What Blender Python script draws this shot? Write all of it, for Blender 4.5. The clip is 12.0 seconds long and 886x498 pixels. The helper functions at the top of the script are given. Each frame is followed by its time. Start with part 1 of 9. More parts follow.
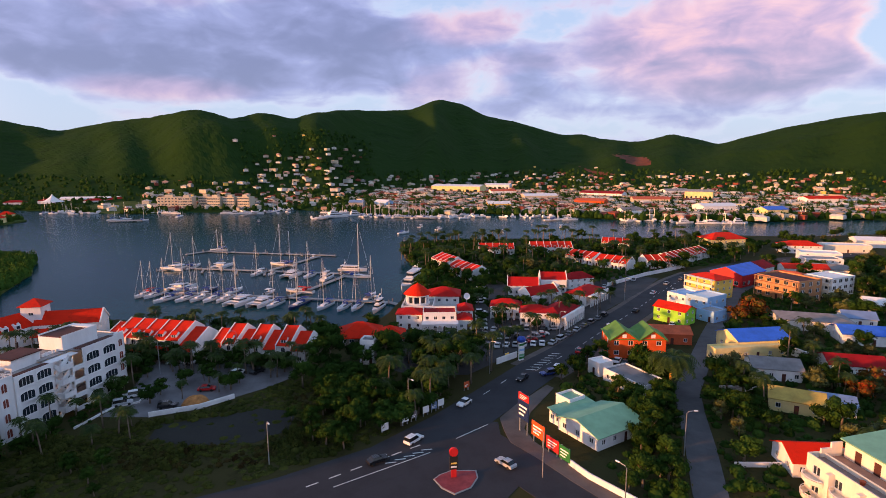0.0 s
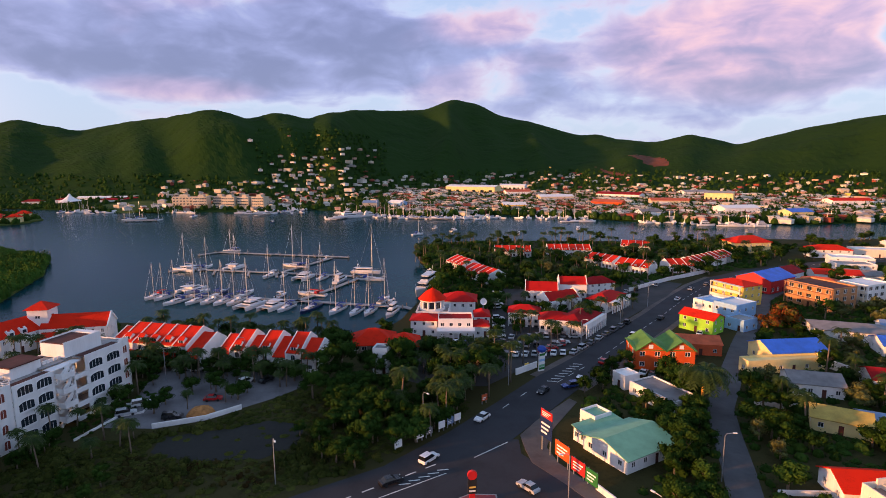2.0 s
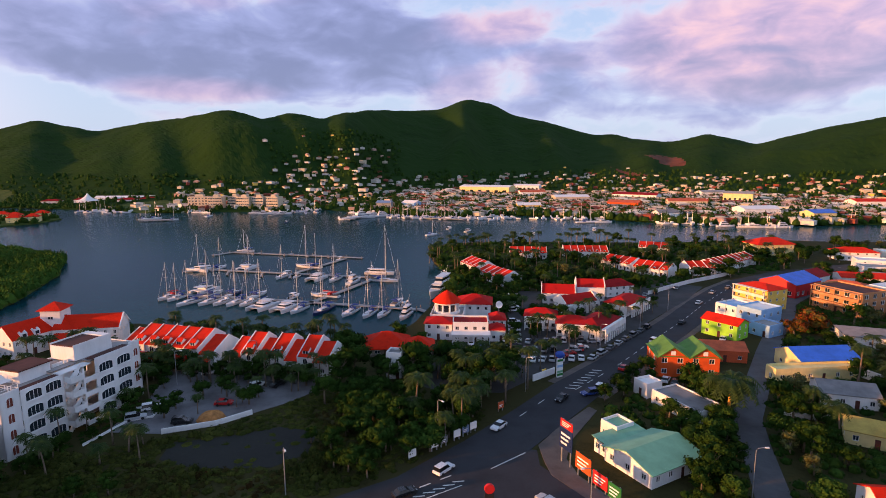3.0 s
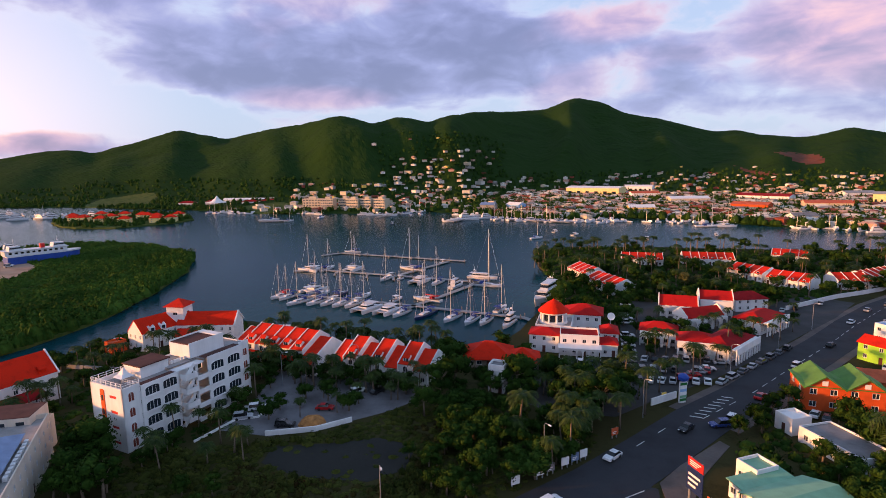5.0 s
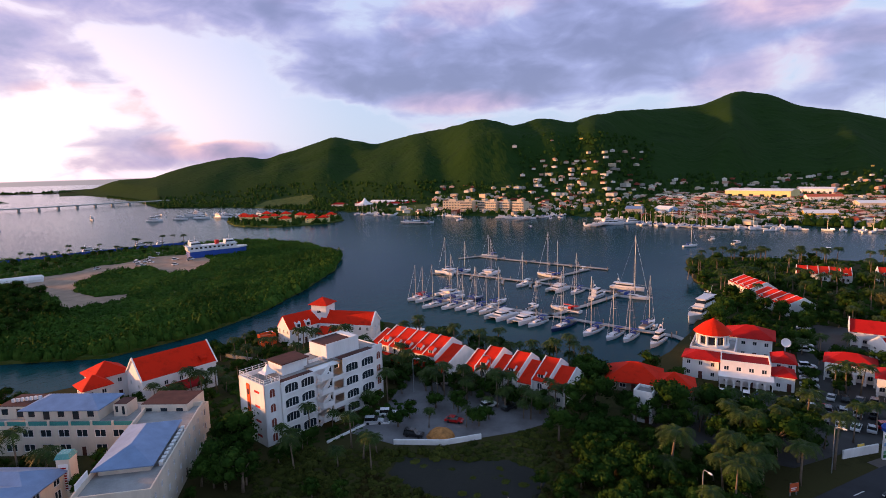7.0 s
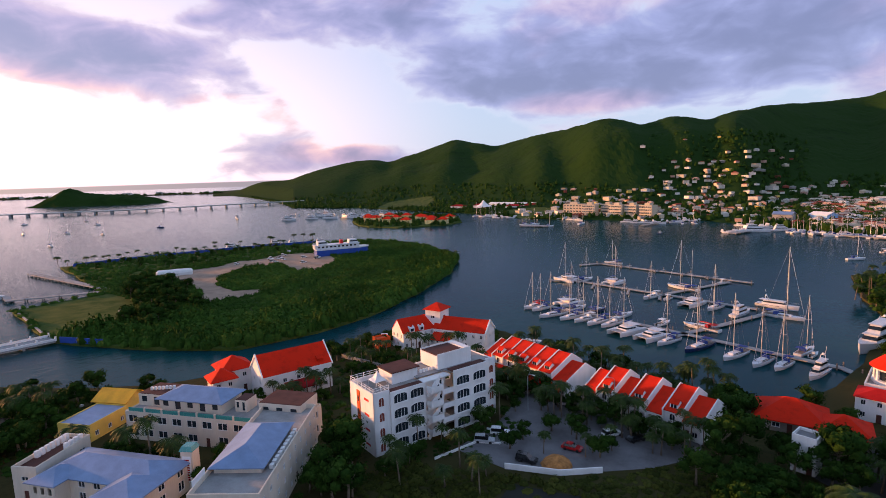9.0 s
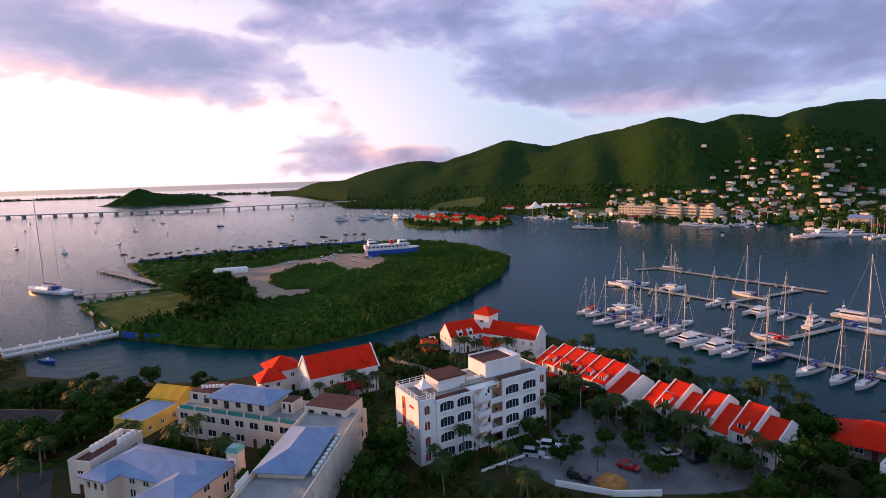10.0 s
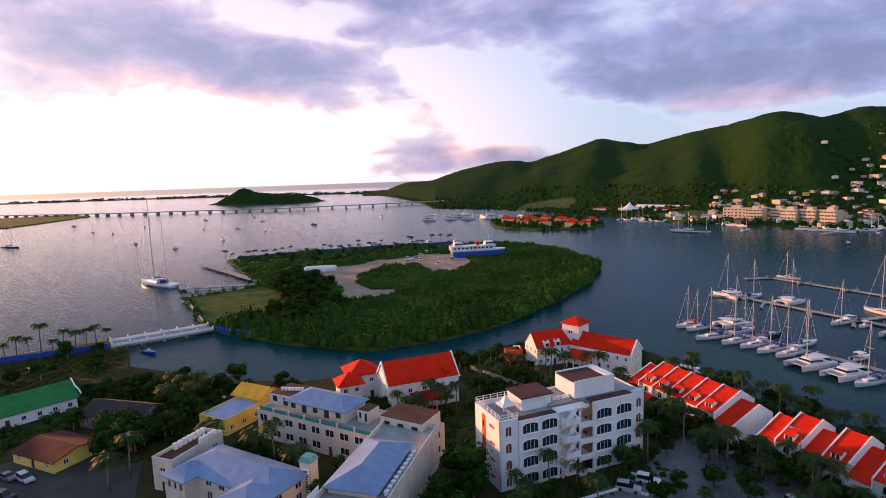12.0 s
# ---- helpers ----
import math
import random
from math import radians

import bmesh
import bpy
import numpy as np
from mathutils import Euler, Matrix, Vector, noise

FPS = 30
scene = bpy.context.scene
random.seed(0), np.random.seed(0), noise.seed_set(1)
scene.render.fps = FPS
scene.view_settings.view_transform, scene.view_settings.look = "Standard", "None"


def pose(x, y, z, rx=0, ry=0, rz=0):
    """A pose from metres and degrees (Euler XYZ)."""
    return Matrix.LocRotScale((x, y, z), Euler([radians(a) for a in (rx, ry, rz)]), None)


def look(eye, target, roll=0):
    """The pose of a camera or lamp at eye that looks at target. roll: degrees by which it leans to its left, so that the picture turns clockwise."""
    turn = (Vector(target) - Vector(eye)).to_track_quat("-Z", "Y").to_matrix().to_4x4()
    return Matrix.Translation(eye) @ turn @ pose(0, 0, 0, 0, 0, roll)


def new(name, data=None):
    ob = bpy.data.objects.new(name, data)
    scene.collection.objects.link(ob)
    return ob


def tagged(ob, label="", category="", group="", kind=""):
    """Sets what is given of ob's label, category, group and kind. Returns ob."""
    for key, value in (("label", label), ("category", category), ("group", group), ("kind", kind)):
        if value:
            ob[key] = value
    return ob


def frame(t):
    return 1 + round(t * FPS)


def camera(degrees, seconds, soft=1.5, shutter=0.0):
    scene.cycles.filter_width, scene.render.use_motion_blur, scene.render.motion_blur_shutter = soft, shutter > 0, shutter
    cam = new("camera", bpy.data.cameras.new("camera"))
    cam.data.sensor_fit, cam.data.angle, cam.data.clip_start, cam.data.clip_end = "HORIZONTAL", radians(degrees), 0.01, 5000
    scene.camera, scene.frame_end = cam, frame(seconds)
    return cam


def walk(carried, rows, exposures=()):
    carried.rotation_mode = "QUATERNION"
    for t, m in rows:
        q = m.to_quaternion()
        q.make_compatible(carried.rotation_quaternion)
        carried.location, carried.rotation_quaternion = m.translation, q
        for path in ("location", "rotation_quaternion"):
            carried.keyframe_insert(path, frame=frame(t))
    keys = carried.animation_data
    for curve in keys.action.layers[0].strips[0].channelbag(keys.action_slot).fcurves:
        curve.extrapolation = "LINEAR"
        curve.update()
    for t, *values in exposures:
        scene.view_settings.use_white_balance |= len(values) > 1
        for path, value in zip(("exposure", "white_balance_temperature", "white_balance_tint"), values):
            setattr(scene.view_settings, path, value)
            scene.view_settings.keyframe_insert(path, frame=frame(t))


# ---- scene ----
cam = camera(77.5, 12.0, soft=0.9)
PATH = [
    (0, (-2.144, 4.669, 59.678), (-2.18, 6.644, 59.36), -0.3),
    (0.5, (-2.387, 6.455, 59.689), (-2.43, 8.429, 59.371), -0.2),
    (1, (-2.645, 8.259, 59.715), (-2.697, 10.233, 59.398), -0.2),
    (1.5, (-2.912, 10.108, 59.737), (-2.981, 12.081, 59.42), -0.2),
    (2, (-3.216, 11.976, 59.752), (-3.301, 13.948, 59.435), -0.2),
    (2.5, (-3.567, 13.901, 59.745), (-3.67, 15.873, 59.428), -0.2),
    (4.5, (-5.159, 21.893, 59.689), (-5.527, 23.834, 59.376), -0.7),
    (5, (-5.613, 23.929, 59.716), (-6.113, 25.841, 59.408), -1.0),
    (5.5, (-6.107, 25.856, 59.732), (-6.727, 27.733, 59.428), -1.1),
    (6, (-6.672, 27.794, 59.784), (-7.423, 29.623, 59.487), -1.3),
    (6.5, (-7.265, 29.678, 59.83), (-8.122, 31.461, 59.537), -1.5),
    (7, (-8.086, 31.559, 59.891), (-9.047, 33.289, 59.602), -1.6),
    (9, (-12.535, 38.591, 60.143), (-13.844, 40.079, 59.873), -1.8),
    (9.5, (-13.844, 40.301, 60.145), (-15.218, 41.729, 59.879), -1.8),
    (10, (-15.247, 41.944, 60.169), (-16.688, 43.306, 59.907), -1.8),
    (10.5, (-16.663, 43.49, 60.175), (-18.16, 44.791, 59.917), -1.9),
    (11, (-18.136, 44.963, 60.201), (-19.691, 46.194, 59.947), -2.0),
    (11.5, (-19.694, 46.467, 60.234), (-21.295, 47.638, 59.98), -1.9),
    (12, (-21.332, 47.993, 60.27), (-22.971, 49.111, 60.018), -1.9),
]
walk(cam, [(t, look(eye, target, roll)) for t, eye, target, roll in PATH])

# ---- world, sun ----
SUN_AZ, SUN_EL = -113.0, 6.0      # degrees: azimuth from +y, to the right positive
scene.view_settings.exposure = 0.0

def make_world():
    w = bpy.data.worlds.new("sky")
    w.use_nodes = True
    scene.world = w
    nt = w.node_tree
    nt.nodes.clear()
    N, Lk = nt.nodes.new, nt.links.new
    out = N("ShaderNodeOutputWorld")
    bg = N("ShaderNodeBackground")
    sky = N("ShaderNodeTexSky")
    sky.sky_type, sky.sun_disc = "NISHITA", False
    sky.sun_elevation, sky.sun_rotation = radians(SUN_EL), radians(SUN_AZ)
    sky.air_density, sky.dust_density, sky.ozone_density = 1.0, 1.5, 2.0
    tc = N("ShaderNodeTexCoord")
    sep = N("ShaderNodeSeparateXYZ")
    Lk(tc.outputs["Generated"], sep.inputs[0])

    def math_node(op, a, b=None, c=None):
        n = N("ShaderNodeMath")
        n.operation = op
        for i, v in enumerate((a, b, c)):
            if v is None:
                continue
            if isinstance(v, (int, float)):
                n.inputs[i].default_value = v
            else:
                Lk(v, n.inputs[i])
        return n.outputs[0]

    def ramp(fac, stops):
        n = N("ShaderNodeValToRGB")
        el = n.color_ramp.elements
        while len(el) < len(stops):
            el.new(0.5)
        for e, (p, c) in zip(el, stops):
            e.position, e.color = p, (*c, 1)
        Lk(fac, n.inputs[0])
        return n.outputs[0]

    def mix(fac, a, b, kind="MIX"):
        n = N("ShaderNodeMix")
        n.data_type, n.blend_type = "RGBA", kind
        for sock, v in ((n.inputs[0], fac), (n.inputs[6], a), (n.inputs[7], b)):
            if isinstance(v, tuple):
                sock.default_value = (*v, 1)
            elif isinstance(v, (int, float)):
                sock.default_value = v
            else:
                Lk(v, sock)
        return n.outputs[2]

    z = sep.outputs[2]
    # bearing and height over the horizon, in degrees
    az = math_node("MULTIPLY", math_node("ARCTAN2", sep.outputs[0], sep.outputs[1]), 57.2958)
    el = math_node("MULTIPLY", math_node("ARCSINE", z), 57.2958)

    def cloud_noise(scale, detail, rough, dist, shift=(0, 0, 0), flat=2.1):
        mp = N("ShaderNodeMapping")
        mp.inputs["Location"].default_value = (shift[0] + CLOUD_SEED, shift[1], shift[2])
        mp.inputs["Scale"].default_value = (1.0, 1.0, flat)
        Lk(tc.outputs["Generated"], mp.inputs[0])
        n = N("ShaderNodeTexNoise")
        n.inputs["Scale"].default_value, n.inputs["Detail"].default_value = scale, detail
        n.inputs["Roughness"].default_value, n.inputs["Distortion"].default_value = rough, dist
        Lk(mp.outputs[0], n.inputs["Vector"])
        return n.outputs["Fac"]

    def smooth(value, lo, hi):
        n = N("ShaderNodeMapRange")
        n.interpolation_type = "SMOOTHSTEP"
        n.inputs[1].default_value, n.inputs[2].default_value = lo, hi
        Lk(value, n.inputs[0])
        return n.outputs[0]

    def patch(a, e, ra, re, tilt=0.0):
        """A soft oval of the sky round bearing a and height e; tilt: its rise for each degree of bearing."""
        u = math_node("MULTIPLY", math_node("SUBTRACT", az, a), 1.0 / ra)
        v = math_node("SUBTRACT", el, e)
        if tilt:
            v = math_node("SUBTRACT", v, math_node("MULTIPLY", math_node("SUBTRACT", az, a), tilt))
        v = math_node("MULTIPLY", v, 1.0 / re)
        d2 = math_node("ADD", math_node("MULTIPLY", u, u), math_node("MULTIPLY", v, v))
        return smooth(d2, 1.0, 0.0)

    big = cloud_noise(5.2, 6, 0.52, 0.35)
    fine = cloud_noise(13.0, 5, 0.50, 0.5, (3.1, 1.7, 0), 2.2)
    dens = math_node("ADD", math_node("MULTIPLY", big, 0.60), math_node("MULTIPLY", fine, 0.40))
    # how near to the sun's bearing, and how low
    sx, sy = math.sin(radians(SUN_AZ + 13)), math.cos(radians(SUN_AZ + 13))
    toward = math_node("ADD", math_node("MULTIPLY", sep.outputs[0], sx), math_node("MULTIPLY", sep.outputs[1], sy))
    warm = smooth(toward, 0.42, 1.05)
    low = smooth(z, 0.42, 0.02)
    # the banks of cloud and the gaps between them
    banks = ((-20, 11.0, 26, 6.8, 0.0, 0.22), (-36, 9.8, 14, 4.0, 0.05, 0.14), (4, 10.5, 20, 6.5, 0.0, 0.13), (27, 10.0, 17, 5.8, 0.0, 0.22), (18, 5.0, 30, 2.6, 0.0, 0.10),
             (-80, 12.2, 27, 4.6, -0.13, 0.26), (-54, 15.5, 20, 4.2, 0.0, 0.20), (-30, 7.2, 18, 3.4, 0.03, 0.13), (-57, 2.0, 11, 1.8, 0.0, 0.135), (-46, 2.2, 8, 1.6, 0.0, 0.16),
             (-46, 6.2, 11, 3.6, 0.0, -0.26), (-37, 4.0, 5, 3.2, 0.0, -0.18), (-55.5, 10.4, 5, 3.2, 0.0, -0.20), (-48.5, 9.6, 4, 2.0, 0.0, -0.12), (37, 10.0, 3.5, 3.4, 0.0, -0.22),
             (9.5, 12.6, 4.5, 1.8, 0.0, -0.09), (-4, 15.0, 9, 2.2, 0.0, -0.10), (13, 3.6, 9, 1.3, 0.0, -0.09), (31, 5.0, 8, 1.1, 0.0, -0.08), (-68, 15.5, 8, 2.0, 0.1, -0.14))
    for a, e, ra, re, tilt, amount in banks:
        dens = math_node("ADD", dens, math_node("MULTIPLY", patch(a, e, ra, re, tilt), amount))
    dens = math_node("ADD", dens, math_node("MULTIPLY", smooth(el, 13, 19), 0.07))
    # a clear band low over the sea
    dens = math_node("SUBTRACT", dens, math_node("MULTIPLY", math_node("MULTIPLY", smooth(el, 7.5, 3.5), smooth(az, -56, -74)), 0.17))
    cover = smooth(dens, 0.46, 0.60)
    thick = smooth(dens, 0.46, 0.86)
    clear = mix(warm, (0.58, 0.73, 1.10), (0.98, 0.90, 1.06))
    clear = mix(math_node("MULTIPLY", low, 0.85), clear, mix(warm, (0.72, 0.83, 1.10), (2.7, 1.72, 1.85)))
    shade = ramp(thick, [(0.0, (0.95, 1.00, 1.25)), (0.20, (0.66, 0.70, 1.06)), (0.50, (0.46, 0.49, 0.90)), (1.0, (0.29, 0.31, 0.60))])
    # pink light on the thin parts and on the side towards the sun
    pinkw = math_node("MULTIPLY", smooth(cloud_noise(4.0, 3, 0.5, 0.2, (7.3, 4.1, 0)), 0.50, 0.64), 0.30)
    for a, e, ra, re, tilt, amount in ((26, 10.5, 17, 6.5, 0.0, 1.0), (-80, 9.0, 18, 2.6, -0.13, 1.0), (-60, 6.6, 9, 2.0, -0.1, 0.9), (-52, 2.8, 8, 2.0, 0.0, 0.8), (-56, 6.5, 5, 3.5, 0.0, 0.7), (2, 13.0, 8, 2.5, 0.0, 0.6), (-27, 6.5, 9, 1.5, 0.0, 0.5)):
        pinkw = math_node("MAXIMUM", pinkw, math_node("MULTIPLY", patch(a, e, ra, re, tilt), amount))
    pinkw = math_node("MAXIMUM", pinkw, math_node("MULTIPLY", smooth(toward, 0.35, 1.0), 0.5))
    shade = mix(pinkw, shade, ramp(thick, [(0.0, (1.45, 0.98, 0.98)), (0.30, (1.25, 0.74, 0.84)), (0.60, (0.86, 0.56, 0.82)), (1.0, (0.42, 0.36, 0.66))]))
    picture = mix(cover, clear, shade)
    # overhead, out of view: an even blue added to set the ambient light
    picture = mix(smooth(z, 0.34, 0.62), picture, (0.34, 0.48, 0.76))
    # the sea goes on to the horizon
    picture = mix(smooth(z, -0.001, -0.0035), picture, mix(warm, (0.22, 0.26, 0.40), (0.62, 0.52, 0.60)))
    # the physical sky gives the gradient outside the clouds
    both = mix(0.06, picture, sky.outputs[0])
    Lk(both, bg.inputs[0])
    bg.inputs[1].default_value = SKY
    Lk(bg.outputs[0], out.inputs[0])

CLOUD_SEED, SKY = 2.6, 0.8
make_world()

def make_sun():
    d = bpy.data.lights.new("sun", "SUN")
    d.energy, d.angle, d.color = 7.0, radians(1.5), (1.0, 0.43, 0.15)
    a, e = radians(SUN_AZ), radians(SUN_EL)
    s = Vector((math.sin(a) * math.cos(e), math.cos(a) * math.cos(e), math.sin(e)))
    ob = new("sun", d)
    ob.matrix_world = look(s * 100, (0, 0, 0))
make_sun()

# ---- materials ----
def mat(name, base, rough=0.8, metal=0.0, var=0.25, scale=1.0, grain=0.3, bump=0.15, spec=0.3, streak=False, second=None, isl=0.0, rnd=0.0):
    """A surface with two scales of variation; second: a colour that mixes in by patches; rnd: change from object to object."""
    m = bpy.data.materials.new(name)
    m.use_nodes = True
    nt = m.node_tree
    N, Lk = nt.nodes.new, nt.links.new
    b = nt.nodes["Principled BSDF"]
    tc = N("ShaderNodeTexCoord")
    mp = N("ShaderNodeMapping")
    mp.inputs["Scale"].default_value = (scale, scale, scale * (0.25 if streak else 1.0))
    geo = N("ShaderNodeNewGeometry")
    Lk(geo.outputs["Position"], mp.inputs[0])
    n1 = N("ShaderNodeTexNoise")
    n1.inputs["Scale"].default_value, n1.inputs["Detail"].default_value, n1.inputs["Roughness"].default_value = 0.35, 6, 0.62
    n2 = N("ShaderNodeTexNoise")
    n2.inputs["Scale"].default_value, n2.inputs["Detail"].default_value, n2.inputs["Roughness"].default_value = 4.0, 5, 0.65
    Lk(mp.outputs[0], n1.inputs["Vector"])
    Lk(mp.outputs[0], n2.inputs["Vector"])
    add = N("ShaderNodeMath")
    add.operation = "MULTIPLY_ADD"
    Lk(n2.outputs[0], add.inputs[0])
    add.inputs[1].default_value = grain
    Lk(n1.outputs[0], add.inputs[2])
    r = N("ShaderNodeValToRGB")
    lo = [max(0, c * (1 - var)) for c in base]
    hi = [min(1, c * (1 + var)) for c in (second or base)]
    r.color_ramp.elements[0].position, r.color_ramp.elements[0].color = 0.42, (*lo, 1)
    r.color_ramp.elements[1].position, r.color_ramp.elements[1].color = 0.80, (*hi, 1)
    Lk(add.outputs[0], r.inputs[0])
    col = r.outputs[0]
    if isl or rnd:
        hs = N("ShaderNodeHueSaturation")
        src = N("ShaderNodeObjectInfo").outputs["Random"] if rnd else geo.outputs["Random Per Island"]
        amount = rnd or isl
        mr = N("ShaderNodeMapRange")
        mr.inputs[3].default_value, mr.inputs[4].default_value = 1 - amount, 1 + amount
        Lk(src, mr.inputs[0])
        Lk(mr.outputs[0], hs.inputs["Value"])
        mh = N("ShaderNodeMapRange")
        mh.inputs[3].default_value, mh.inputs[4].default_value = 0.5 + amount * 0.05, 0.5 - amount * 0.05
        Lk(src, mh.inputs[0])
        Lk(mh.outputs[0], hs.inputs["Hue"])
        Lk(col, hs.inputs["Color"])
        col = hs.outputs[0]
    Lk(col, b.inputs["Base Color"])
    rr = N("ShaderNodeMapRange")
    rr.inputs[3].default_value, rr.inputs[4].default_value = max(0.02, rough - 0.12), min(1, rough + 0.12)
    Lk(n2.outputs[0], rr.inputs[0])
    Lk(rr.outputs[0], b.inputs["Roughness"])
    b.inputs["Metallic"].default_value = metal
    b.inputs["Specular IOR Level"].default_value = spec
    if bump:
        bp = N("ShaderNodeBump")
        bp.inputs["Strength"].default_value, bp.inputs["Distance"].default_value = bump, 0.05
        Lk(n2.outputs[0], bp.inputs["Height"])
        Lk(bp.outputs[0], b.inputs["Normal"])
    return m

def glass_mat(name, base=(0.02, 0.03, 0.04), rough=0.08):
    m = bpy.data.materials.new(name)
    m.use_nodes = True
    b = m.node_tree.nodes["Principled BSDF"]
    b.inputs["Base Color"].default_value = (*base, 1)
    b.inputs["Roughness"].default_value = rough
    b.inputs["Specular IOR Level"].default_value = 0.6
    n = m.node_tree.nodes.new("ShaderNodeTexNoise")
    n.inputs["Scale"].default_value = 0.8
    bp = m.node_tree.nodes.new("ShaderNodeBump")
    bp.inputs["Strength"].default_value, bp.inputs["Distance"].default_value = 0.1, 0.02
    m.node_tree.links.new(n.outputs[0], bp.inputs["Height"])
    m.node_tree.links.new(bp.outputs[0], b.inputs["Normal"])
    return m

def water_mat():
    m = bpy.data.materials.new("lagoon_water")
    m.use_nodes = True
    nt = m.node_tree
    N, Lk = nt.nodes.new, nt.links.new
    nt.nodes.remove(nt.nodes["Principled BSDF"])
    body, gloss, both = N("ShaderNodeBsdfDiffuse"), N("ShaderNodeBsdfGlossy"), N("ShaderNodeMixShader")
    fres = N("ShaderNodeFresnel")
    fres.inputs["IOR"].default_value = 1.12
    gloss.inputs["Color"].default_value = (0.68, 0.73, 0.76, 1)
    geo = N("ShaderNodeNewGeometry")
    n0 = N("ShaderNodeTexNoise")
    n0.inputs["Scale"].default_value, n0.inputs["Detail"].default_value = 0.006, 4
    Lk(geo.outputs["Position"], n0.inputs["Vector"])
    r = N("ShaderNodeValToRGB")
    r.color_ramp.elements[0].position, r.color_ramp.elements[0].color = 0.35, (0.004, 0.040, 0.050, 1)
    r.color_ramp.elements[1].position, r.color_ramp.elements[1].color = 0.7, (0.007, 0.058, 0.068, 1)
    Lk(n0.outputs[0], r.inputs[0])
    Lk(r.outputs[0], body.inputs["Color"])
    gloss.inputs["Roughness"].default_value = 0.12
    Lk(fres.outputs[0], both.inputs[0])
    Lk(body.outputs[0], both.inputs[1])
    Lk(gloss.outputs[0], both.inputs[2])
    Lk(both.outputs[0], nt.nodes["Material Output"].inputs["Surface"])
    mp = N("ShaderNodeMapping")
    mp.inputs["Scale"].default_value = (1.0, 0.45, 1.0)
    mp.inputs["Rotation"].default_value = (0, 0, radians(35))
    Lk(geo.outputs["Position"], mp.inputs[0])
    n1 = N("ShaderNodeTexNoise")
    n1.inputs["Scale"].default_value, n1.inputs["Detail"].default_value, n1.inputs["Roughness"].default_value = 0.35, 6, 0.6
    Lk(mp.outputs[0], n1.inputs["Vector"])
    bp = N("ShaderNodeBump")
    bp.inputs["Strength"].default_value, bp.inputs["Distance"].default_value = 0.5, 0.4
    Lk(n1.outputs[0], bp.inputs["Height"])
    for sh in (body, gloss, fres):
        Lk(bp.outputs[0], sh.inputs["Normal"])
    return m

WATER = water_mat()
WHITE = mat("white_stucco", (0.80, 0.79, 0.78), 0.85, var=0.10, scale=0.8, streak=True)
TRIM = mat("white_trim", (0.82, 0.81, 0.80), 0.6, var=0.06)
BEIGE = mat("beige_stucco", (0.66, 0.58, 0.48), 0.85, var=0.12, streak=True)
RED = mat("red_tile_roof", (0.52, 0.018, 0.004), 0.75, var=0.28, scale=1.2, grain=0.6, bump=0.35, spec=0.12)
DARKRED = mat("crimson_roof", (0.28, 0.008, 0.010), 0.75, var=0.3, bump=0.3, spec=0.12)
BROWN = mat("brown_tar_roof", (0.085, 0.030, 0.022), 0.8, var=0.35)
BLUEROOF = mat("blue_grey_metal_roof", (0.20, 0.28, 0.44), 0.42, metal=0.3, var=0.15, bump=0.1)
BRIGHTBLUE = mat("bright_blue_roof", (0.03, 0.13, 0.62), 0.45, var=0.2)
GREENROOF = mat("pale_green_roof", (0.19, 0.40, 0.25), 0.55, var=0.15)
GRASSGREEN = mat("green_painted_roof", (0.09, 0.22, 0.035), 0.6, var=0.25)
DEEPGREEN = mat("deep_green_roof", (0.02, 0.16, 0.035), 0.6, var=0.25)
ORANGE = mat("orange_red_paint", (0.62, 0.09, 0.015), 0.8, var=0.15)
ORANGEROOF = mat("orange_terracotta_roof", (0.52, 0.10, 0.035), 0.7, var=0.25)
YELLOW = mat("yellow_paint", (0.80, 0.55, 0.12), 0.8, var=0.12)
PALEYELLOW = mat("pale_yellow_paint", (0.80, 0.66, 0.30), 0.8, var=0.12)
OCHREROOF = mat("ochre_roof", (0.42, 0.31, 0.07), 0.7, var=0.25)
GREYROOF = mat("grey_sheet_roof", (0.20, 0.19, 0.19), 0.65, var=0.25)
SKYBLUE = mat("sky_blue_paint", (0.30, 0.50, 0.75), 0.8, var=0.1)
LIME = mat("lime_green_paint", (0.30, 0.62, 0.05), 0.8, var=0.1)
TAN = mat("tan_brick_paint", (0.46, 0.22, 0.10), 0.85, var=0.25)
REDPAINT = mat("red_paint", (0.55, 0.02, 0.02), 0.5, var=0.12)
BLUEPAINT = mat("blue_paint", (0.02, 0.07, 0.35), 0.5, var=0.15)
ASPHALT = mat("asphalt", (0.027, 0.028, 0.032), 0.88, var=0.3, scale=0.5, grain=0.5, bump=0.2)
LANE = mat("worn_concrete_lane", (0.088, 0.085, 0.088), 0.9, var=0.25, scale=0.6)
PAVING = mat("pale_paved_asphalt", (0.15, 0.145, 0.15), 0.9, var=0.3, scale=0.5)
LOT = mat("parking_asphalt", (0.050, 0.048, 0.047), 0.9, var=0.3, scale=0.4)
PAINT = mat("road_paint", (0.55, 0.55, 0.53), 0.7, var=0.3, scale=2.0)
SAND = mat("sandy_dirt", (0.33, 0.23, 0.165), 0.95, var=0.25, scale=0.4)
DUST = mat("grey_roadside_dust", (0.11, 0.09, 0.08), 0.95, var=0.3, scale=0.4)
EARTH = mat("scrub_earth", (0.014, 0.022, 0.006), 0.95, var=0.45, scale=0.25, grain=0.6, second=(0.035, 0.032, 0.012), spec=0.05)
LAWN = mat("lawn_grass", (0.034, 0.100, 0.012), 0.95, var=0.4, scale=0.3, second=(0.075, 0.085, 0.022), spec=0.05)
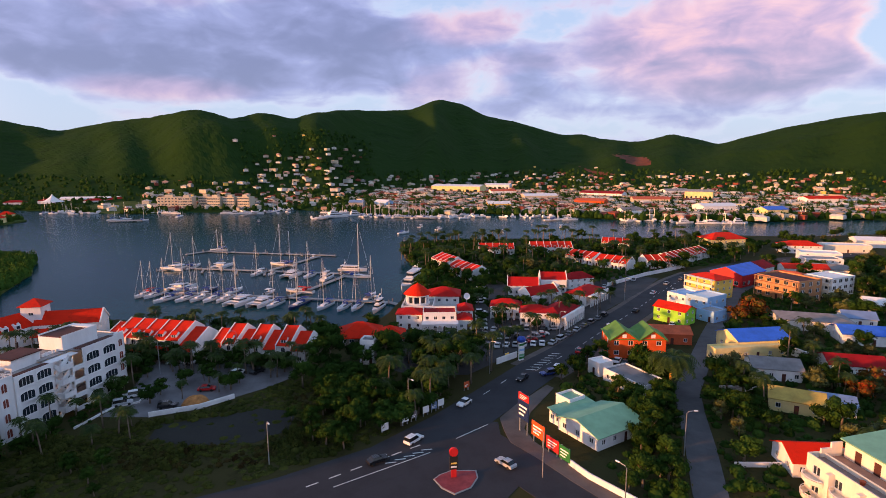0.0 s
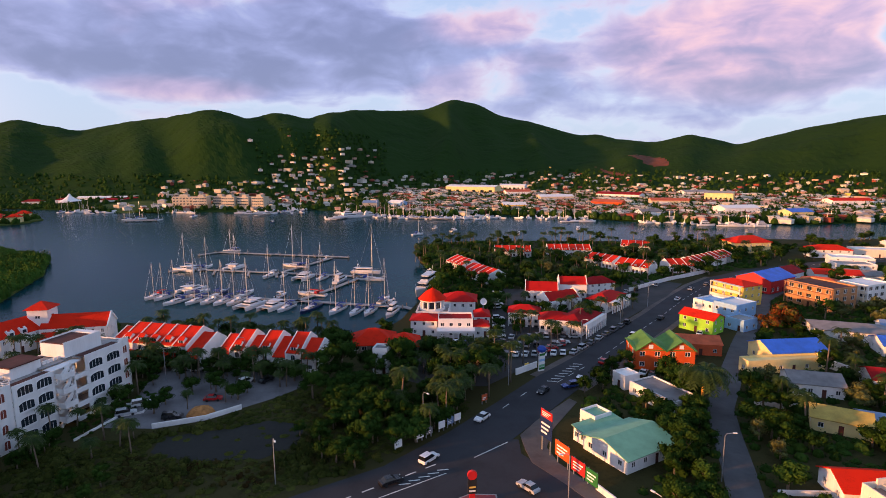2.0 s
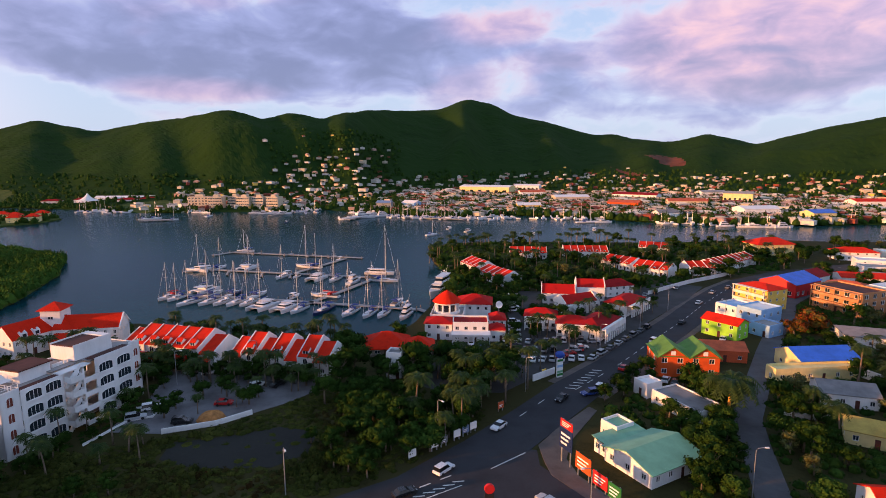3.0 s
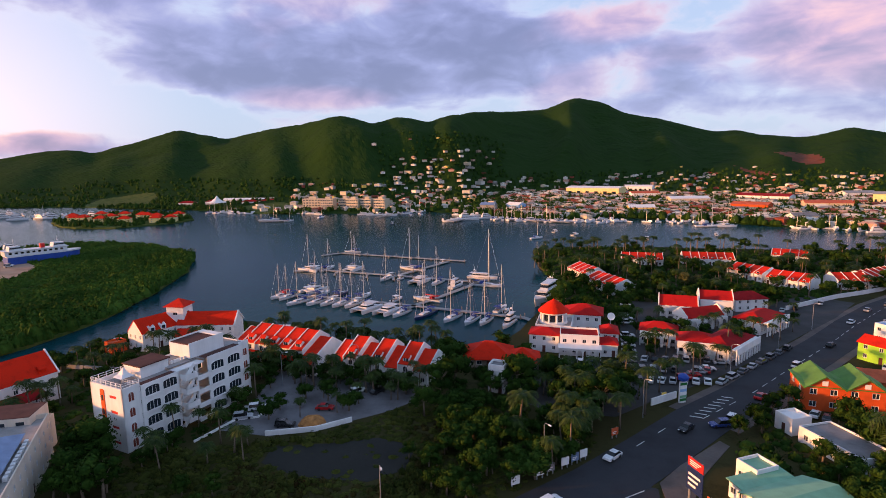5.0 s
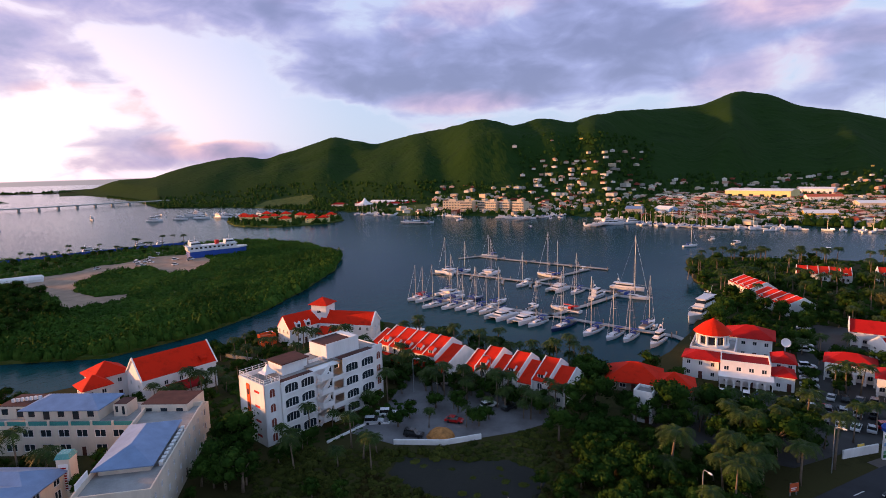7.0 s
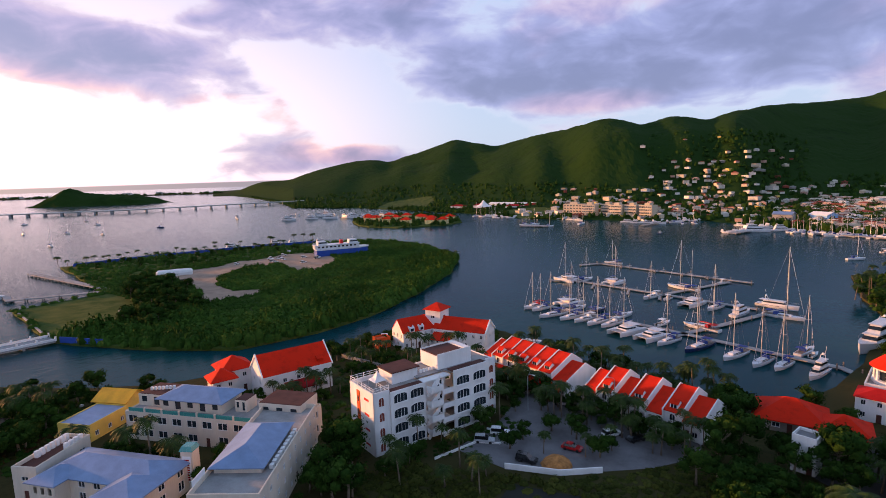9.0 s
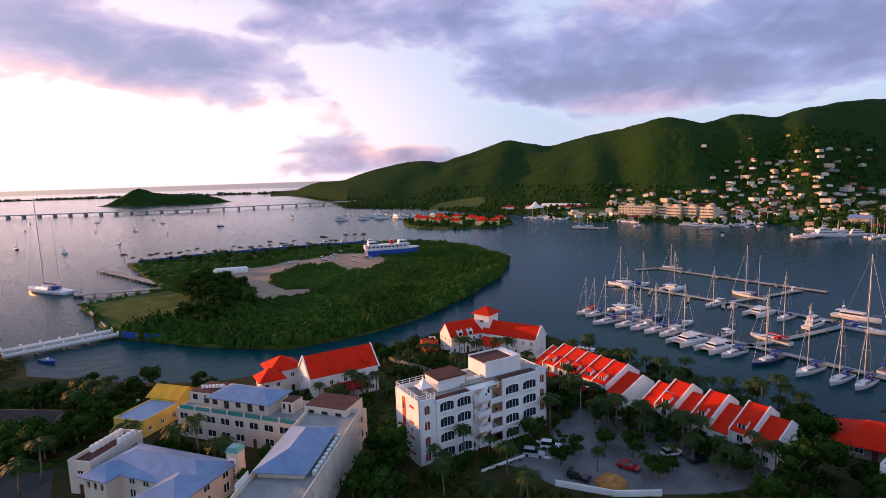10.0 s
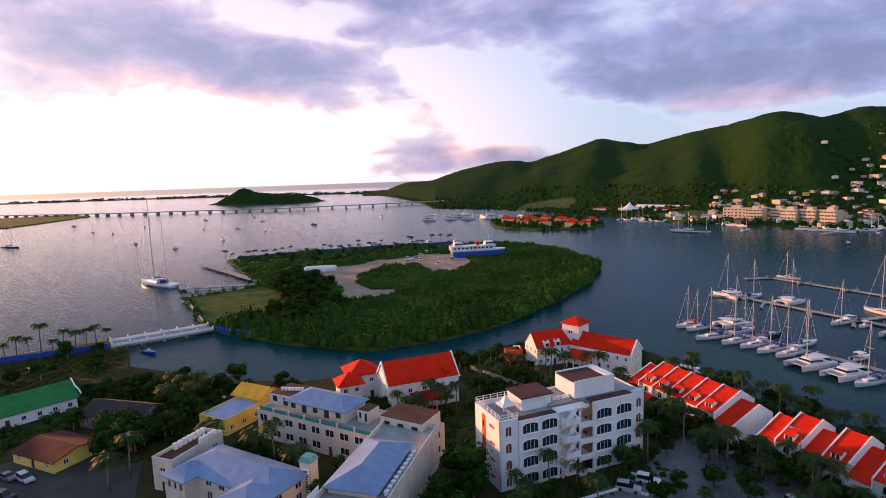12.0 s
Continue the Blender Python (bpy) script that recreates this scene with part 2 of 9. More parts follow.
CONCRETE = mat("dock_concrete", (0.30, 0.295, 0.29), 0.85, var=0.2)
WOODPLANK = mat("weathered_planks", (0.22, 0.18, 0.15), 0.85, var=0.3)
GLASS = glass_mat("window_glass")
CARGLASS = glass_mat("car_glass", (0.01, 0.012, 0.014))
HULL = mat("white_gelcoat", (0.66, 0.66, 0.68), 0.3, var=0.06, bump=0.0, spec=0.5)
NAVY = mat("navy_hull", (0.015, 0.03, 0.10), 0.3, var=0.1, bump=0.0, spec=0.5)
CANVAS = mat("blue_canvas", (0.03, 0.06, 0.22), 0.9, var=0.15)
REDCANVAS = mat("red_canvas", (0.45, 0.03, 0.03), 0.9, var=0.15)
SPAR = mat("aluminium_spar", (0.62, 0.60, 0.58), 0.4, metal=0.6, var=0.1, bump=0.0)
RUBBER = mat("tyre_rubber", (0.02, 0.02, 0.02), 0.8, var=0.2)
STEEL = mat("galvanised_steel", (0.35, 0.36, 0.38), 0.5, metal=0.7, var=0.2)
BARK = mat("palm_bark", (0.17, 0.13, 0.095), 0.95, var=0.3, scale=2.0)
FROND = mat("palm_fronds", (0.013, 0.038, 0.006), 0.65, var=0.35, isl=0.4, second=(0.030, 0.052, 0.009), spec=0.15)
# yellow fronds; orange evening light is partly put into the base colour
LITFROND = mat("yellow_lit_palm_fronds", (0.50, 0.24, 0.03), 0.7, var=0.35, isl=0.4)
LEAF = mat("broad_leaves", (0.011, 0.036, 0.005), 0.85, var=0.4, scale=0.3, isl=0.28, second=(0.025, 0.054, 0.008), spec=0.05)
SCRUBLEAF = mat("scrub_leaves", (0.010, 0.032, 0.004), 0.85, var=0.55, scale=0.12, grain=0.5, isl=0.4, second=(0.034, 0.040, 0.008), spec=0.05)
LEAFWARM = mat("olive_leaves", (0.075, 0.085, 0.020), 0.7, var=0.4, isl=0.45)
FLAME = mat("flame_tree_blossom", (0.42, 0.030, 0.006), 0.8, var=0.4, scale=0.8, isl=0.5, second=(0.05, 0.06, 0.01), spec=0.1)
MANGROVE = mat("mangrove_leaves", (0.013, 0.046, 0.006), 0.85, var=0.4, scale=0.08, grain=0.4, isl=0.2, second=(0.038, 0.080, 0.012), spec=0.04)
FOREST = mat("hill_forest", (0.0044, 0.0165, 0.0038), 0.95, var=0.5, scale=0.05, grain=0.7, bump=0.6, second=(0.0125, 0.029, 0.0055), spec=0.02)
MUD = mat("wet_mud", (0.010, 0.011, 0.008), 0.75, var=0.35, scale=0.3, grain=0.4, spec=0.3)
BLOOM = mat("bougainvillea", (0.12, 0.006, 0.012), 0.85, var=0.5, isl=0.5, second=(0.03, 0.03, 0.008), spec=0.05)
REED = mat("dry_reeds", (0.050, 0.020, 0.008), 0.9, var=0.5, scale=0.3, isl=0.5, second=(0.030, 0.032, 0.008), spec=0.05)
REDEARTH = mat("bare_red_earth", (0.13, 0.032, 0.010), 0.95, var=0.35, scale=0.1)

# ---- geometry helpers ----
class Geo:
    """Gathers vertices and faces of one mesh."""
    def __init__(self):
        self.v, self.f = [], []

    def add(self, vs, fs):
        k = len(self.v)
        self.v += [tuple(p) for p in vs]
        self.f += [tuple(k + i for i in q) for q in fs]
        return self

    def box(self, x0, x1, y0, y1, z0, z1):
        return self.add([(x0, y0, z0), (x1, y0, z0), (x1, y1, z0), (x0, y1, z0), (x0, y0, z1), (x1, y0, z1), (x1, y1, z1), (x0, y1, z1)],
                        [(3, 2, 1, 0), (4, 5, 6, 7), (0, 1, 5, 4), (1, 2, 6, 5), (2, 3, 7, 6), (3, 0, 4, 7)])

    def prism(self, poly, z0, z1):
        n = len(poly)
        a = sum(poly[i][0] * poly[(i + 1) % n][1] - poly[(i + 1) % n][0] * poly[i][1] for i in range(n))
        if a < 0:
            poly = poly[::-1]
        self.add([(x, y, z0) for x, y in poly] + [(x, y, z1) for x, y in poly],
                 [tuple(range(n - 1, -1, -1)), tuple(range(n, 2 * n))] + [(i, (i + 1) % n, n + (i + 1) % n, n + i) for i in range(n)])
        return self

    def tube(self, pts, radii, n=8, cap=True):
        pts = [Vector(p) for p in pts]
        k = len(self.v)
        for i, p in enumerate(pts):
            d = (pts[min(i + 1, len(pts) - 1)] - pts[max(i - 1, 0)]).normalized()
            u = d.cross(Vector((0, 0, 1)) if abs(d.z) < 0.9 else Vector((1, 0, 0))).normalized()
            w = d.cross(u)
            r = radii[i] if isinstance(radii, (list, tuple)) else radii
            self.v += [tuple(p + (u * math.cos(2 * math.pi * j / n) + w * math.sin(2 * math.pi * j / n)) * r) for j in range(n)]
        for i in range(len(pts) - 1):
            for j in range(n):
                a, b = k + i * n + j, k + i * n + (j + 1) % n
                self.f.append((a, b, b + n, a + n))
        if cap:
            self.f.append(tuple(k + j for j in range(n))[::-1])
            self.f.append(tuple(k + (len(pts) - 1) * n + j for j in range(n)))
        return self

    def lathe(self, cx, cy, prof, n=16):
        """prof: (radius, z) from the bottom up."""
        k = len(self.v)
        for r, z in prof:
            self.v += [(cx + r * math.cos(2 * math.pi * j / n), cy + r * math.sin(2 * math.pi * j / n), z) for j in range(n)]
        for i in range(len(prof) - 1):
            for j in range(n):
                a, b = k + i * n + j, k + i * n + (j + 1) % n
                self.f.append((a, b, b + n, a + n))
        self.f.append(tuple(k + j for j in range(n))[::-1])
        self.f.append(tuple(k + (len(prof) - 1) * n + j for j in range(n)))
        return self

    def slab(self, quad, t):
        """A plate t thick under the quad (corners anticlockwise from above)."""
        q = [Vector(p) for p in quad]
        nrm = (q[1] - q[0]).cross(q[2] - q[0]).normalized()
        n = len(q)
        lo = [p - nrm * t for p in q]
        return self.add(q + lo, [tuple(range(n)), tuple(range(2 * n - 1, n - 1, -1))] + [(i, n + i, n + (i + 1) % n, (i + 1) % n) for i in range(n)])

    def wall(self, x0, x1, z0, z1, y0, y1, holes=()):
        """A wall along x with openings (hx0, hx1, hz0, hz1) that go through it."""
        xs = sorted({x0, x1, *[h for q in holes for h in q[:2] if x0 < h < x1]})
        zs = sorted({z0, z1, *[h for q in holes for h in q[2:] if z0 < h < z1]})
        nx, nz = len(xs) - 1, len(zs) - 1

        def full(i, j):
            if not (0 <= i < nx and 0 <= j < nz):
                return False
            cx, cz = (xs[i] + xs[i + 1]) / 2, (zs[j] + zs[j + 1]) / 2
            return not any(q[0] < cx < q[1] and q[2] < cz < q[3] for q in holes)
        k, m = len(self.v), (nx + 1) * (nz + 1)
        self.v += [(x, y, z) for y in (y0, y1) for x in xs for z in zs]
        at = lambda i, j, s: k + s * m + i * (nz + 1) + j
        for i in range(nx):
            for j in range(nz):
                if not full(i, j):
                    continue
                self.f += [(at(i, j, 0), at(i + 1, j, 0), at(i + 1, j + 1, 0), at(i, j + 1, 0)), (at(i, j + 1, 1), at(i + 1, j + 1, 1), at(i + 1, j, 1), at(i, j, 1))]
                if not full(i - 1, j):
                    self.f.append((at(i, j, 0), at(i, j + 1, 0), at(i, j + 1, 1), at(i, j, 1)))
                if not full(i + 1, j):
                    self.f.append((at(i + 1, j + 1, 0), at(i + 1, j, 0), at(i + 1, j, 1), at(i + 1, j + 1, 1)))
                if not full(i, j - 1):
                    self.f.append((at(i + 1, j, 0), at(i, j, 0), at(i, j, 1), at(i + 1, j, 1)))
                if not full(i, j + 1):
                    self.f.append((at(i, j + 1, 0), at(i + 1, j + 1, 0), at(i + 1, j + 1, 1), at(i, j + 1, 1)))
        return self

    def moved(self, m):
        self.v = [tuple(m @ Vector(p)) for p in self.v]
        return self

    def join(self, other):
        return self.add(other.v, other.f)

    def mesh(self, name, material, smooth=False):
        me = bpy.data.meshes.new(name)
        me.from_pydata(self.v, [], self.f)
        me.materials.append(material)
        if smooth:
            me.polygons.foreach_set("use_smooth", [True] * len(me.polygons))
        me.update()
        return me

def part(name, geo, material, parent, label="", smooth=False):
    me = geo if isinstance(geo, bpy.types.Mesh) else geo.mesh(name, material, smooth)
    ob = new(name, me)
    ob.parent = parent
    if label:
        ob["label"] = label
    return ob

def thing(name, x, y, z, rz, label, category, group="", kind=""):
    ob = new(name)
    ob.empty_display_size = 0.5
    ob.matrix_world = pose(x, y, z, 0, 0, rz)
    return tagged(ob, label, category, group, kind)

def solid(name, geo, material, label, category, kind="", group="", smooth=False):
    return tagged(new(name, geo.mesh(name, material, smooth)), label, category, group, kind)
DARKROOF = mat("dark_shingle_roof", (0.040, 0.030, 0.028), 0.85, var=0.35)
SHUTTER = mat("brown_red_shutter", (0.20, 0.045, 0.028), 0.7, var=0.2)
TILE = mat("terrace_tiles", (0.30, 0.20, 0.16), 0.75, var=0.2, scale=1.5)
CREAM = mat("cream_stucco", (0.78, 0.70, 0.58), 0.85, var=0.1, streak=True)
TEAL = mat("teal_glass_panel", (0.06, 0.28, 0.26), 0.25, var=0.1, bump=0.0, spec=0.6)
FARWHITE = mat("weathered_white_render", (0.70, 0.64, 0.56), 0.9, var=0.2, rnd=0.25)
FARROOF = mat("weathered_orange_roof", (0.20, 0.055, 0.028), 0.85, var=0.3, rnd=0.35)
FARGREY = mat("weathered_grey_roof", (0.40, 0.36, 0.33), 0.85, var=0.3, rnd=0.3)
CRIMSON = mat("weathered_crimson_roof", (0.36, 0.010, 0.008), 0.75, var=0.3, scale=1.2, grain=0.6, bump=0.3, spec=0.12)

# ---- water, land, hills ----
def sheet(poly, z, skirt, step=8.0, wobble=0.0):
    """Land with a wavering shore line; its sides go down under the water."""
    pts = []
    for i, (x, y) in enumerate(poly):
        x2, y2 = poly[(i + 1) % len(poly)]
        n = max(1, int(math.hypot(x2 - x, y2 - y) / step))
        for k in range(n):
            px, py = x + (x2 - x) * k / n, y + (y2 - y) * k / n
            w = wobble * noise.noise((px * 0.05, py * 0.05, 3.3)) + wobble * 0.5 * noise.noise((px * 0.2, py * 0.2, 1.3))
            pts.append((px + w, py + w))
    return Geo().prism(pts, z - skirt, z)

g = Geo()
g.add([(-7000, -2500, 0), (3000, -2500, 0), (3000, 6000, 0), (-7000, 6000, 0)], [(0, 1, 2, 3)])
solid("water", g, WATER, "dark blue rippled lagoon water reflecting the evening sky", "water", "structure")

NEAR_LAND = [(-46, 186), (-33, 192), (-27, 212), (-23, 248), (-21, 300), (-30, 335), (-40, 392), (-20, 410), (40, 417), (132, 416), (196, 436),
             (232, 429), (262, 424), (330, 436), (395, 468), (405, 505), (430, 540), (700, 640), (1500, 700), (1500, -900), (-900, -900), (-420, -500), (-300, -120), (-276, 10), (-272, 62),
             (-254, 64), (-232, 60), (-214, 72), (-196, 84), (-180, 100), (-166, 134), (-165, 176), (-158, 200), (-128, 204), (-100, 194), (-78, 190)]
solid("ground", sheet(NEAR_LAND, 1.0, 3.0, 10, 1.5), EARTH, "dark scrubby earth and dry grass of the shore land", "ground", "structure")
ISLAND = [(-254, 328), (-228, 288), (-203, 236), (-190, 191), (-188, 162), (-194, 132), (-222, 112), (-250, 99), (-267, 93), (-342, 97), (-350, 138), (-440, 150),
          (-488, 153), (-485, 208), (-466, 275), (-438, 342), (-400, 385), (-345, 380), (-287, 355)]
solid("island_ground", sheet(ISLAND, 1.0, 3.0, 10, 1.5), LAWN, "low green islet with grass and mangrove scrub", "ground", "structure")
RESORT_ISLE = [(-592, 516), (-545, 482), (-505, 470), (-462, 478), (-436, 520), (-440, 560), (-500, 620), (-590, 640)]
solid("resort_island_ground", sheet(RESORT_ISLE, 1.2, 3.0, 8, 3.0), LAWN, "small green resort island in the lagoon", "ground", "structure")
SPIT = [(-1700, -120), (-1245, -48), (-1235, -38), (-1320, 4), (-1538, 98), (-1700, 60)]
solid("spit_ground", sheet(SPIT, 1.5, 3.0, 20, 4.0), LAWN, "low grassy spit beside the causeway", "ground", "structure")
SANDBAR = [(-4700, -1500), (-3900, 300), (-3300, 900), (-2700, 1330), (-2300, 1500), (-2300, 1420), (-2700, 1230), (-3250, 780), (-3750, 180), (-4500, -1600)]
solid("sandbar_ground", sheet(SANDBAR, 3.0, 5.0, 60, 20.0), EARTH, "long low built-up sandbar far across the lagoon", "ground", "structure")

WEST_HILLS = [(-2205, 1381, 51), (-2104, 1424, 54), (-1960, 1476, 94), (-1801, 1535, 118), (-1718, 1572, 126), (-1659, 1610, 110), (-1567, 1665, 141), (-1419, 1731, 192), (-1246, 1661, 165), (-1180, 1655, 148), (-1175, 1654, 148), (-1080, 1641, 164), (-1056, 1637, 166), (-960, 1584, 174), (-761, 1452, 177), (-608, 1342, 179), (-548, 1393, 160)]
EAST_HILLS = [(-499, 1457, 182), (-433, 1532, 169), (-402, 1661, 197), (-358, 1870, 227), (-244, 2189, 244), (-167, 2328, 260), (-65, 2447, 312), (43, 2416, 291), (138, 2384, 242), (274, 2329, 202), (437, 2213, 151), (491, 2163, 153), (556, 2079, 126), (629, 1984, 117), (716, 1858, 134), (824, 1770, 98), (893, 1706, 123), (950, 1635, 144), (995, 1559, 153), (1030, 1481, 164), (1054, 1419, 169)]
HX, HY, HZ = np.array(WEST_HILLS + EAST_HILLS, float).T
HR = np.hypot(HX, HY)

HA = np.degrees(np.arctan2(HX, HY))

def hill_height(x, y):
    """Height of the wooded hills: one ridge through the summits, falling away before and behind it."""
    x, y = np.asarray(x, float), np.asarray(y, float)
    r, az = np.hypot(x, y), np.degrees(np.arctan2(x, y))
    steps = (-0.5, -0.25, 0.0, 0.25, 0.5)
    top = sum(np.interp(az + d, HA, HZ) for d in steps) / 5
    ridge = sum(np.interp(az + d * 3, HA, HR) for d in steps) / 5
    # spurs and hollows run down from the ridge towards the lagoon
    w = az + 0.9 * np.sin(r / 330.0 + az * 0.17)
    rib = 0.6 * np.sin(w * 0.62 + 0.6) + 0.4 * np.sin(w * 1.31 + 1.9)
    rib = rib * 0.55 - 0.45 * np.exp(-((az + 15.2) / 3.2) ** 2)
    q = ((r - ridge) / np.where(r < ridge, ridge * 0.28, ridge * 0.21)) ** 2 * np.clip(1 + 0.55 * rib, 0.3, 2.2)
    return top * np.exp(-0.9 * q ** 0.9 / (1 + 0.25 * q ** 0.5))

def far_shore(az):
    return np.interp(az, [-62, -56, -50, -44, -38.5, -34, -30, -26, -20, -16, -10, -3, 3, 9, 17, 24, 29, 33, 38, 60],
                     [2350, 1180, 1080, 935, 835, 735, 700, 690, 655, 680, 605, 560, 590, 580, 550, 540, 570, 600, 660, 640])

def value_noise(x, y, s, seed):
    return np.array([noise.noise((a / s, b / s, seed)) for a, b in zip(x.ravel(), y.ravel())]).reshape(x.shape)

def ground_height(x, y):
    """Hills above the flat foreland along the shore."""
    x, y = np.asarray(x, float), np.asarray(y, float)
    r, az = np.hypot(x + 8, y - 28), np.degrees(np.arctan2(x + 8, y - 28))
    flat = np.interp(az, [-60, -45, -30, -12, -4, 5, 40], [40, 160, 60, 90, 300, 380, 300])
    t = np.clip((r - far_shore(az) - flat) / np.interp(az, [-20, 0], [480, 620]), 0, 1)
    edge = np.clip((az + 62.5) / 4, 0, 1)
    return hill_height(x, y) * t * t * (3 - 2 * t) * edge * edge * (3 - 2 * edge)

def far_field(x, y):
    """The two mown fields behind the lagoon shore."""
    def oval(cx, cy, ux, uy, a, b):
        u, v = (x - cx) * ux + (y - cy) * uy, -(x - cx) * uy + (y - cy) * ux
        return (u / a) ** 4 + (v / b) ** 4 < 1
    return oval(-430, 705, 0.74, 0.68, 36, 74) | oval(-793, 820, 0.77, 0.63, 50, 112)

def far_terrain():
    az = np.radians(np.linspace(-63.5, 62, 640))
    k = np.linspace(0, 1, 230) ** 1.35
    r0 = far_shore(np.degrees(az))[:, None]
    r0 = r0 + value_noise(np.degrees(az)[:, None] * 12, r0 * 0, 9.0, 4.2) * 7
    r = r0 + (3500 - r0) * k
    x, y = -8 + np.sin(az)[:, None] * r, 28 + np.cos(az)[:, None] * r
    h = ground_height(x, y)
    up = np.clip(h / 60, 0, 1)
    crowns = value_noise(x, y, 16.0, 9.1) * 1.5 + value_noise(x, y, 7.0, 2.7) * 0.9
    spurs = (value_noise(x, y, 190.0, 5.5) * 8 + value_noise(x, y, 70.0, 1.5) * 3) * np.clip(h / 90, 0, 1) - 2 * np.clip(h / 90, 0, 1)
    z = 1.6 + h + up * (crowns + spurs) - 2.0 * np.clip(1 - (r - r0) / 14, 0, 1)
    n, m = x.shape
    v = np.stack([x, y, z], -1).reshape(-1, 3)
    i = np.arange((n - 1) * m).reshape(n - 1, m)[:, :-1]
    f = np.stack([i, i + m, i + m + 1, i + 1], -1).reshape(-1, 4)[:, ::-1]
    me = bpy.data.meshes.new("hills")
    me.from_pydata(v.tolist(), [], f.tolist())
    me.materials.append(FOREST)
    me.materials.append(REDEARTH)
    # bare red cuttings in the slope
    wob = value_noise(x, y, 22.0, 6.6) * 0.7
    bare = (((x - 446) / 40) ** 2 + ((y - 1420) / 95) ** 2 + wob < 0.9) | (((x - 328 + (y - 1290) * 0.2) / 9) ** 2 + ((y - 1290) / 95) ** 2 + wob * 0.6 < 0.9)
    me.materials.append(LAWN)
    kind = np.where(far_field(x, y), 2, np.where(bare, 1, 0))
    me.polygons.foreach_set("material_index", kind[:-1, :-1].reshape(-1).astype(np.int32))
    tagged(new("hills", me), "range of steep wooded green hills behind the town", "hills", "", "structure")
far_terrain()

def islet_hill():
    n = 70
    xs, ys = np.meshgrid(np.linspace(-2150, -1640, n), np.linspace(380, 860, n), indexing="ij")
    u, w = (xs + 1880) * 0.79 + (ys - 620) * 0.61, -(xs + 1880) * 0.61 + (ys - 620) * 0.79
    a = np.exp(-(np.abs((u + 98) / 30) ** 1.3 + (w / 55) ** 2)) * 20
    b = np.exp(-((u / 165) ** 6 + (w / 80) ** 4)) * (32 - u * 0.05)
    z = a + b + value_noise(xs, ys, 14.0, 3.0) * 3.0 + value_noise(xs, ys, 45.0, 8.0) * 4.0 - 4
    v = np.stack([xs, ys, z], -1).reshape(-1, 3)
    i = np.arange((n - 1) * n).reshape(n - 1, n)[:, :-1]
    f = np.stack([i, i + n, i + n + 1, i + 1], -1).reshape(-1, 4)
    me = bpy.data.meshes.new("islet_hill")
    me.from_pydata(v.tolist(), [], f.tolist())
    me.materials.append(FOREST)
    tagged(new("islet_hill", me), "wooded rocky islet hill far out in the lagoon", "hill", "", "structure")
islet_hill()

# ---- roads ----
def strip(left, right, z, thick=0.06):
    n = min(len(left), len(right))
    gg = Geo()
    for i in range(n - 1):
        gg.prism([left[i], right[i], right[i + 1], left[i + 1]], z - thick, z)
    return gg

def band(path, width, z0, z1):
    """A ribbon of constant width along a path of (x, y), mitred at its bends."""
    p = [Vector((x, y)) for x, y in path]
    n = len(p)
    le, ri = [], []
    for i in range(n):
        d = (p[min(i + 1, n - 1)] - p[max(i - 1, 0)]).normalized()
        w = Vector((-d.y, d.x)) * width / 2
        le.append(p[i] + w)
        ri.append(p[i] - w)
    gg = Geo()
    vs = [(*q, z) for q in ri for z in (z0, z1)] + [(*q, z) for q in le for z in (z0, z1)]
    fs = []
    for i in range(n - 1):
        a, b, c, d = 2 * i, 2 * i + 2, 2 * n + 2 * i, 2 * n + 2 * i + 2
        fs += [(a + 1, b + 1, d + 1, c + 1), (a, c, d, b), (a, b, b + 1, a + 1), (d, c, c + 1, d + 1)]
    fs += [(0, 1, 2 * n + 1, 2 * n), (2 * n - 2, 4 * n - 2, 4 * n - 1, 2 * n - 1)]
    return gg.add(vs, fs)

ROAD_MID = [(-95, 60), (-60, 80), (-32, 94), (-15, 106), (-2, 121), (9, 136), (21, 153), (36, 171), (52, 193), (70, 217), (88, 243), (107, 268), (124, 286), (150, 305), (190, 325), (260, 350)]
solid("road", band(ROAD_MID, 12.6, 0.9, 1.08), ASPHALT, "worn dark asphalt main road curving along the shore", "road", "structure")
solid("verge", band(ROAD_MID[6:13], 17.0, 0.85, 1.03), DUST, "dusty sandy verges along the main road", "verge", "structure")
BRANCH = [(50, 58), (33, 75), (22, 89), (12, 102.5), (5, 112), (-2, 121)]
solid("branch_road", band(BRANCH, 10, 0.9, 1.075), ASPHALT, "dark asphalt side road joining at the junction", "road", "structure")
apron = [(-30, 92), (-14, 84), (2, 86), (9, 96), (14, 104), (8, 114), (8, 122), (-3, 124), (-12, 116)]
solid("junction_road", Geo().prism(apron, 0.9, 1.07), ASPHALT, "wide asphalt junction with a traffic island", "road", "structure")
LANE_MID = [(40, 78), (43, 94), (49, 112), (53.5, 127), (58, 140), (68, 157), (84, 184), (97, 205), (110, 222), (122, 245), (150, 275)]
solid("lane", band(LANE_MID, 6.0, 0.9, 1.09), LANE, "narrow grey concrete lane between the houses", "road", "structure")
solid("pavement", Geo().prism([(8.5, 124), (9.0, 118), (9.8, 113), (15, 106), (19.5, 99), (26, 90), (33, 80), (36, 82), (29, 92), (22.5, 101), (19, 107), (15, 113), (13.5, 119), (16, 127), (24, 141), (22.5, 143), (13, 131)], 0.9, 1.12), DUST,
      "pale sandy roadside verge beside the junction", "pavement", "structure")
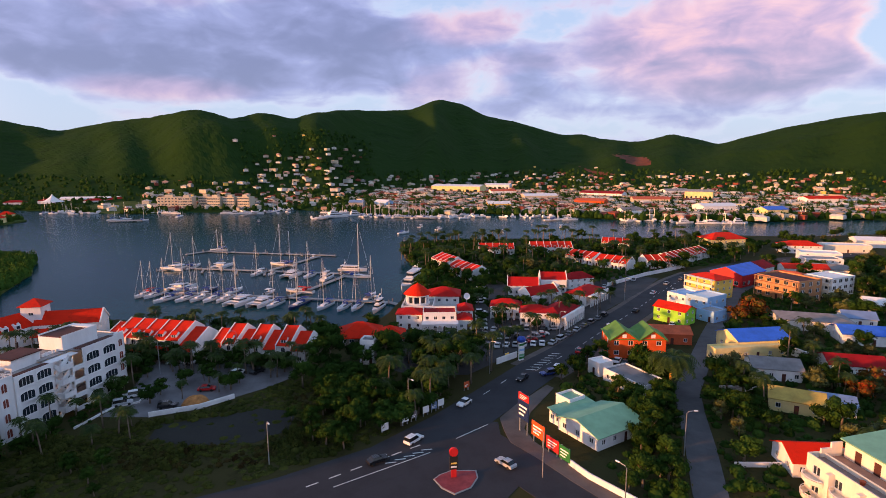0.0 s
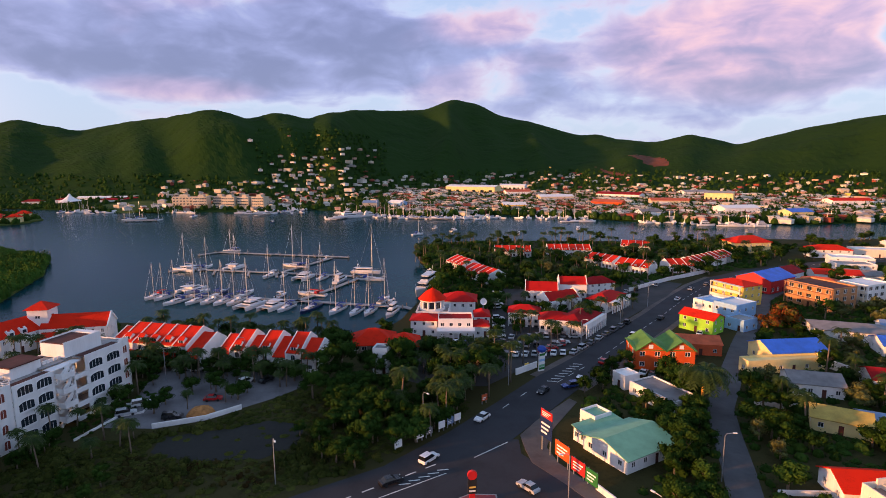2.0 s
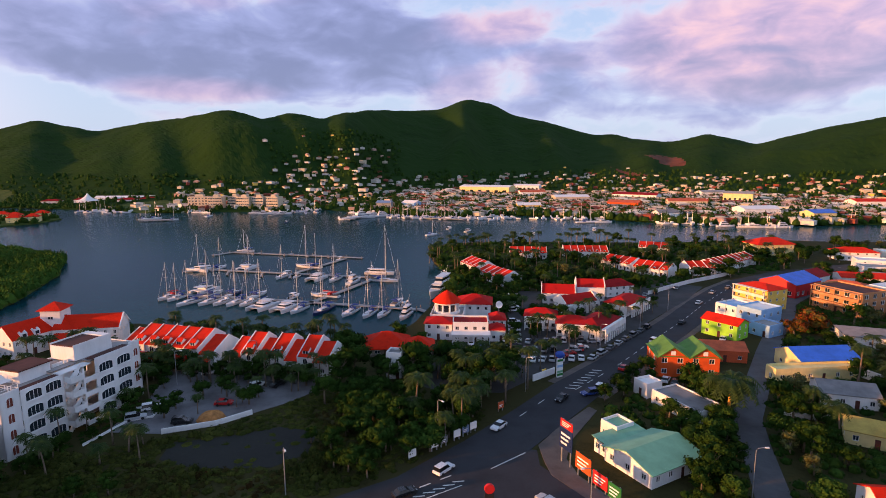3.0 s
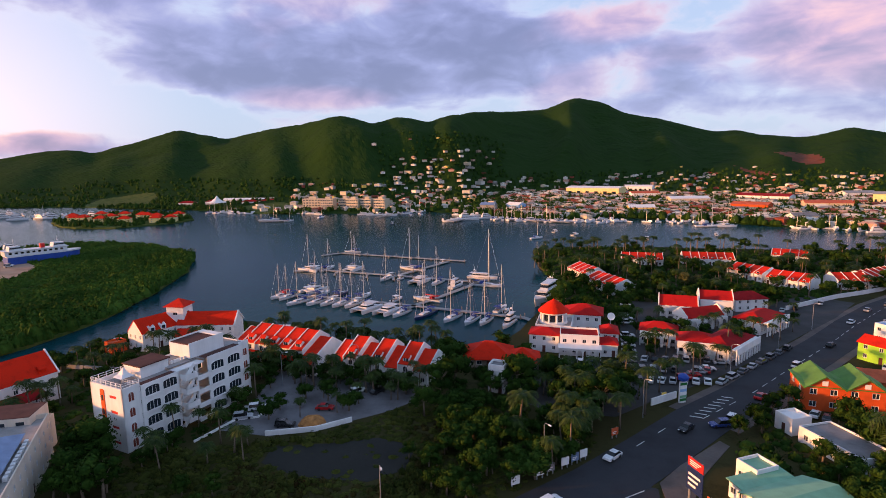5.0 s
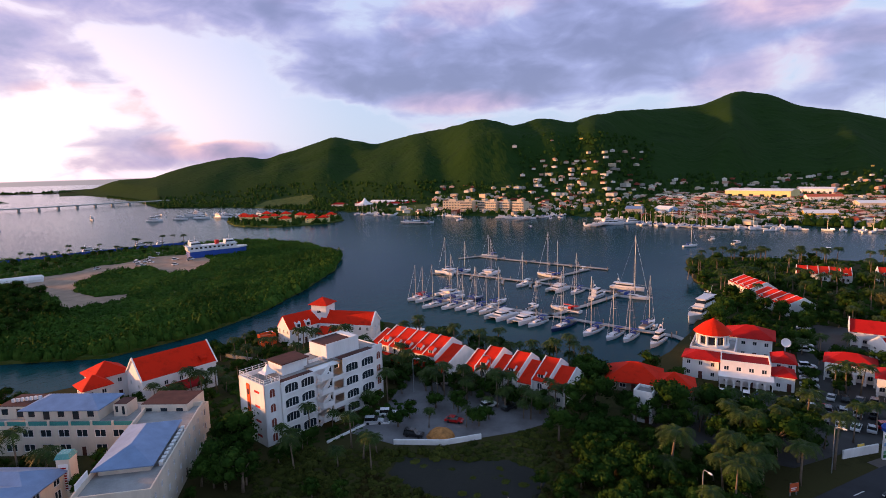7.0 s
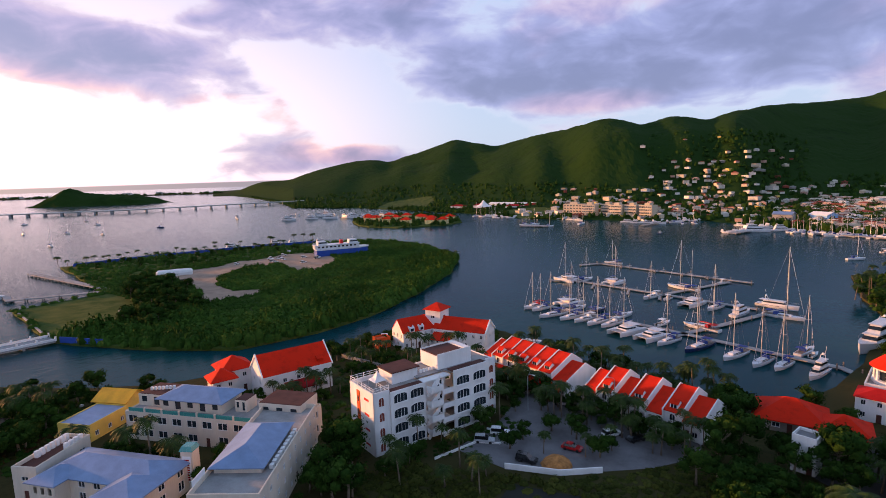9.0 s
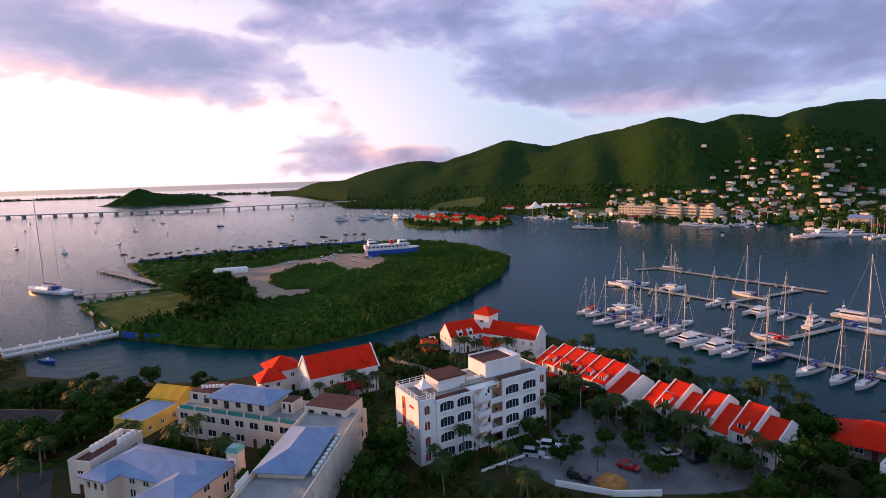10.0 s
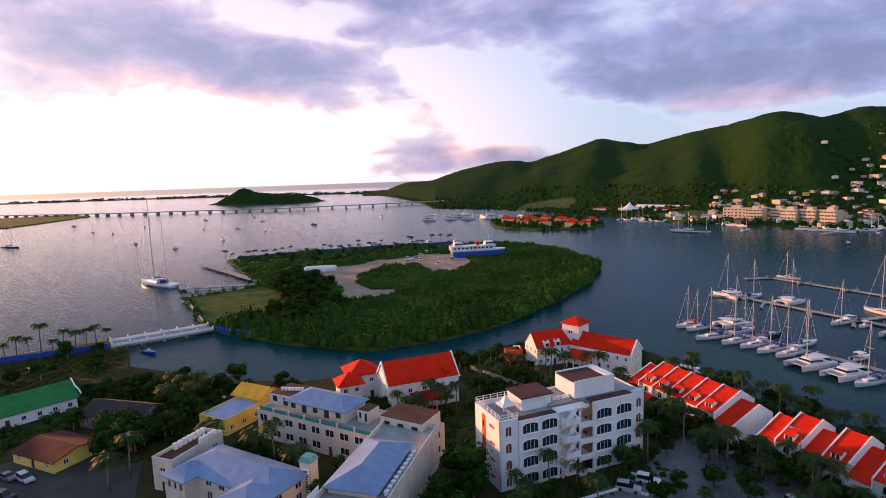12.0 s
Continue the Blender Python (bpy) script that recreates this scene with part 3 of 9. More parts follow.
solid("plaza_car_park", Geo().prism([(-14, 150), (2, 150), (14, 164), (28, 178), (46, 200), (64, 224), (84, 250), (100, 275), (86, 285), (60, 262), (20, 262), (8, 262), (6, 190), (-8, 182), (-30, 172), (-30, 160)], 0.9, 1.05), LOT,
      "grey asphalt car park in front of the red-roofed plaza", "car park", "structure")
solid("villa_car_park", Geo().prism([(-86, 124), (-72, 124), (-60, 132), (-50, 142), (-44, 152), (-46, 160), (-84, 166), (-92, 160), (-86, 140)], 0.9, 1.06), PAVING,
      "grey asphalt car park between the apartments and the terraces", "car park", "structure")
solid("hotel_yard", Geo().prism([(-150, 30), (-118, 44), (-128, 52), (-150, 56), (-166, 60), (-175, 48), (-172, 30)], 0.9, 1.05), LOT, "grey asphalt yard behind the hotel", "yard", "structure")

# ---- building pieces ----
def window_meshes(w, h, frame_mat, arched=False, bars=1):
    """Meshes of a window of this size, its lower left at the origin, in a wall that faces -y: frame and pane."""
    t = 0.08
    xs = [t + (w - 2 * t) * k / (bars + 1) for k in range(bars + 2)]
    g = Geo().wall(0, w, 0, h, -0.04, 0.10, [(a + (0.03 if i else 0), b - (0.03 if i < bars else 0), t, h - t) for i, (a, b) in enumerate(zip(xs, xs[1:]))])
    p = Geo().box(0.02, w - 0.02, 0.10, 0.13, 0.02, h - 0.02)
    return g.mesh("window", frame_mat), p.mesh("pane", GLASS)

WINDOW_CACHE = {}

def put_window(parent, x, z, w, h, frame_mat=None, m=None, bars=1):
    """A window part (with its pane) in the wall along local x at y = 0; m turns it onto another wall."""
    frame_mat = frame_mat or TRIM
    key = (round(w, 2), round(h, 2), frame_mat.name, bars)
    if key not in WINDOW_CACHE:
        WINDOW_CACHE[key] = window_meshes(w, h, frame_mat, bars=bars)
    fr, pn = WINDOW_CACHE[key]
    ob = part("window", fr, frame_mat, parent)
    ob.matrix_local = (m or Matrix()) @ pose(x, 0.06, z)
    part("pane", pn, GLASS, ob)
    return ob

def four_walls(g, w, d, z0, z1, holes, t=0.25):
    """Walls of a w x d house round the origin corner; holes: a list of openings for front, right, back, left, each along its own wall."""
    for side, (length, m) in enumerate(wall_frames(w, d)):
        inset = t if side % 2 else 0.0
        q = Geo().wall(inset, length - inset, z0, z1, 0, t, holes[side] if side < len(holes) else ())
        g.join(q.moved(m))
    return g

def wall_frames(w, d):
    return [(w, Matrix()), (d, pose(w, 0, 0, 0, 0, 90)), (w, pose(w, d, 0, 0, 0, 180)), (d, pose(0, d, 0, 0, 0, 270))]

def gable_roof(g, w, d, z, rise, over=0.4, t=0.18, x0=0.0, y0=0.0):
    """Two slopes with the ridge along x."""
    a, b, c = (x0 - over, y0 - over), (x0 + w + over, y0 - over), y0 + d / 2
    drop = rise * over / (d / 2)
    g.slab([(a[0], a[1], z - drop), (b[0], b[1], z - drop), (b[0], c, z + rise), (a[0], c, z + rise)], t)
    g.slab([(b[0], y0 + d + over, z - drop), (a[0], y0 + d + over, z - drop), (a[0], c, z + rise), (b[0], c, z + rise)], t)
    return g

def gable_end(g, d, z, rise, t=0.25, x=0.0, y0=0.0):
    return g.add([(x, y0, z), (x, y0 + d, z), (x, y0 + d / 2, z + rise - 0.15), (x + t, y0, z), (x + t, y0 + d, z), (x + t, y0 + d / 2, z + rise - 0.15)],
                 [(0, 2, 1), (3, 4, 5), (0, 3, 5, 2), (1, 2, 5, 4)])

def gable_ends(g, w, d, z, rise, t=0.25, x0=0.0, y0=0.0):
    for x in (x0, x0 + w - t):
        gable_end(g, d, z, rise, t, x, y0)
    return g

def hip_roof(g, w, d, z, rise, over=0.5, t=0.18, x0=0.0, y0=0.0):
    a, b, c, e = x0 - over, x0 + w + over, y0 - over, y0 + d + over
    W, D = b - a, e - c
    if W >= D:
        p, q = ((a + D / 2, (c + e) / 2, z + rise), (b - D / 2, (c + e) / 2, z + rise))
        g.add([(a, c, z), (b, c, z), (b, e, z), (a, e, z), p, q], [(0, 1, 5, 4), (1, 2, 5), (2, 3, 4, 5), (3, 0, 4)])
    else:
        p, q = (((a + b) / 2, c + W / 2, z + rise), ((a + b) / 2, e - W / 2, z + rise))
        g.add([(a, c, z), (b, c, z), (b, e, z), (a, e, z), p, q], [(0, 1, 4), (1, 2, 5, 4), (2, 3, 5), (3, 0, 4, 5)])
    g.box(a, b, c, e, z - t, z - 0.002)
    return g

FOOT = []

def house(name, x, y, rz, w, d, h, roof, rise, wall_mat, roof_mat, label, category="house", storeys=1, cols=(3, 2, 3, 2), win=(1.1, 1.2), frame_mat=None, over=0.4, z=1.0,
          group="", porch=0.0, parapet=0.0, door=True):
    """A house: origin at the front left corner, the front faces local -y."""
    ob = thing(name, x, y, z, rz, label, category, group)
    FOOT.append((x, y, math.cos(radians(rz)), math.sin(radians(rz)), w, d))
    sh = h / storeys
    holes, wins = [], []
    for side, (length, m) in enumerate(wall_frames(w, d)):
        hs = []
        n = cols[side] if side != 2 else 0
        for s in range(storeys):
            for k in range(n):
                cx = length * (k + 0.5) / n
                if door and side == 0 and s == 0 and k == n // 2:
                    hs.append((cx - 0.5, cx + 0.5, 0.0, 2.1))
                    dm = part("door", Geo().box(cx - 0.48, cx + 0.48, 0.10, 0.16, 0.02, 2.08), BROWN, ob)
                    continue
                zz = s * sh + min(0.95, sh * 0.35)
                hs.append((cx - win[0] / 2, cx + win[0] / 2, zz, zz + win[1]))
                wins.append((m, cx - win[0] / 2, zz))
        holes.append(hs)
    part("wall", four_walls(Geo(), w, d, 0, h, holes), wall_mat, ob)
    for m, a, zz in wins:
        put_window(ob, a, zz, win[0], win[1], frame_mat, m)
    g = Geo()
    if roof == "gable":
        gable_roof(g, w, d, h, rise, over)
        for x0 in (0.0, w - 0.25):
            part("gable", gable_end(Geo(), d, h, rise, x=x0), wall_mat, ob)
    elif roof == "hip":
        hip_roof(g, w, d, h, rise, over)
    elif roof == "shed":
        g.slab([(-over, -over, h + 0.1), (w + over, -over, h + 0.1), (w + over, d + over, h + rise), (-over, d + over, h + rise)], 0.2)
        part("gable", Geo().add([(0, 0, h), (0, d, h), (0, d, h + rise - 0.2), (w, 0, h), (w, d, h), (w, d, h + rise - 0.2)], [(0, 2, 1), (3, 4, 5), (1, 2, 5, 4)]), wall_mat, ob)
    else:
        g.box(0.26, w - 0.26, 0.26, d - 0.26, h - 0.25, h - 0.05)
        pg = Geo()
        pp = parapet or 0.5
        pg.box(0, w, 0, 0.25, h, h + pp).box(0, w, d - 0.25, d, h, h + pp).box(0, 0.25, 0.25, d - 0.25, h, h + pp).box(w - 0.25, w, 0.25, d - 0.25, h, h + pp)
        part("parapet", pg, wall_mat, ob)
    part("roof", g, roof_mat, ob)
    if porch:
        pr = Geo().slab([(-0.2, -porch, 2.5), (w + 0.2, -porch, 2.5), (w + 0.2, -0.02, 3.0), (-0.2, -0.02, 3.0)], 0.12)
        part("porch_roof", pr, roof_mat, ob)
        for k in range(4):
            part("post", Geo().box(w * k / 3 - 0.08, w * k / 3 + 0.08, -porch + 0.1, -porch + 0.26, 0, 2.45), TRIM, ob)
    return ob

def arch_wall(length, h, t, n, aw, spring, seg=8):
    """A wall along x with n round-headed openings down to the floor."""
    g = Geo()
    pitch = length / n
    for k in range(n):
        c = (k + 0.5) * pitch
        a, b = c - aw / 2, c + aw / 2
        g.box(k * pitch, a, 0, t, 0, h).box(b, (k + 1) * pitch, 0, t, 0, h)
        pts = [(c - aw / 2 * math.cos(math.pi * i / seg), spring + aw / 2 * math.sin(math.pi * i / seg)) for i in range(seg + 1)]
        for i in range(seg):
            (x1, z1), (x2, z2) = pts[i], pts[i + 1]
            g.add([(x1, 0, z1), (x2, 0, z2), (x2, 0, h), (x1, 0, h), (x1, t, z1), (x2, t, z2), (x2, t, h), (x1, t, h)],
                  [(0, 1, 2, 3), (7, 6, 5, 4), (4, 5, 1, 0), (3, 2, 6, 7)])
    return g

def arch_window_meshes(w, h, depth=0.12, seg=10, flat=0.35):
    """A window with a segmental head: pane and surround."""
    rise = w * flat * 0.5
    top = [(w / 2 - w / 2 * math.cos(math.pi * i / seg), h - rise + rise * math.sin(math.pi * i / seg)) for i in range(seg + 1)]
    poly = [(0, 0), (w, 0)] + top[::-1]
    n = len(poly)
    g = Geo()
    outer = [(w / 2 + (x - w / 2) * (1 + 0.24 / w), h / 2 + (z - h / 2) * (1 + 0.24 / h)) for x, z in poly]
    vs = [(x, -depth, z) for x, z in outer] + [(x, -depth, z) for x, z in poly] + [(x, 0, z) for x, z in outer] + [(x, 0, z) for x, z in poly]
    fs = []
    for i in range(n):
        j = (i + 1) % n
        fs += [(i, j, n + j, n + i), (i, 2 * n + i, 2 * n + j, j), (n + i, n + j, 3 * n + j, 3 * n + i)]
    g.add(vs, fs)
    g.box(w / 2 - 0.04, w / 2 + 0.04, -0.06, 0, 0, h - 0.05)
    p = Geo().add([(x, -0.02, z) for x, z in poly], [tuple(range(n))])
    p.add([(x, -0.005, z) for x, z in poly], [tuple(range(n - 1, -1, -1))])
    return g.mesh("window", TRIM), p.mesh("pane", GLASS)

def put_arch_window(parent, x, z, w, h, m=None, flat=0.35):
    key = ("arch", round(w, 2), round(h, 2), flat)
    if key not in WINDOW_CACHE:
        WINDOW_CACHE[key] = arch_window_meshes(w, h, flat=flat)
    fr, pn = WINDOW_CACHE[key]
    ob = part("window", fr, TRIM, parent)
    ob.matrix_local = (m or Matrix()) @ pose(x, 0, z)
    part("pane", pn, GLASS, ob)
    return ob

# ---- white apartment block ----
def white_apartments():
    ob = thing("apartment_building", -96.5, 110.8, 1.0, 77.5, "white four-storey apartment block with roof terraces and brown flat roofs", "apartment building")
    FOOT.append((-96.5, 110.8, math.cos(radians(77.5)), math.sin(radians(77.5)), 34, 11))
    L, D, H, S = 34.0, 11.0, 14.0, 3.35
    # front wall: two bays of wide windows with a recessed stair between them
    def bay(name, x0, x1, y0, wins, h):
        part(name, Geo().box(x0, x1, y0, y0 + 0.3, 0, h), WHITE, ob)
        for s in range(4):
            for a, b in wins:
                z = s * S + 0.75
                wn = put_arch_window(ob, a, z, b - a, 1.95, Matrix.Translation((0, y0, 0)), flat=0.3)
                part("glazing_bar", Geo().box((b - a) * 0.25 - 0.03, (b - a) * 0.25 + 0.03, -0.06, -0.021, 0.05, 1.6), TRIM, wn)
                part("glazing_bar", Geo().box((b - a) * 0.75 - 0.03, (b - a) * 0.75 + 0.03, -0.06, -0.021, 0.05, 1.6), TRIM, wn)
                part("window_sill", Geo().box(-0.15, b - a + 0.15, -0.28, -0.004, -0.32, -0.14), WHITE, wn)
    bay("front_wall", 4.0, 13.0, 0.0, [(4.8, 8.1), (9.0, 12.4)], H - 0.55)
    bay("front_wall", 20.5, 31.0, -0.6, [(21.3, 24.9), (26.2, 29.9)], H + 0.4)
    part("corner_wall", Geo().box(-0.0, 4.0, 0.4, 0.7, 0, H), WHITE, ob)
    part("end_bay_wall", Geo().box(31.0, 34.0, 0.4, 0.7, 0, H + 0.6), WHITE, ob)
    shutter = arch_window_meshes(1.2, 1.9, flat=0.9)[1]
    shutter.materials[0] = SHUTTER
    for s in range(4):
        for x in (1.3, 32.0):
            wn = put_arch_window(ob, x, s * S + 0.8, 1.2, 1.9, Matrix.Translation((0, 0.4, 0)), flat=0.9)
            wn.children[0].data = shutter
    # end wall towards the road, with the tall orange panel
    m_left = pose(0, D, 0, 0, 0, 270)
    holes = [(D - 4.6, D - 2.4, s * S + 1.5, s * S + 2.1) for s in range(0, 4)]
    part("end_wall", Geo().wall(0, D - 0.4, 0, H, 0, 0.3, holes).moved(m_left), WHITE, ob)
    for a, b, c, d in holes:
        o = part("window", Geo().box(a, b, 0.08, 0.14, c, d), REDPAINT, ob, "small window with a red surround")
        o.matrix_local = m_left
    pan = part("orange_panel", Geo().box(3.4, 4.7, -0.12, -0.003, 3.6, H - 1.0), ORANGE, ob, "tall orange-red painted panel")
    pan.matrix_local = m_left
    for s in range(3):
        o = part("panel_window", Geo().box(3.8, 4.3, -0.16, -0.123, 4.6 + s * 3.0, 5.8 + s * 3.0), GLASS, ob)
        o.matrix_local = m_left
    part("end_wall", Geo().box(0.4, D, 0, 0.3, 0, H).moved(pose(L, 0, 0, 0, 0, 90)), WHITE, ob)
    part("back_wall", Geo().wall(0, L - 0.3, 0, H, 0, 0.3, [(2 + 4 * k, 3.4 + 4 * k, s * S + 0.9, s * S + 2.3) for s in range(4) for k in range(8)]).moved(pose(L - 0.3, D, 0, 0, 0, 180)), WHITE, ob)
    # stair tower with zigzag balconies
    for s in range(4):
        z = s * S
        part("landing", Geo().box(13.0, 20.5, 0.6, 3.0, z + 3.0, z + 3.25), WHITE, ob)
        prof = [q for k in range(9) for q in ((13.3 + k * 0.35, z + k * 0.34 + 0.3), (13.65 + k * 0.35, z + k * 0.34 + 0.3))] + [(16.45, z + 2.6), (13.3, z)]
        m = len(prof)
        gs = Geo().add([(x, y, zz) for y in (-0.6, 0.6) for x, zz in prof], [tuple(range(m - 1, -1, -1)), tuple(range(m, 2 * m))] + [(i, (i + 1) % m, m + (i + 1) % m, m + i) for i in range(m)])
        part("stair_flight", gs, WHITE, ob)
        rail = Geo().add([(13.1, -0.75, z + 0.2), (16.6, -0.75, z + 3.4), (16.6, -0.75, z + 4.4), (13.1, -0.75, z + 1.2), (13.1, -0.6, z + 0.2), (16.6, -0.6, z + 3.4), (16.6, -0.6, z + 4.4), (13.1, -0.6, z + 1.2)],
                         [(0, 1, 2, 3), (7, 6, 5, 4), (3, 2, 6, 7), (0, 4, 5, 1), (1, 5, 6, 2), (0, 3, 7, 4)])
        part("stair_parapet", rail, WHITE, ob)
        part("balcony", Geo().box(17.0, 20.4, -1.4, -1.25, z + 0.1, z + 1.1).box(17.0, 17.15, -1.25, 0.6, z + 0.1, z + 1.1).box(20.25, 20.4, -1.25, -0.61, z + 0.1, z + 1.1).box(17.0, 20.4, -1.4, 0.6, z - 0.12, z + 0.098), WHITE, ob)
        part("balcony", Geo().box(13.2, 16.3, -2.1, -1.95, z + 1.5, z + 2.6).box(13.2, 13.35, -1.95, -0.01, z + 1.5, z + 2.6).box(16.15, 16.3, -1.95, -0.78, z + 1.5, z + 2.6).box(13.2, 16.3, -2.1, -0.78, z + 1.3, z + 1.498), WHITE, ob, "white solid-fronted half landing")
        part("balcony_column", Geo().box(16.7, 17.0, -1.4, -1.1, z, z + 3.3), WHITE, ob)
        part("stair_wall", Geo().wall(13.0, 20.5, z, z + 3.0, 3.0, 3.25, [(17.8, 19.6, z + 0.1, z + 2.3)]), WHITE, ob)
        part("door", Geo().box(17.8, 19.6, 3.08, 3.14, z + 0.1, z + 2.3), GLASS, ob)
    # roofs, terraces and parapets
    part("terrace", Geo().box(0.3, 13.0, 0.72, D - 0.3, H - 1.2, H - 1.0), CONCRETE, ob, "grey tiled roof terrace")
    part("terrace", Geo().box(20.5, L - 0.3, 0.72, D - 0.3, H - 0.4, H - 0.2), CONCRETE, ob)
    part("terrace", Geo().box(13.0, 20.5, 3.3, D - 0.3, H - 0.6, H - 0.4), CONCRETE, ob)
    def rail_line(x0, y0, x1, y1, z):
        g = Geo()
        n = max(2, int(math.hypot(x1 - x0, y1 - y0) / 1.5))
        for k in range(n + 1):
            px, py = x0 + (x1 - x0) * k / n, y0 + (y1 - y0) * k / n
            g.box(px - 0.06, px + 0.06, py - 0.06, py + 0.06, z, z + 1.05)
        for zz in (0.5, 1.0):
            g.tube([(x0, y0, z + zz), (x1, y1, z + zz)], 0.06, 4)
        part("roof_rail", g, TRIM, ob)
    rail_line(0.2, 0.6, 0.2, D - 0.2, H)
    rail_line(0.2, D - 0.2, 10, D - 0.2, H)
    rail_line(0.2, 0.6, 4.0, 0.6, H)
    rail_line(4.0, 0.9, 4.0, 6.0, H - 1.0)
    part("awning", Geo().box(4.0, 13.2, 0.31, 2.6, H - 0.98, H - 0.82), BROWN, ob, "brown tarred canopy roof over the top windows")
    part("awning", Geo().box(20.6, 30.9, -0.29, 2.4, H + 0.02, H + 0.14), BROWN, ob)
    part("penthouse", Geo().box(7.2, 14.0, 4.6, D - 0.6, H - 1.0, H + 1.6), WHITE, ob)
    part("penthouse_roof", Geo().box(6.9, 14.4, 4.2, D - 0.4, H + 1.6, H + 1.85), BROWN, ob)
    part("penthouse", Geo().box(19.0, 29.0, 3.6, D - 0.4, H - 0.2, H + 3.0), WHITE, ob)
    part("penthouse_roof", Geo().box(19.2, 27.0, 3.8, D - 0.7, H + 3.0, H + 3.2), BROWN, ob)
    part("penthouse_parapet", Geo().box(19.0, 29.0, 3.6, 3.75, H + 3.0, H + 3.5).box(27.2, 29.0, 3.75, D - 0.55, H + 3.0, H + 3.4).box(19.0, 29.0, D - 0.55, D - 0.4, H + 3.0, H + 3.5), WHITE, ob)
    tent = Geo().add([(3.2, 5.2, H + 0.2), (6.4, 5.2, H + 0.2), (6.4, 8.4, H + 0.2), (3.2, 8.4, H + 0.2), (4.8, 6.8, H + 2.2), (4.0, 6.0, H + 0.75), (5.6, 6.0, H + 0.75), (5.6, 7.6, H + 0.75), (4.0, 7.6, H + 0.75)],
                     [(0, 1, 6, 5), (1, 2, 7, 6), (2, 3, 8, 7), (3, 0, 5, 8), (5, 6, 4), (6, 7, 4), (7, 8, 4), (8, 5, 4), (3, 2, 1, 0)])
    part("terrace_tent", tent, TRIM, ob, "white peaked fabric tent")
    for q in ((3.3, 5.3), (6.3, 5.3), (6.3, 8.3), (3.3, 8.3)):
        part("tent_pole", Geo().tube([(q[0], q[1], H - 1.0), (q[0], q[1], H + 0.2)], 0.05, 6), SPAR, ob)
    for k in range(6):
        x = 15 + k * 0.9
        part("air_conditioner", Geo().box(x, x + 0.7, 5.2, 5.6, H - 0.4, H + 0.3), TRIM, ob)
    part("floor_slab", Geo().box(0.3, L - 0.3, 3.3, D - 0.3, 0.02, 0.2), CONCRETE, ob)
white_apartments()

# ---- red-roofed villas by the channel ----
def gable_hall():
    w, d, h, rise = 19.5, 10.5, 7.4, 4.8
    ob = house("gable_hall", -141.2, 111.5, 77.5, w, d, h, "gable", rise, WHITE, RED, "white hall with a steep red roof and white gable parapets", "building", 2, (5, 2, 4, 2), over=0.1)
    for x in (-0.35, w):
        part("gable_parapet", Geo().slab([(x, -0.5, h - 0.3), (x + 0.35, -0.5, h - 0.3), (x + 0.35, d / 2, h + rise + 0.35), (x, d / 2, h + rise + 0.35)], 0.4).slab([(x + 0.35, d + 0.5, h - 0.3), (x, d + 0.5, h - 0.3), (x, d / 2, h + rise + 0.35), (x + 0.35, d / 2, h + rise + 0.35)], 0.4), TRIM, ob)
    part("porch_roof", Geo().slab([(5.5, -4.0, 3.4), (15, -4.0, 3.4), (15, -0.02, 4.6), (5.5, -0.02, 4.6)], 0.2), DARKRED, ob)
    for k in range(4):
        part("post", Geo().box(5.8 + k * 2.9, 6.1 + k * 2.9, -3.8, -3.5, 0, 3.3), TRIM, ob)
    part("dormer", gable_roof(gable_ends(Geo().box(15.6, 17.2, 0.5, 2.4, h + 0.3, h + 1.5), 1.6, 1.9, h + 1.5, 0.6, x0=15.6, y0=0.5), 1.6, 1.9, h + 1.5, 0.7, 0.12, x0=15.6, y0=0.5), RED, ob)
gable_hall()
house("villa_annex", -155.5, 107.5, 77.5, 8.0, 8.0, 7.0, "hip", 3.0, WHITE, RED, "white villa annex under a red hipped roof", "villa", 2, (2, 2, 2, 2), over=0.8)
house("villa_annex", -152.0, 103.0, 77.5, 6.0, 6.0, 6.2, "hip", 2.6, WHITE, RED, "smaller white villa annex under a red hipped roof", "villa", 2, (2, 2, 2, 2), over=0.7)

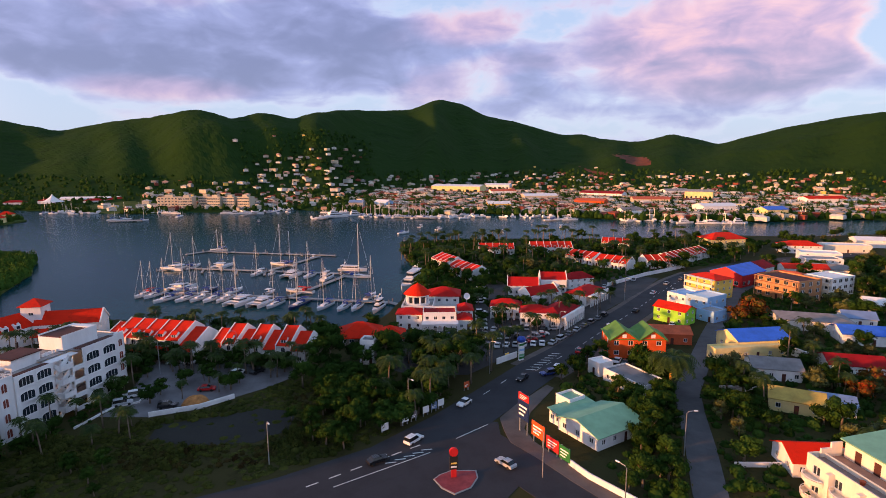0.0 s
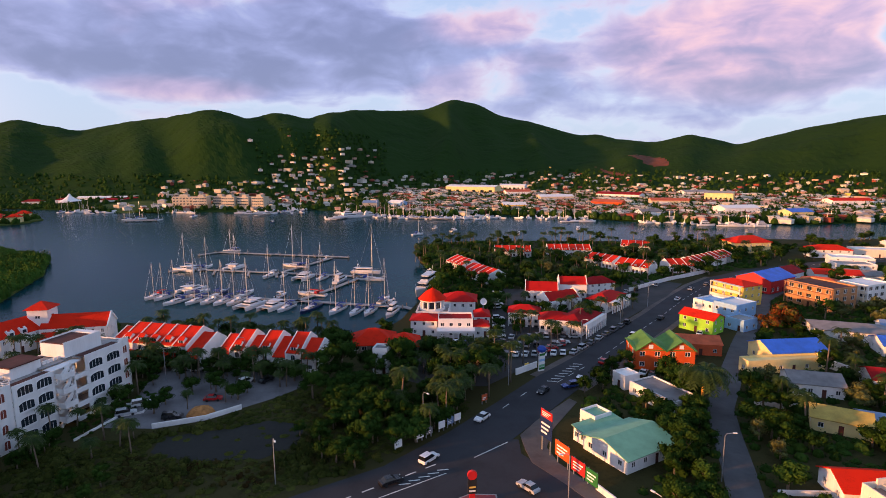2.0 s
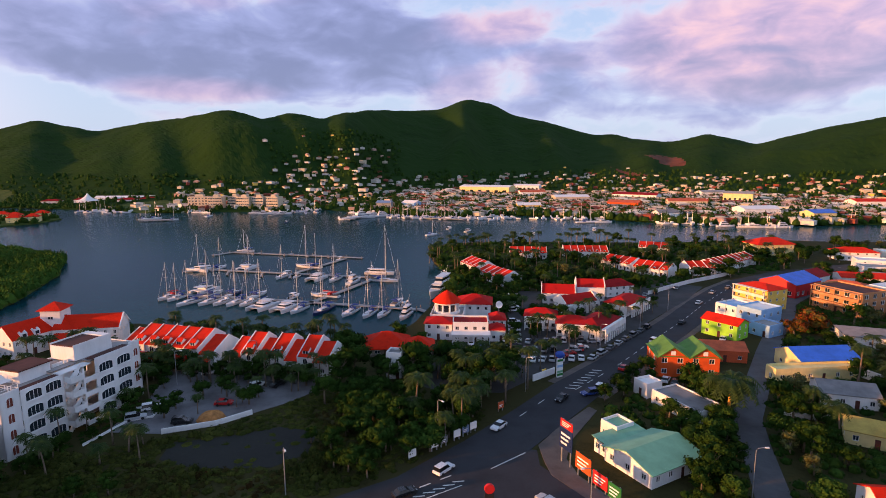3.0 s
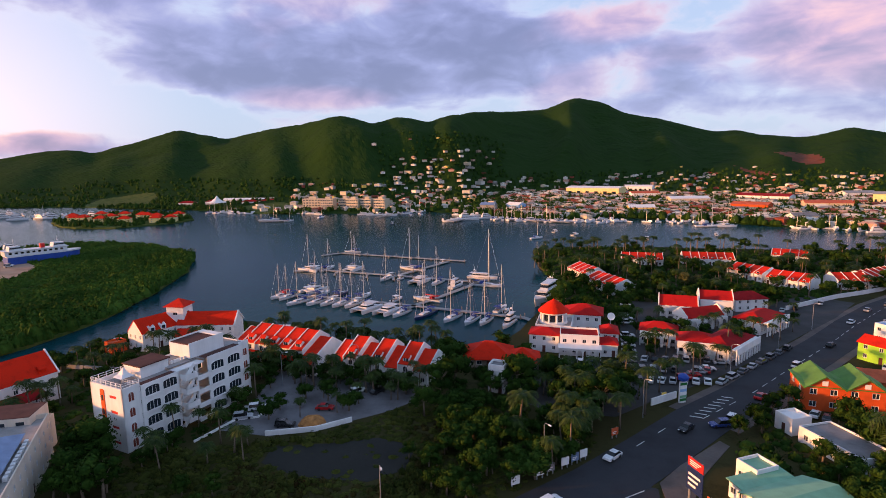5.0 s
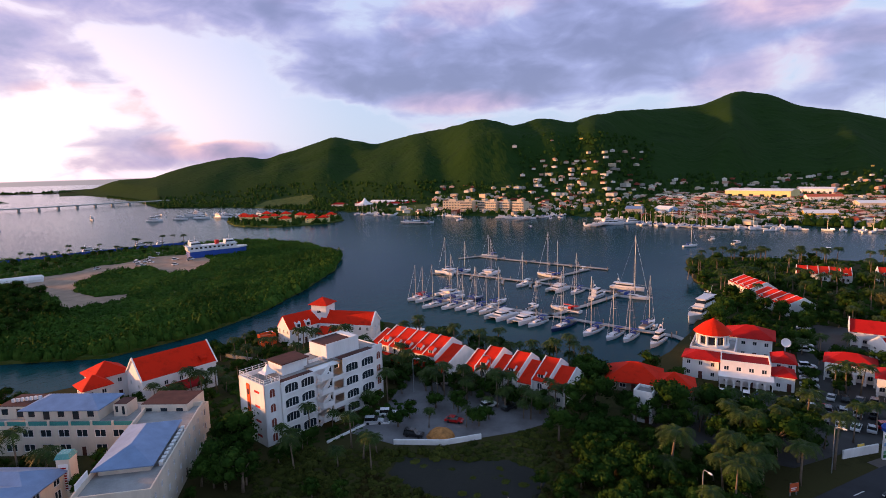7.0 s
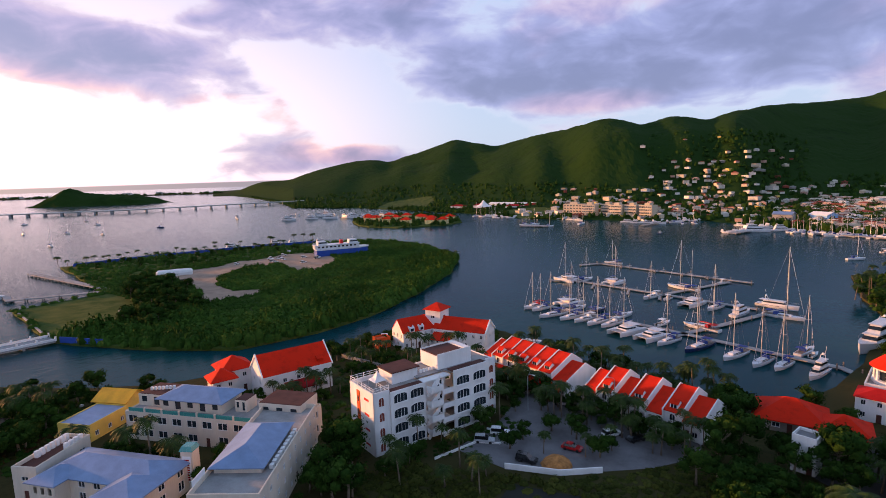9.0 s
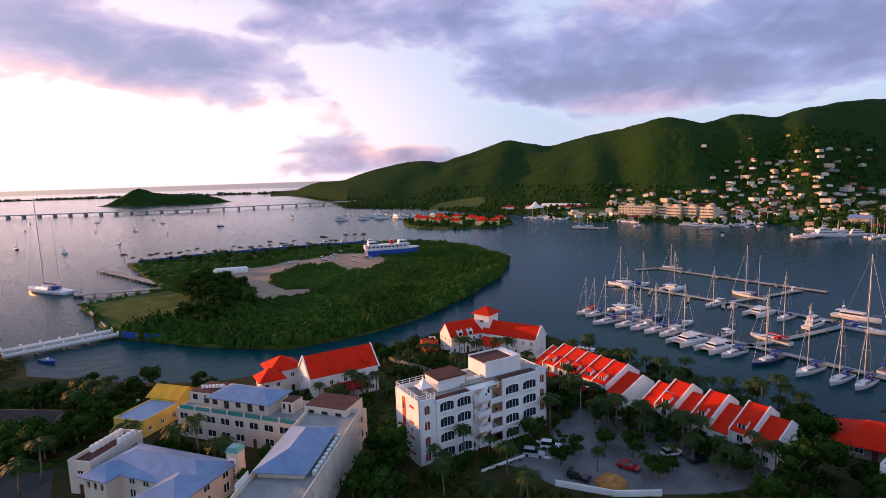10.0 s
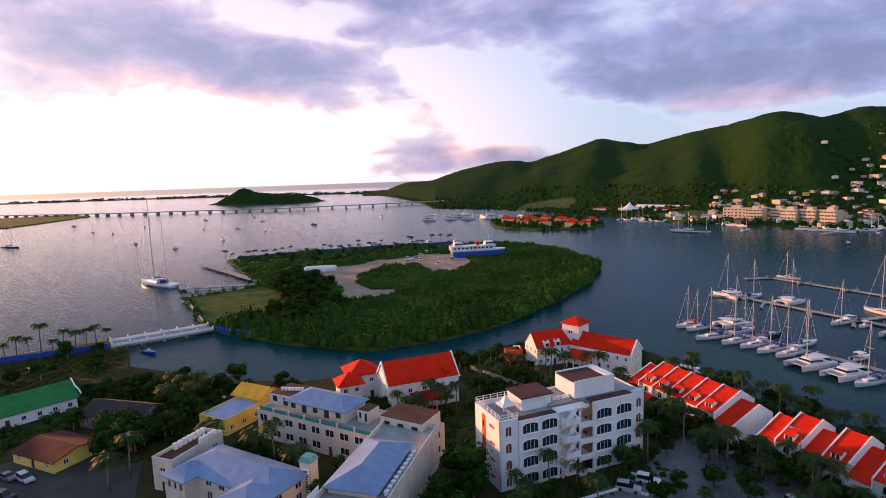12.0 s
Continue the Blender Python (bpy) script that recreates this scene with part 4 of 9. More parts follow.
def tower_villa():
    w1 = house("villa_wing", -142.8, 165.0, 74, 12.5, 8.2, 6.0, "gable", 4.2, WHITE, RED, "white two-storey villa wing with a red gabled roof and dormers", "villa", 2, (5, 3, 5, 3), (0.9, 1.3), over=0.1)
    for x in (2.6, 6.4):
        part("dormer", gable_ends(Geo().box(x, x + 1.8, -0.1, 2.0, 6.0, 7.4), 1.8, 2.1, 7.4, 0.8, x0=x, y0=-0.1), WHITE, w1)
        part("dormer_window", Geo().box(x + 0.35, x + 1.45, -0.16, -0.11, 6.2, 7.2), GLASS, w1)
    house("villa_porch", -151.5, 161.0, 74, 5.0, 4.0, 3.2, "flat", 0, ORANGE, ORANGEROOF, "orange-red painted porch in front of the villa", "porch", 1, (1, 1, 1, 1))
    w2 = house("villa_wing", -138.9, 175.6, 14, 19.5, 8.6, 6.2, "gable", 3.6, WHITE, RED, "white villa wing with a long red roof and arched end windows", "villa", 2, (7, 3, 6, 3), (0.9, 1.2), over=0.1)
    part("gable_parapet", Geo().slab([(19.5, -0.4, 6.0), (19.9, -0.4, 6.0), (19.9, 4.3, 10.1), (19.5, 4.3, 10.1)], 0.4).slab([(19.9, 9.0, 6.0), (19.5, 9.0, 6.0), (19.5, 4.3, 10.1), (19.9, 4.3, 10.1)], 0.4), TRIM, w2)
    part("veranda_roof", Geo().slab([(0.5, -4.2, 3.4), (8.0, -4.2, 3.4), (8.0, -0.02, 5.0), (0.5, -0.02, 5.0)], 0.2), RED, w2)
    for k in range(4):
        part("post", Geo().box(0.8 + k * 2.2, 1.05 + k * 2.2, -4.0, -3.75, 0, 3.3), TRIM, w2)
    house("villa_tower", -143.2, 176.6, 10, 6.0, 6.0, 12.2, "hip", 2.2, WHITE, RED, "square white tower with a red pyramid roof", "tower", 3, (1, 1, 1, 1), (1.6, 1.0), over=0.7, door=False)
tower_villa()

def terrace_unit(name, x, y, rz, w, tall, label, front=8.0, back=4.5, k=1.0, before=None, last=False, porch=False):
    """A narrow terraced house: a long red slope to the front, white party walls standing above it."""
    ob = thing(name, x, y, 1.0, rz, label, "terraced house", "terraced houses by the marina")
    FOOT.append((x, y, math.cos(radians(rz)), math.sin(radians(rz)), w, front + back))
    hr = (9.2 if tall else 7.6) * k
    he = (5.6 if tall else 4.2) * k
    d = front + back
    holes = [(0.7, 1.7, 0.1, 2.2), (w - 2.0, w - 0.8, 0.9, 2.2)] + ([(w / 2 - 0.6, w / 2 + 0.6, 3.4, 4.9)] if tall else [])
    g = Geo().wall(0.25, w, 0, he, 0, 0.25, holes)
    part("front_wall", g, WHITE, ob)
    put_window(ob, w - 2.0, 0.9, 1.2, 1.3)
    if tall:
        put_arch_window(ob, w / 2 - 0.6, 3.4, 1.2, 1.5, flat=0.9)
    part("door", Geo().box(0.7, 1.7, 0.08, 0.14, 0.1, 2.2), BROWN, ob)
    part("back_wall", Geo().wall(0.25, w, 0, hr - 2.8, d - 0.25, d, [(w / 2 - 1, w / 2 + 1, 0.3, 2.3)]), WHITE, ob)
    part("roof", Geo().slab([(0.25, -0.5, he), (w, -0.5, he), (w, front, hr), (0.25, front, hr)], 0.2).slab([(w, d + 0.3, hr - 2.9), (0.25, d + 0.3, hr - 2.9), (0.25, front, hr), (w, front, hr)], 0.2), RED, ob)
    for xx in (0.0, w) if last else (0.0,):
        up = tall or (before and xx == 0.0)
        hr1, he1 = ((9.2 if up else 7.6) * k, (5.6 if up else 4.2) * k)
        prof = [(-0.6, 0), (d, 0), (d, hr1 - 2.6), (front, hr1 + 0.26), (-0.6, he1 + 0.2)]
        n = len(prof)
        vs = [(xx + s, yy, zz) for s in (0, 0.25) for yy, zz in prof]
        part("party_wall", Geo().add(vs, [(4, 3, 2, 1, 0), (5, 6, 7, 8, 9)] + [(i, (i + 1) % n, n + (i + 1) % n, n + i) for i in range(n)]), WHITE, ob)
    if porch:
        part("porch_roof", Geo().slab([(0, -3.4, 2.5), (w, -3.4, 2.5), (w, -0.62, 3.4), (0, -0.62, 3.4)], 0.16), RED, ob)
        part("porch_post", Geo().box(0.1, 0.4, -3.2, -2.9, 0, 2.5), TRIM, ob)
    if tall and k == 1.0:
        dm = Geo().box(w / 2 - 0.9, w / 2 + 0.9, 0.6, 2.6, he + 0.3, he + 1.5)
        gable_ends(dm, 1.8, 2.0, he + 1.5, 0.8, x0=w / 2 - 0.9, y0=0.6)
        part("dormer", dm, WHITE, ob)
        part("dormer_roof", gable_roof(Geo(), 1.8, 2.0, he + 1.5, 0.8, 0.12, 0.1, x0=w / 2 - 0.9, y0=0.6), RED, ob)
        for k in (0, 1):
            part("dormer_window", Geo().box(w / 2 - 0.65 + k * 0.75, w / 2 - 0.1 + k * 0.75, 0.54, 0.597, he + 0.5, he + 1.3), GLASS, ob)
    return ob
ROW = (0, 1, 1, 1, 1, 1, 0)
for k, tall in enumerate(ROW):
    terrace_unit("terraced_house", -111.6 + 4.5 * k, 168.0 - 0.85 * k, -10.5, 4.55, tall, "white terraced house with a red sloping roof and a dormer" if tall else "lower white terraced house with a red sloping roof", before=ROW[k - 1] if k else 0, last=k == 6, porch=True)
ROW = (0, 1, 0, 1, 0, 1, 0)
for k, tall in enumerate(ROW):
    terrace_unit("terraced_house", -75.0 + 4.2 * k, 161.2 - 0.5 * k, -7, 4.25, tall, "tall white terraced house with a red roof and arched window" if tall else "low white terraced house with a red sloping roof", before=ROW[k - 1] if k else 0, last=k == 6)

# ---- marina club with rotunda ----
def club():
    house("marina_club", -21.0, 199.8, -2, 11.5, 13.5, 5.5, "flat", 0, WHITE, CONCRETE, "white marina club block carrying the rotunda on its terrace", "building", 2, (3, 3, 0, 3), (1.0, 1.3), parapet=0.8)
    house("club_wing", -22.0, 191.6, -2, 9.0, 7.6, 5.6, "hip", 1.4, WHITE, CRIMSON, "white marina club wing with a crimson hipped roof", "building", 2, (3, 2, 0, 2), (1.0, 1.2))
    ob = thing("rotunda", -15.5, 206.5, 6.6, 0, "round white lantern tower with a red conical roof", "rotunda")
    for k in range(10):
        a = math.radians(36 * k)
        part("column", Geo().lathe(4.0 * math.cos(a), 4.0 * math.sin(a), [(0.35, 0), (0.35, 3.2)], 8), TRIM, ob)
    part("drum", Geo().lathe(0, 0, [(3.4, -0.4), (3.4, 3.0)], 20), GLASS, ob, "dark glazed drum between white columns")
    part("cornice", Geo().lathe(0, 0, [(4.5, 3.2), (4.8, 3.5), (4.8, 3.8)], 20), TRIM, ob)
    part("base_ring", Geo().lathe(0, 0, [(4.6, -1.0), (4.6, 0.5), (4.3, 0.6)], 20), WHITE, ob)
    part("roof", Geo().lathe(0, 0, [(5.2, 3.8), (4.4, 4.6), (2.4, 6.4), (0.3, 7.6), (0.05, 7.9)], 20), RED, ob)
    house("marina_club", -12.0, 214.0, -2, 12, 10, 6.6, "hip", 2.6, WHITE, CRIMSON, "white rear block of the marina club with a red hipped roof", "building", 2, (4, 3, 4, 3), over=0.8)
    c = house("marina_club", -12.6, 189.5, 2, 11.6, 8, 6.2, "flat", 0, WHITE, DARKRED, "white club front block with a dark red roof over an arcade", "building", 2, (4, 2, 4, 2), (1.2, 1.2))
    part("arcade", arch_wall(12.2, 3.4, 0.4, 7, 1.3, 2.1).moved(Matrix.Translation((-0.2, -3.2, 0))), WHITE, c, "row of round arches")
    part("arcade_roof", Geo().slab([(-0.4, -3.5, 3.45), (12.2, -3.5, 3.45), (12.2, -0.02, 3.75), (-0.4, -0.02, 3.75)], 0.12), TRIM, c)
    house("club_wing", -0.4, 190.6, 2, 4.8, 6, 4.0, "hip", 1.5, WHITE, CRIMSON, "small white side wing of the club with a crimson roof", "building", 1, (2, 2, 0, 2), (1.0, 1.1))
    house("club_wing", -0.2, 198.6, 2, 5.2, 8, 5.0, "hip", 1.6, WHITE, CRIMSON, "white side wing of the club with a crimson hipped roof", "building", 2, (2, 3, 0, 3), (1.0, 1.1))
    dish = thing("satellite_dish", 3.0, 210.5, 1.0, 0, "large white satellite dish on a post", "satellite dish")
    part("post", Geo().tube([(0, 0, 0), (0, 0, 6.6)], 0.15, 8), STEEL, dish)
    part("bowl", Geo().lathe(0, 0, [(0.1, 0), (0.7, 0.12), (1.3, 0.5), (1.25, 0.55), (0.7, 0.2), (0.1, 0.08)], 14).moved(pose(0, -0.2, 7.2, 70, 0, 15)), TRIM, dish)
    r1 = house("restaurant", -38.5, 173.5, 8, 13, 11, 2.8, "hip", 3.6, WOODPLANK, RED, "low open restaurant under a broad red hipped roof", "restaurant", 1, (5, 3, 5, 3), (1.6, 1.2), over=1.0)
    house("restaurant", -26.5, 172.8, 8, 9, 9, 2.8, "hip", 3.0, WOODPLANK, RED, "smaller restaurant pavilion under a red hipped roof", "restaurant", 1, (3, 3, 3, 3), (1.6, 1.2), over=0.8)
    t = house("gatehouse", -29.2, 157.8, -8, 4.2, 4.2, 7.0, "flat", 0, WHITE, GREYROOF, "small white two-storey gatehouse tower beside the entrance", "gatehouse", 2, (2, 2, 2, 2), (0.9, 1.3), parapet=0.5)
club()

# ---- shopping plaza ----
def arcade_block(name, x, y, rz, w, d, h, rise, n, mat_roof, label, sides=(0,)):
    ob = house(name, x, y, rz, w, d, h, "hip", rise, WHITE, mat_roof, label, "shop building", 2 if h > 5 else 1, (n, 2, n, 2), (1.2, 1.3), over=0.5)
    part("arcade", arch_wall(w, h + 0.3, 0.35, n, w / n * 0.66, 2.3).moved(Matrix.Translation((0, -2.2, 0))), WHITE, ob, "row of white round arches")
    part("arcade_roof", Geo().box(0, w, -1.84, -0.52, h - 0.3, h - 0.1), TRIM, ob)
    return ob
def gabled_shop(*args):
    ob = house(*args)
    w, d, h, rise = args[4], args[5], args[6], args[8]
    for xx in (-0.45, w + 0.15):
        prof = [(-0.5, h - 0.6), (d + 0.5, h - 0.6), (d + 0.5, h + 0.3), (d / 2, h + rise + 0.7), (-0.5, h + 0.3)]
        n = len(prof)
        part("gable_parapet", Geo().add([(xx + s, yy, zz) for s in (0, 0.3) for yy, zz in prof], [(4, 3, 2, 1, 0), (5, 6, 7, 8, 9)] + [(i, (i + 1) % n, n + (i + 1) % n, n + i) for i in range(n)]), TRIM, ob)
    n = 5
    part("arcade", arch_wall(w, h - 0.4, 0.35, n, w / n * 0.66, 2.2).moved(Matrix.Translation((0, -2.2, 0))), WHITE, ob, "row of white round arches")
    part("arcade_roof", Geo().box(0, w, -1.84, -0.02, h - 0.9, h - 0.7), TRIM, ob)
    return ob
arcade_block("plaza_shop", 12.0, 206.0, -8, 11, 8, 4.6, 2.2, 5, CRIMSON, "white arcaded plaza shop with a red hipped roof")
arcade_block("plaza_shop", 22.0, 197.5, -8, 11, 8, 4.6, 2.0, 5, CRIMSON, "white arcaded plaza shop with a red hipped roof")
arcade_block("plaza_shop", 35.0, 191.6, 56, 18, 9, 4.5, 2.0, 9, DARKRED, "long white arcade of shops under a dark red roof")
arcade_block("plaza_shop", 51.5, 222.0, 52, 17, 9, 4.5, 2.0, 8, CRIMSON, "white arcade of shops with a red roof beside the road")
gabled_shop("plaza_shop", 22.0, 241.0, -6, 13, 8, 4.8, "gable", 2.8, WHITE, CRIMSON, "white plaza building with a red gabled roof", "shop building", 2, (5, 3, 5, 3))
gabled_shop("plaza_shop", 37.0, 246.0, -4, 11, 8, 6.4, "gable", 2.4, WHITE, CRIMSON, "taller white plaza building with a red roof", "shop building", 2, (5, 2, 5, 2))
gabled_shop("plaza_shop", 29.0, 224.0, 30, 15, 7, 4.4, "gable", 2.4, WHITE, CRIMSON, "white plaza building with a red roof set at an angle", "shop building", 2, (5, 2, 5, 2))
house("plaza_shop", 51.0, 252.0, 20, 13, 8, 4.8, "hip", 2.4, WHITE, DARKRED, "white plaza building with a dark red hipped roof", "shop building", 2, (4, 2, 4, 2))

# ---- terraces on the peninsula ----
def penin_row(x, y, rz, n, w, label):
    for k in range(n):
        a = radians(rz)
        terrace_unit("shore_house", x + math.cos(a) * w * k, y + math.sin(a) * w * k, rz, w, True, label, front=6.5, back=4.5, k=0.72, before=k > 0, last=k == n - 1)
penin_row(-14, 314, -62, 4, 4.6, "white shore terrace with a red roof and white party walls")
penin_row(-5, 290, -58, 5, 4.4, "white shore terrace with a red roof and white party walls")
penin_row(14, 346, -2, 5, 4.4, "white shore terrace with a red roof and white party walls")
penin_row(47, 352, -2, 6, 4.4, "white shore terrace with a red roof and white party walls")
penin_row(64, 324, -50, 4, 4.6, "white shore terrace with a red roof and white party walls")
penin_row(76, 306, -40, 4, 4.6, "white shore terrace with a red roof and white party walls")
penin_row(97, 372, -20, 4, 4.4, "white shore terrace with a red roof and white party walls")
penin_row(103, 300, 8, 3, 4.6, "white shore terrace with a red roof and white party walls")
penin_row(118, 306, 40, 9, 4.8, "white shore terrace with a red roof and white party walls")
house("shore_villa", 166, 362, 10, 24, 14, 7.0, "hip", 3.6, PALEYELLOW, RED, "large cream shore villa with a red hipped roof", "villa", 2, (6, 3, 6, 3), over=0.8)

def balconies(ob, w, storeys, sh, material):
    """Deep balconies with solid fronts and corner posts along the front of a block."""
    for k in range(1, storeys):
        part("balcony", Geo().box(0.2, w - 0.2, -1.7, -0.004, k * sh - 0.2, k * sh).box(0.2, w - 0.2, -1.7, -1.55, k * sh, k * sh + 0.95), material, ob)
    for x in (0.2, w / 2 - 0.15, w - 0.5):
        part("balcony_post", Geo().box(x, x + 0.3, -1.72, -1.42, 0, storeys * sh), material, ob)
    part("balcony_roof", Geo().box(0, w, -1.9, -0.004, storeys * sh, storeys * sh + 0.2), material, ob)
    return ob

def stepped_house():
    """A cream house in steps: curved balconies, a tiled roof terrace, a storey set back under a green roof."""
    ob = house("terrace_house", 60.6, 96.6, -80, 22, 26, 6.4, "flat", 0, CREAM, TILE, "cream stepped house with curved balconies and a tiled roof terrace", "house", 2, (5, 3, 5, 3), (1.6, 1.7), parapet=0.9)
    part("upper_wall", Geo().wall(1.0, 21.0, 6.2, 9.6, 6.5, 6.75, [(3 + 3.6 * k, 4.3 + 3.6 * k, 6.3, 8.6) for k in range(5)]).box(1.0, 1.25, 6.75, 25, 6.2, 9.6).box(20.75, 21.0, 6.75, 25, 6.2, 9.6).box(1.25, 20.75, 24.75, 25, 6.2, 9.6), CREAM, ob)
    for k in range(5):
        part("terrace_door", Geo().box(3 + 3.6 * k, 4.3 + 3.6 * k, 6.58, 6.66, 6.3, 8.6), BROWN, ob)
    part("upper_roof", Geo().slab([(0.4, 5.9, 9.7), (21.6, 5.9, 9.7), (21.6, 25.6, 11.4), (0.4, 25.6, 11.4)], 0.25), GREENROOF, ob)
    part("step_wall", Geo().box(0.26, 0.6, 2.2, 6.4, 6.4, 8.0).box(0.26, 0.6, 4.2, 6.4, 8.0, 9.0), CREAM, ob)
    part("terrace_wall", Geo().box(0.3, 21.7, 3.0, 3.3, 6.2, 7.1), CREAM, ob)
    part("flower_pot", Geo().lathe(9.0, 2.0, [(0.3, 6.2), (0.45, 6.9), (0.5, 7.0)], 10), ORANGEROOF, ob, "terracotta flower pot")
    for s in range(2):
        z = 0.3 + s * 3.1
        for c, r in ((2.6, 2.5), (8.4, 2.5), (14.2, 2.5)):
            n, rim, slab = 12, Geo(), [(c + r, -0.004)]
            for i in range(n + 1):
                a = math.pi * i / n
                slab.append((c + r * math.cos(a), -0.1 - r * 0.9 * math.sin(a)))
            slab.append((c - r, -0.004))
            part("balcony_floor", Geo().prism(slab, z, z + 0.2), CREAM, ob)
            for (x0, y0), (x1, y1) in zip(slab[1:-1], slab[2:-1]):
                k = 0.92
                q = [(x0, y0), (x1, y1), (c + (x1 - c) * k, y1 * k), (c + (x0 - c) * k, y0 * k)]
                rim.prism(q, z + 0.2, z + 0.75)
            part("balcony_parapet", rim, CREAM, ob, "curved cream balcony parapet")
            part("handrail", Geo().tube([(x, y * 0.97, z + 1.0) for x, y in slab[1:-1]], 0.06, 5), TRIM, ob)
            for i in range(2, n, 2):
                part("rail_post", Geo().box(slab[i][0] - 0.06, slab[i][0] + 0.06, slab[i][1] * 0.97 - 0.06, slab[i][1] * 0.97 + 0.06, z + 0.75, z + 1.0), CREAM, ob)
    for x in (5.5, 11.3, 17.1):
        part("pier", Geo().box(x - 0.4, x + 0.4, -1.2, -0.004, 0, 6.4), CREAM, ob)

# ---- houses along the lane ----
def lane_houses():
    a = house("gabled_house", 44.5, 163.5, -2, 16.5, 10, 6.0, "gable", 0.4, ORANGE, GRASSGREEN, "orange-red house with two green gabled roofs", "house", 2, (4, 2, 4, 2), (1.5, 1.4))
    for x0 in (0.2, 8.6):
        r = Geo()
        gable_roof(r, 10.6, 8.0, 5.9, 2.8, 0.4)
        r.moved(pose(x0 + 8.0, -0.4, 0, 0, 0, 90))
        part("gable_roof", r, GRASSGREEN, a)
        part("gable_front", gable_ends(Geo(), 10.2, 8.0, 5.9, 2.8).moved(pose(x0 + 8.0, -0.2, 0, 0, 0, 90)), ORANGE, a)
        part("gable_window", Geo().box(x0 + 3.4, x0 + 4.6, -0.32, -0.22, 6.3, 7.4), TRIM, a)
    house("workshop", 62.0, 176.5, -8, 12, 9, 3.6, "gable", 1.6, ORANGEROOF, ORANGEROOF, "low workshop with an orange-red sheet roof", "workshop", 1, (3, 2, 3, 2), over=0.3)
    house("shop_house", 72.0, 204.0, -50, 12, 7.5, 5.4, "gable", 1.6, LIME, RED, "lime green shop house with a red roof", "shop", 2, (3, 2, 3, 2))
    house("flat_roofed_shop", 88.6, 215.5, -58, 9, 12, 6.6, "flat", 0, SKYBLUE, TRIM, "sky blue shop building with a white flat roof", "shop", 2, (3, 3, 3, 3))
    house("flat_roofed_shop", 84.2, 223.0, -58, 8.6, 11, 5.6, "flat", 0, WHITE, SKYBLUE, "white shop with a pale blue flat roof", "shop", 2, (3, 3, 3, 3))
    house("flat_roofed_shop", 88.0, 204.5, -58, 7, 8, 3.8, "flat", 0, SKYBLUE, CONCRETE, "low pale blue annex beside the blue shop", "shop", 1, (2, 2, 2, 2))
    balconies(house("apartment_house", 101.0, 245.0, -64, 14.5, 11, 8.4, "hip", 1.6, YELLOW, RED, "three-storey yellow apartment house with balconies and a red roof", "apartment house", 3, (4, 3, 4, 3)), 14.5, 3, 2.8, CREAM)
    house("warehouse", 130.0, 254.0, 35, 21, 15.5, 6.0, "gable", 3.0, REDPAINT, BRIGHTBLUE, "red and white warehouse shop with a bright blue roof", "warehouse", 1, (5, 3, 5, 3), (2.0, 1.8))
    house("warehouse", 146.0, 272.0, 35, 18, 12, 5.0, "gable", 2.4, WHITE, DARKRED, "low warehouse with a dark red roof", "warehouse", 1, (5, 2, 5, 2), (1.6, 1.2))
    balconies(house("brick_apartments", 130.5, 243.0, -66, 19, 14, 8.8, "flat", 0, TAN, BROWN, "unfinished brown brick apartment block with open balconies", "apartment block", 3, (5, 3, 5, 3), (2.0, 1.7)), 19, 3, 2.93, TAN)
    balconies(house("flats", 152.5, 244.0, -66, 11, 15, 8.4, "flat", 0, WHITE, TRIM, "white flats with deep balconies and a white roof", "apartment block", 3, (3, 4, 3, 4), (2.2, 1.6)), 11, 3, 2.8, CREAM)
    house("flats", 146.0, 262.0, -40, 16, 10, 5.0, "hip", 1.8, WHITE, ORANGEROOF, "low flats under an orange-red roof", "house", 2, (4, 2, 4, 2))
    house("bungalow", 112.0, 192.0, -16, 22, 12, 3.6, "hip", 1.6, WHITE, GREYROOF, "long bungalow under a grey sheet roof", "bungalow", 1, (5, 2, 5, 2))
    house("yellow_house", 74.5, 160.5, 10, 24, 4, 3.4, "flat", 0, PALEYELLOW, PALEYELLOW, "low yellow-walled annex along the lane", "house", 1, (6, 1, 6, 1))
    house("yellow_house", 84.0, 166.0, 8, 17, 11, 4.4, "gable", 2.2, PALEYELLOW, BRIGHTBLUE, "yellow house with a bright blue sheet roof", "house", 1, (4, 2, 4, 2))
    house("cottage", 78.5, 147.5, -14, 12, 9, 3.4, "gable", 1.8, WHITE, GREYROOF, "white cottage with a grey hipped roof and shuttered windows", "cottage", 1, (4, 2, 4, 2))
    house("cottage", 72.5, 129.0, -28, 11, 8, 3.2, "gable", 1.6, PALEYELLOW, OCHREROOF, "cottage with an ochre sheet roof", "cottage", 1, (3, 2, 3, 2))
    house("cottage", 82.0, 127.0, -24, 8, 7, 3.0, "gable", 1.2, WHITE, BLUEROOF, "small cottage with a pale blue-grey roof", "cottage", 1, (3, 2, 3, 2))
    house("cottage", 61.0, 100.5, -4, 10, 8, 3.2, "gable", 1.9, WHITE, RED, "cottage with a bright orange-red roof", "cottage", 1, (3, 2, 3, 2))
    house("green_roofed_house", 27.2, 109.4, 33, 13.5, 11.5, 3.2, "gable", 1.7, WHITE, GREENROOF, "white house with a broad pale green sheet roof", "house", 1, (4, 3, 4, 3), over=0.6)
    house("green_roofed_house", 21.6, 119.6, 33, 11, 3.6, 2.9, "shed", 0.5, WHITE, GREENROOF, "lower wing under a pale green sheet roof", "house", 1, (3, 2, 3, 2), over=0.4)
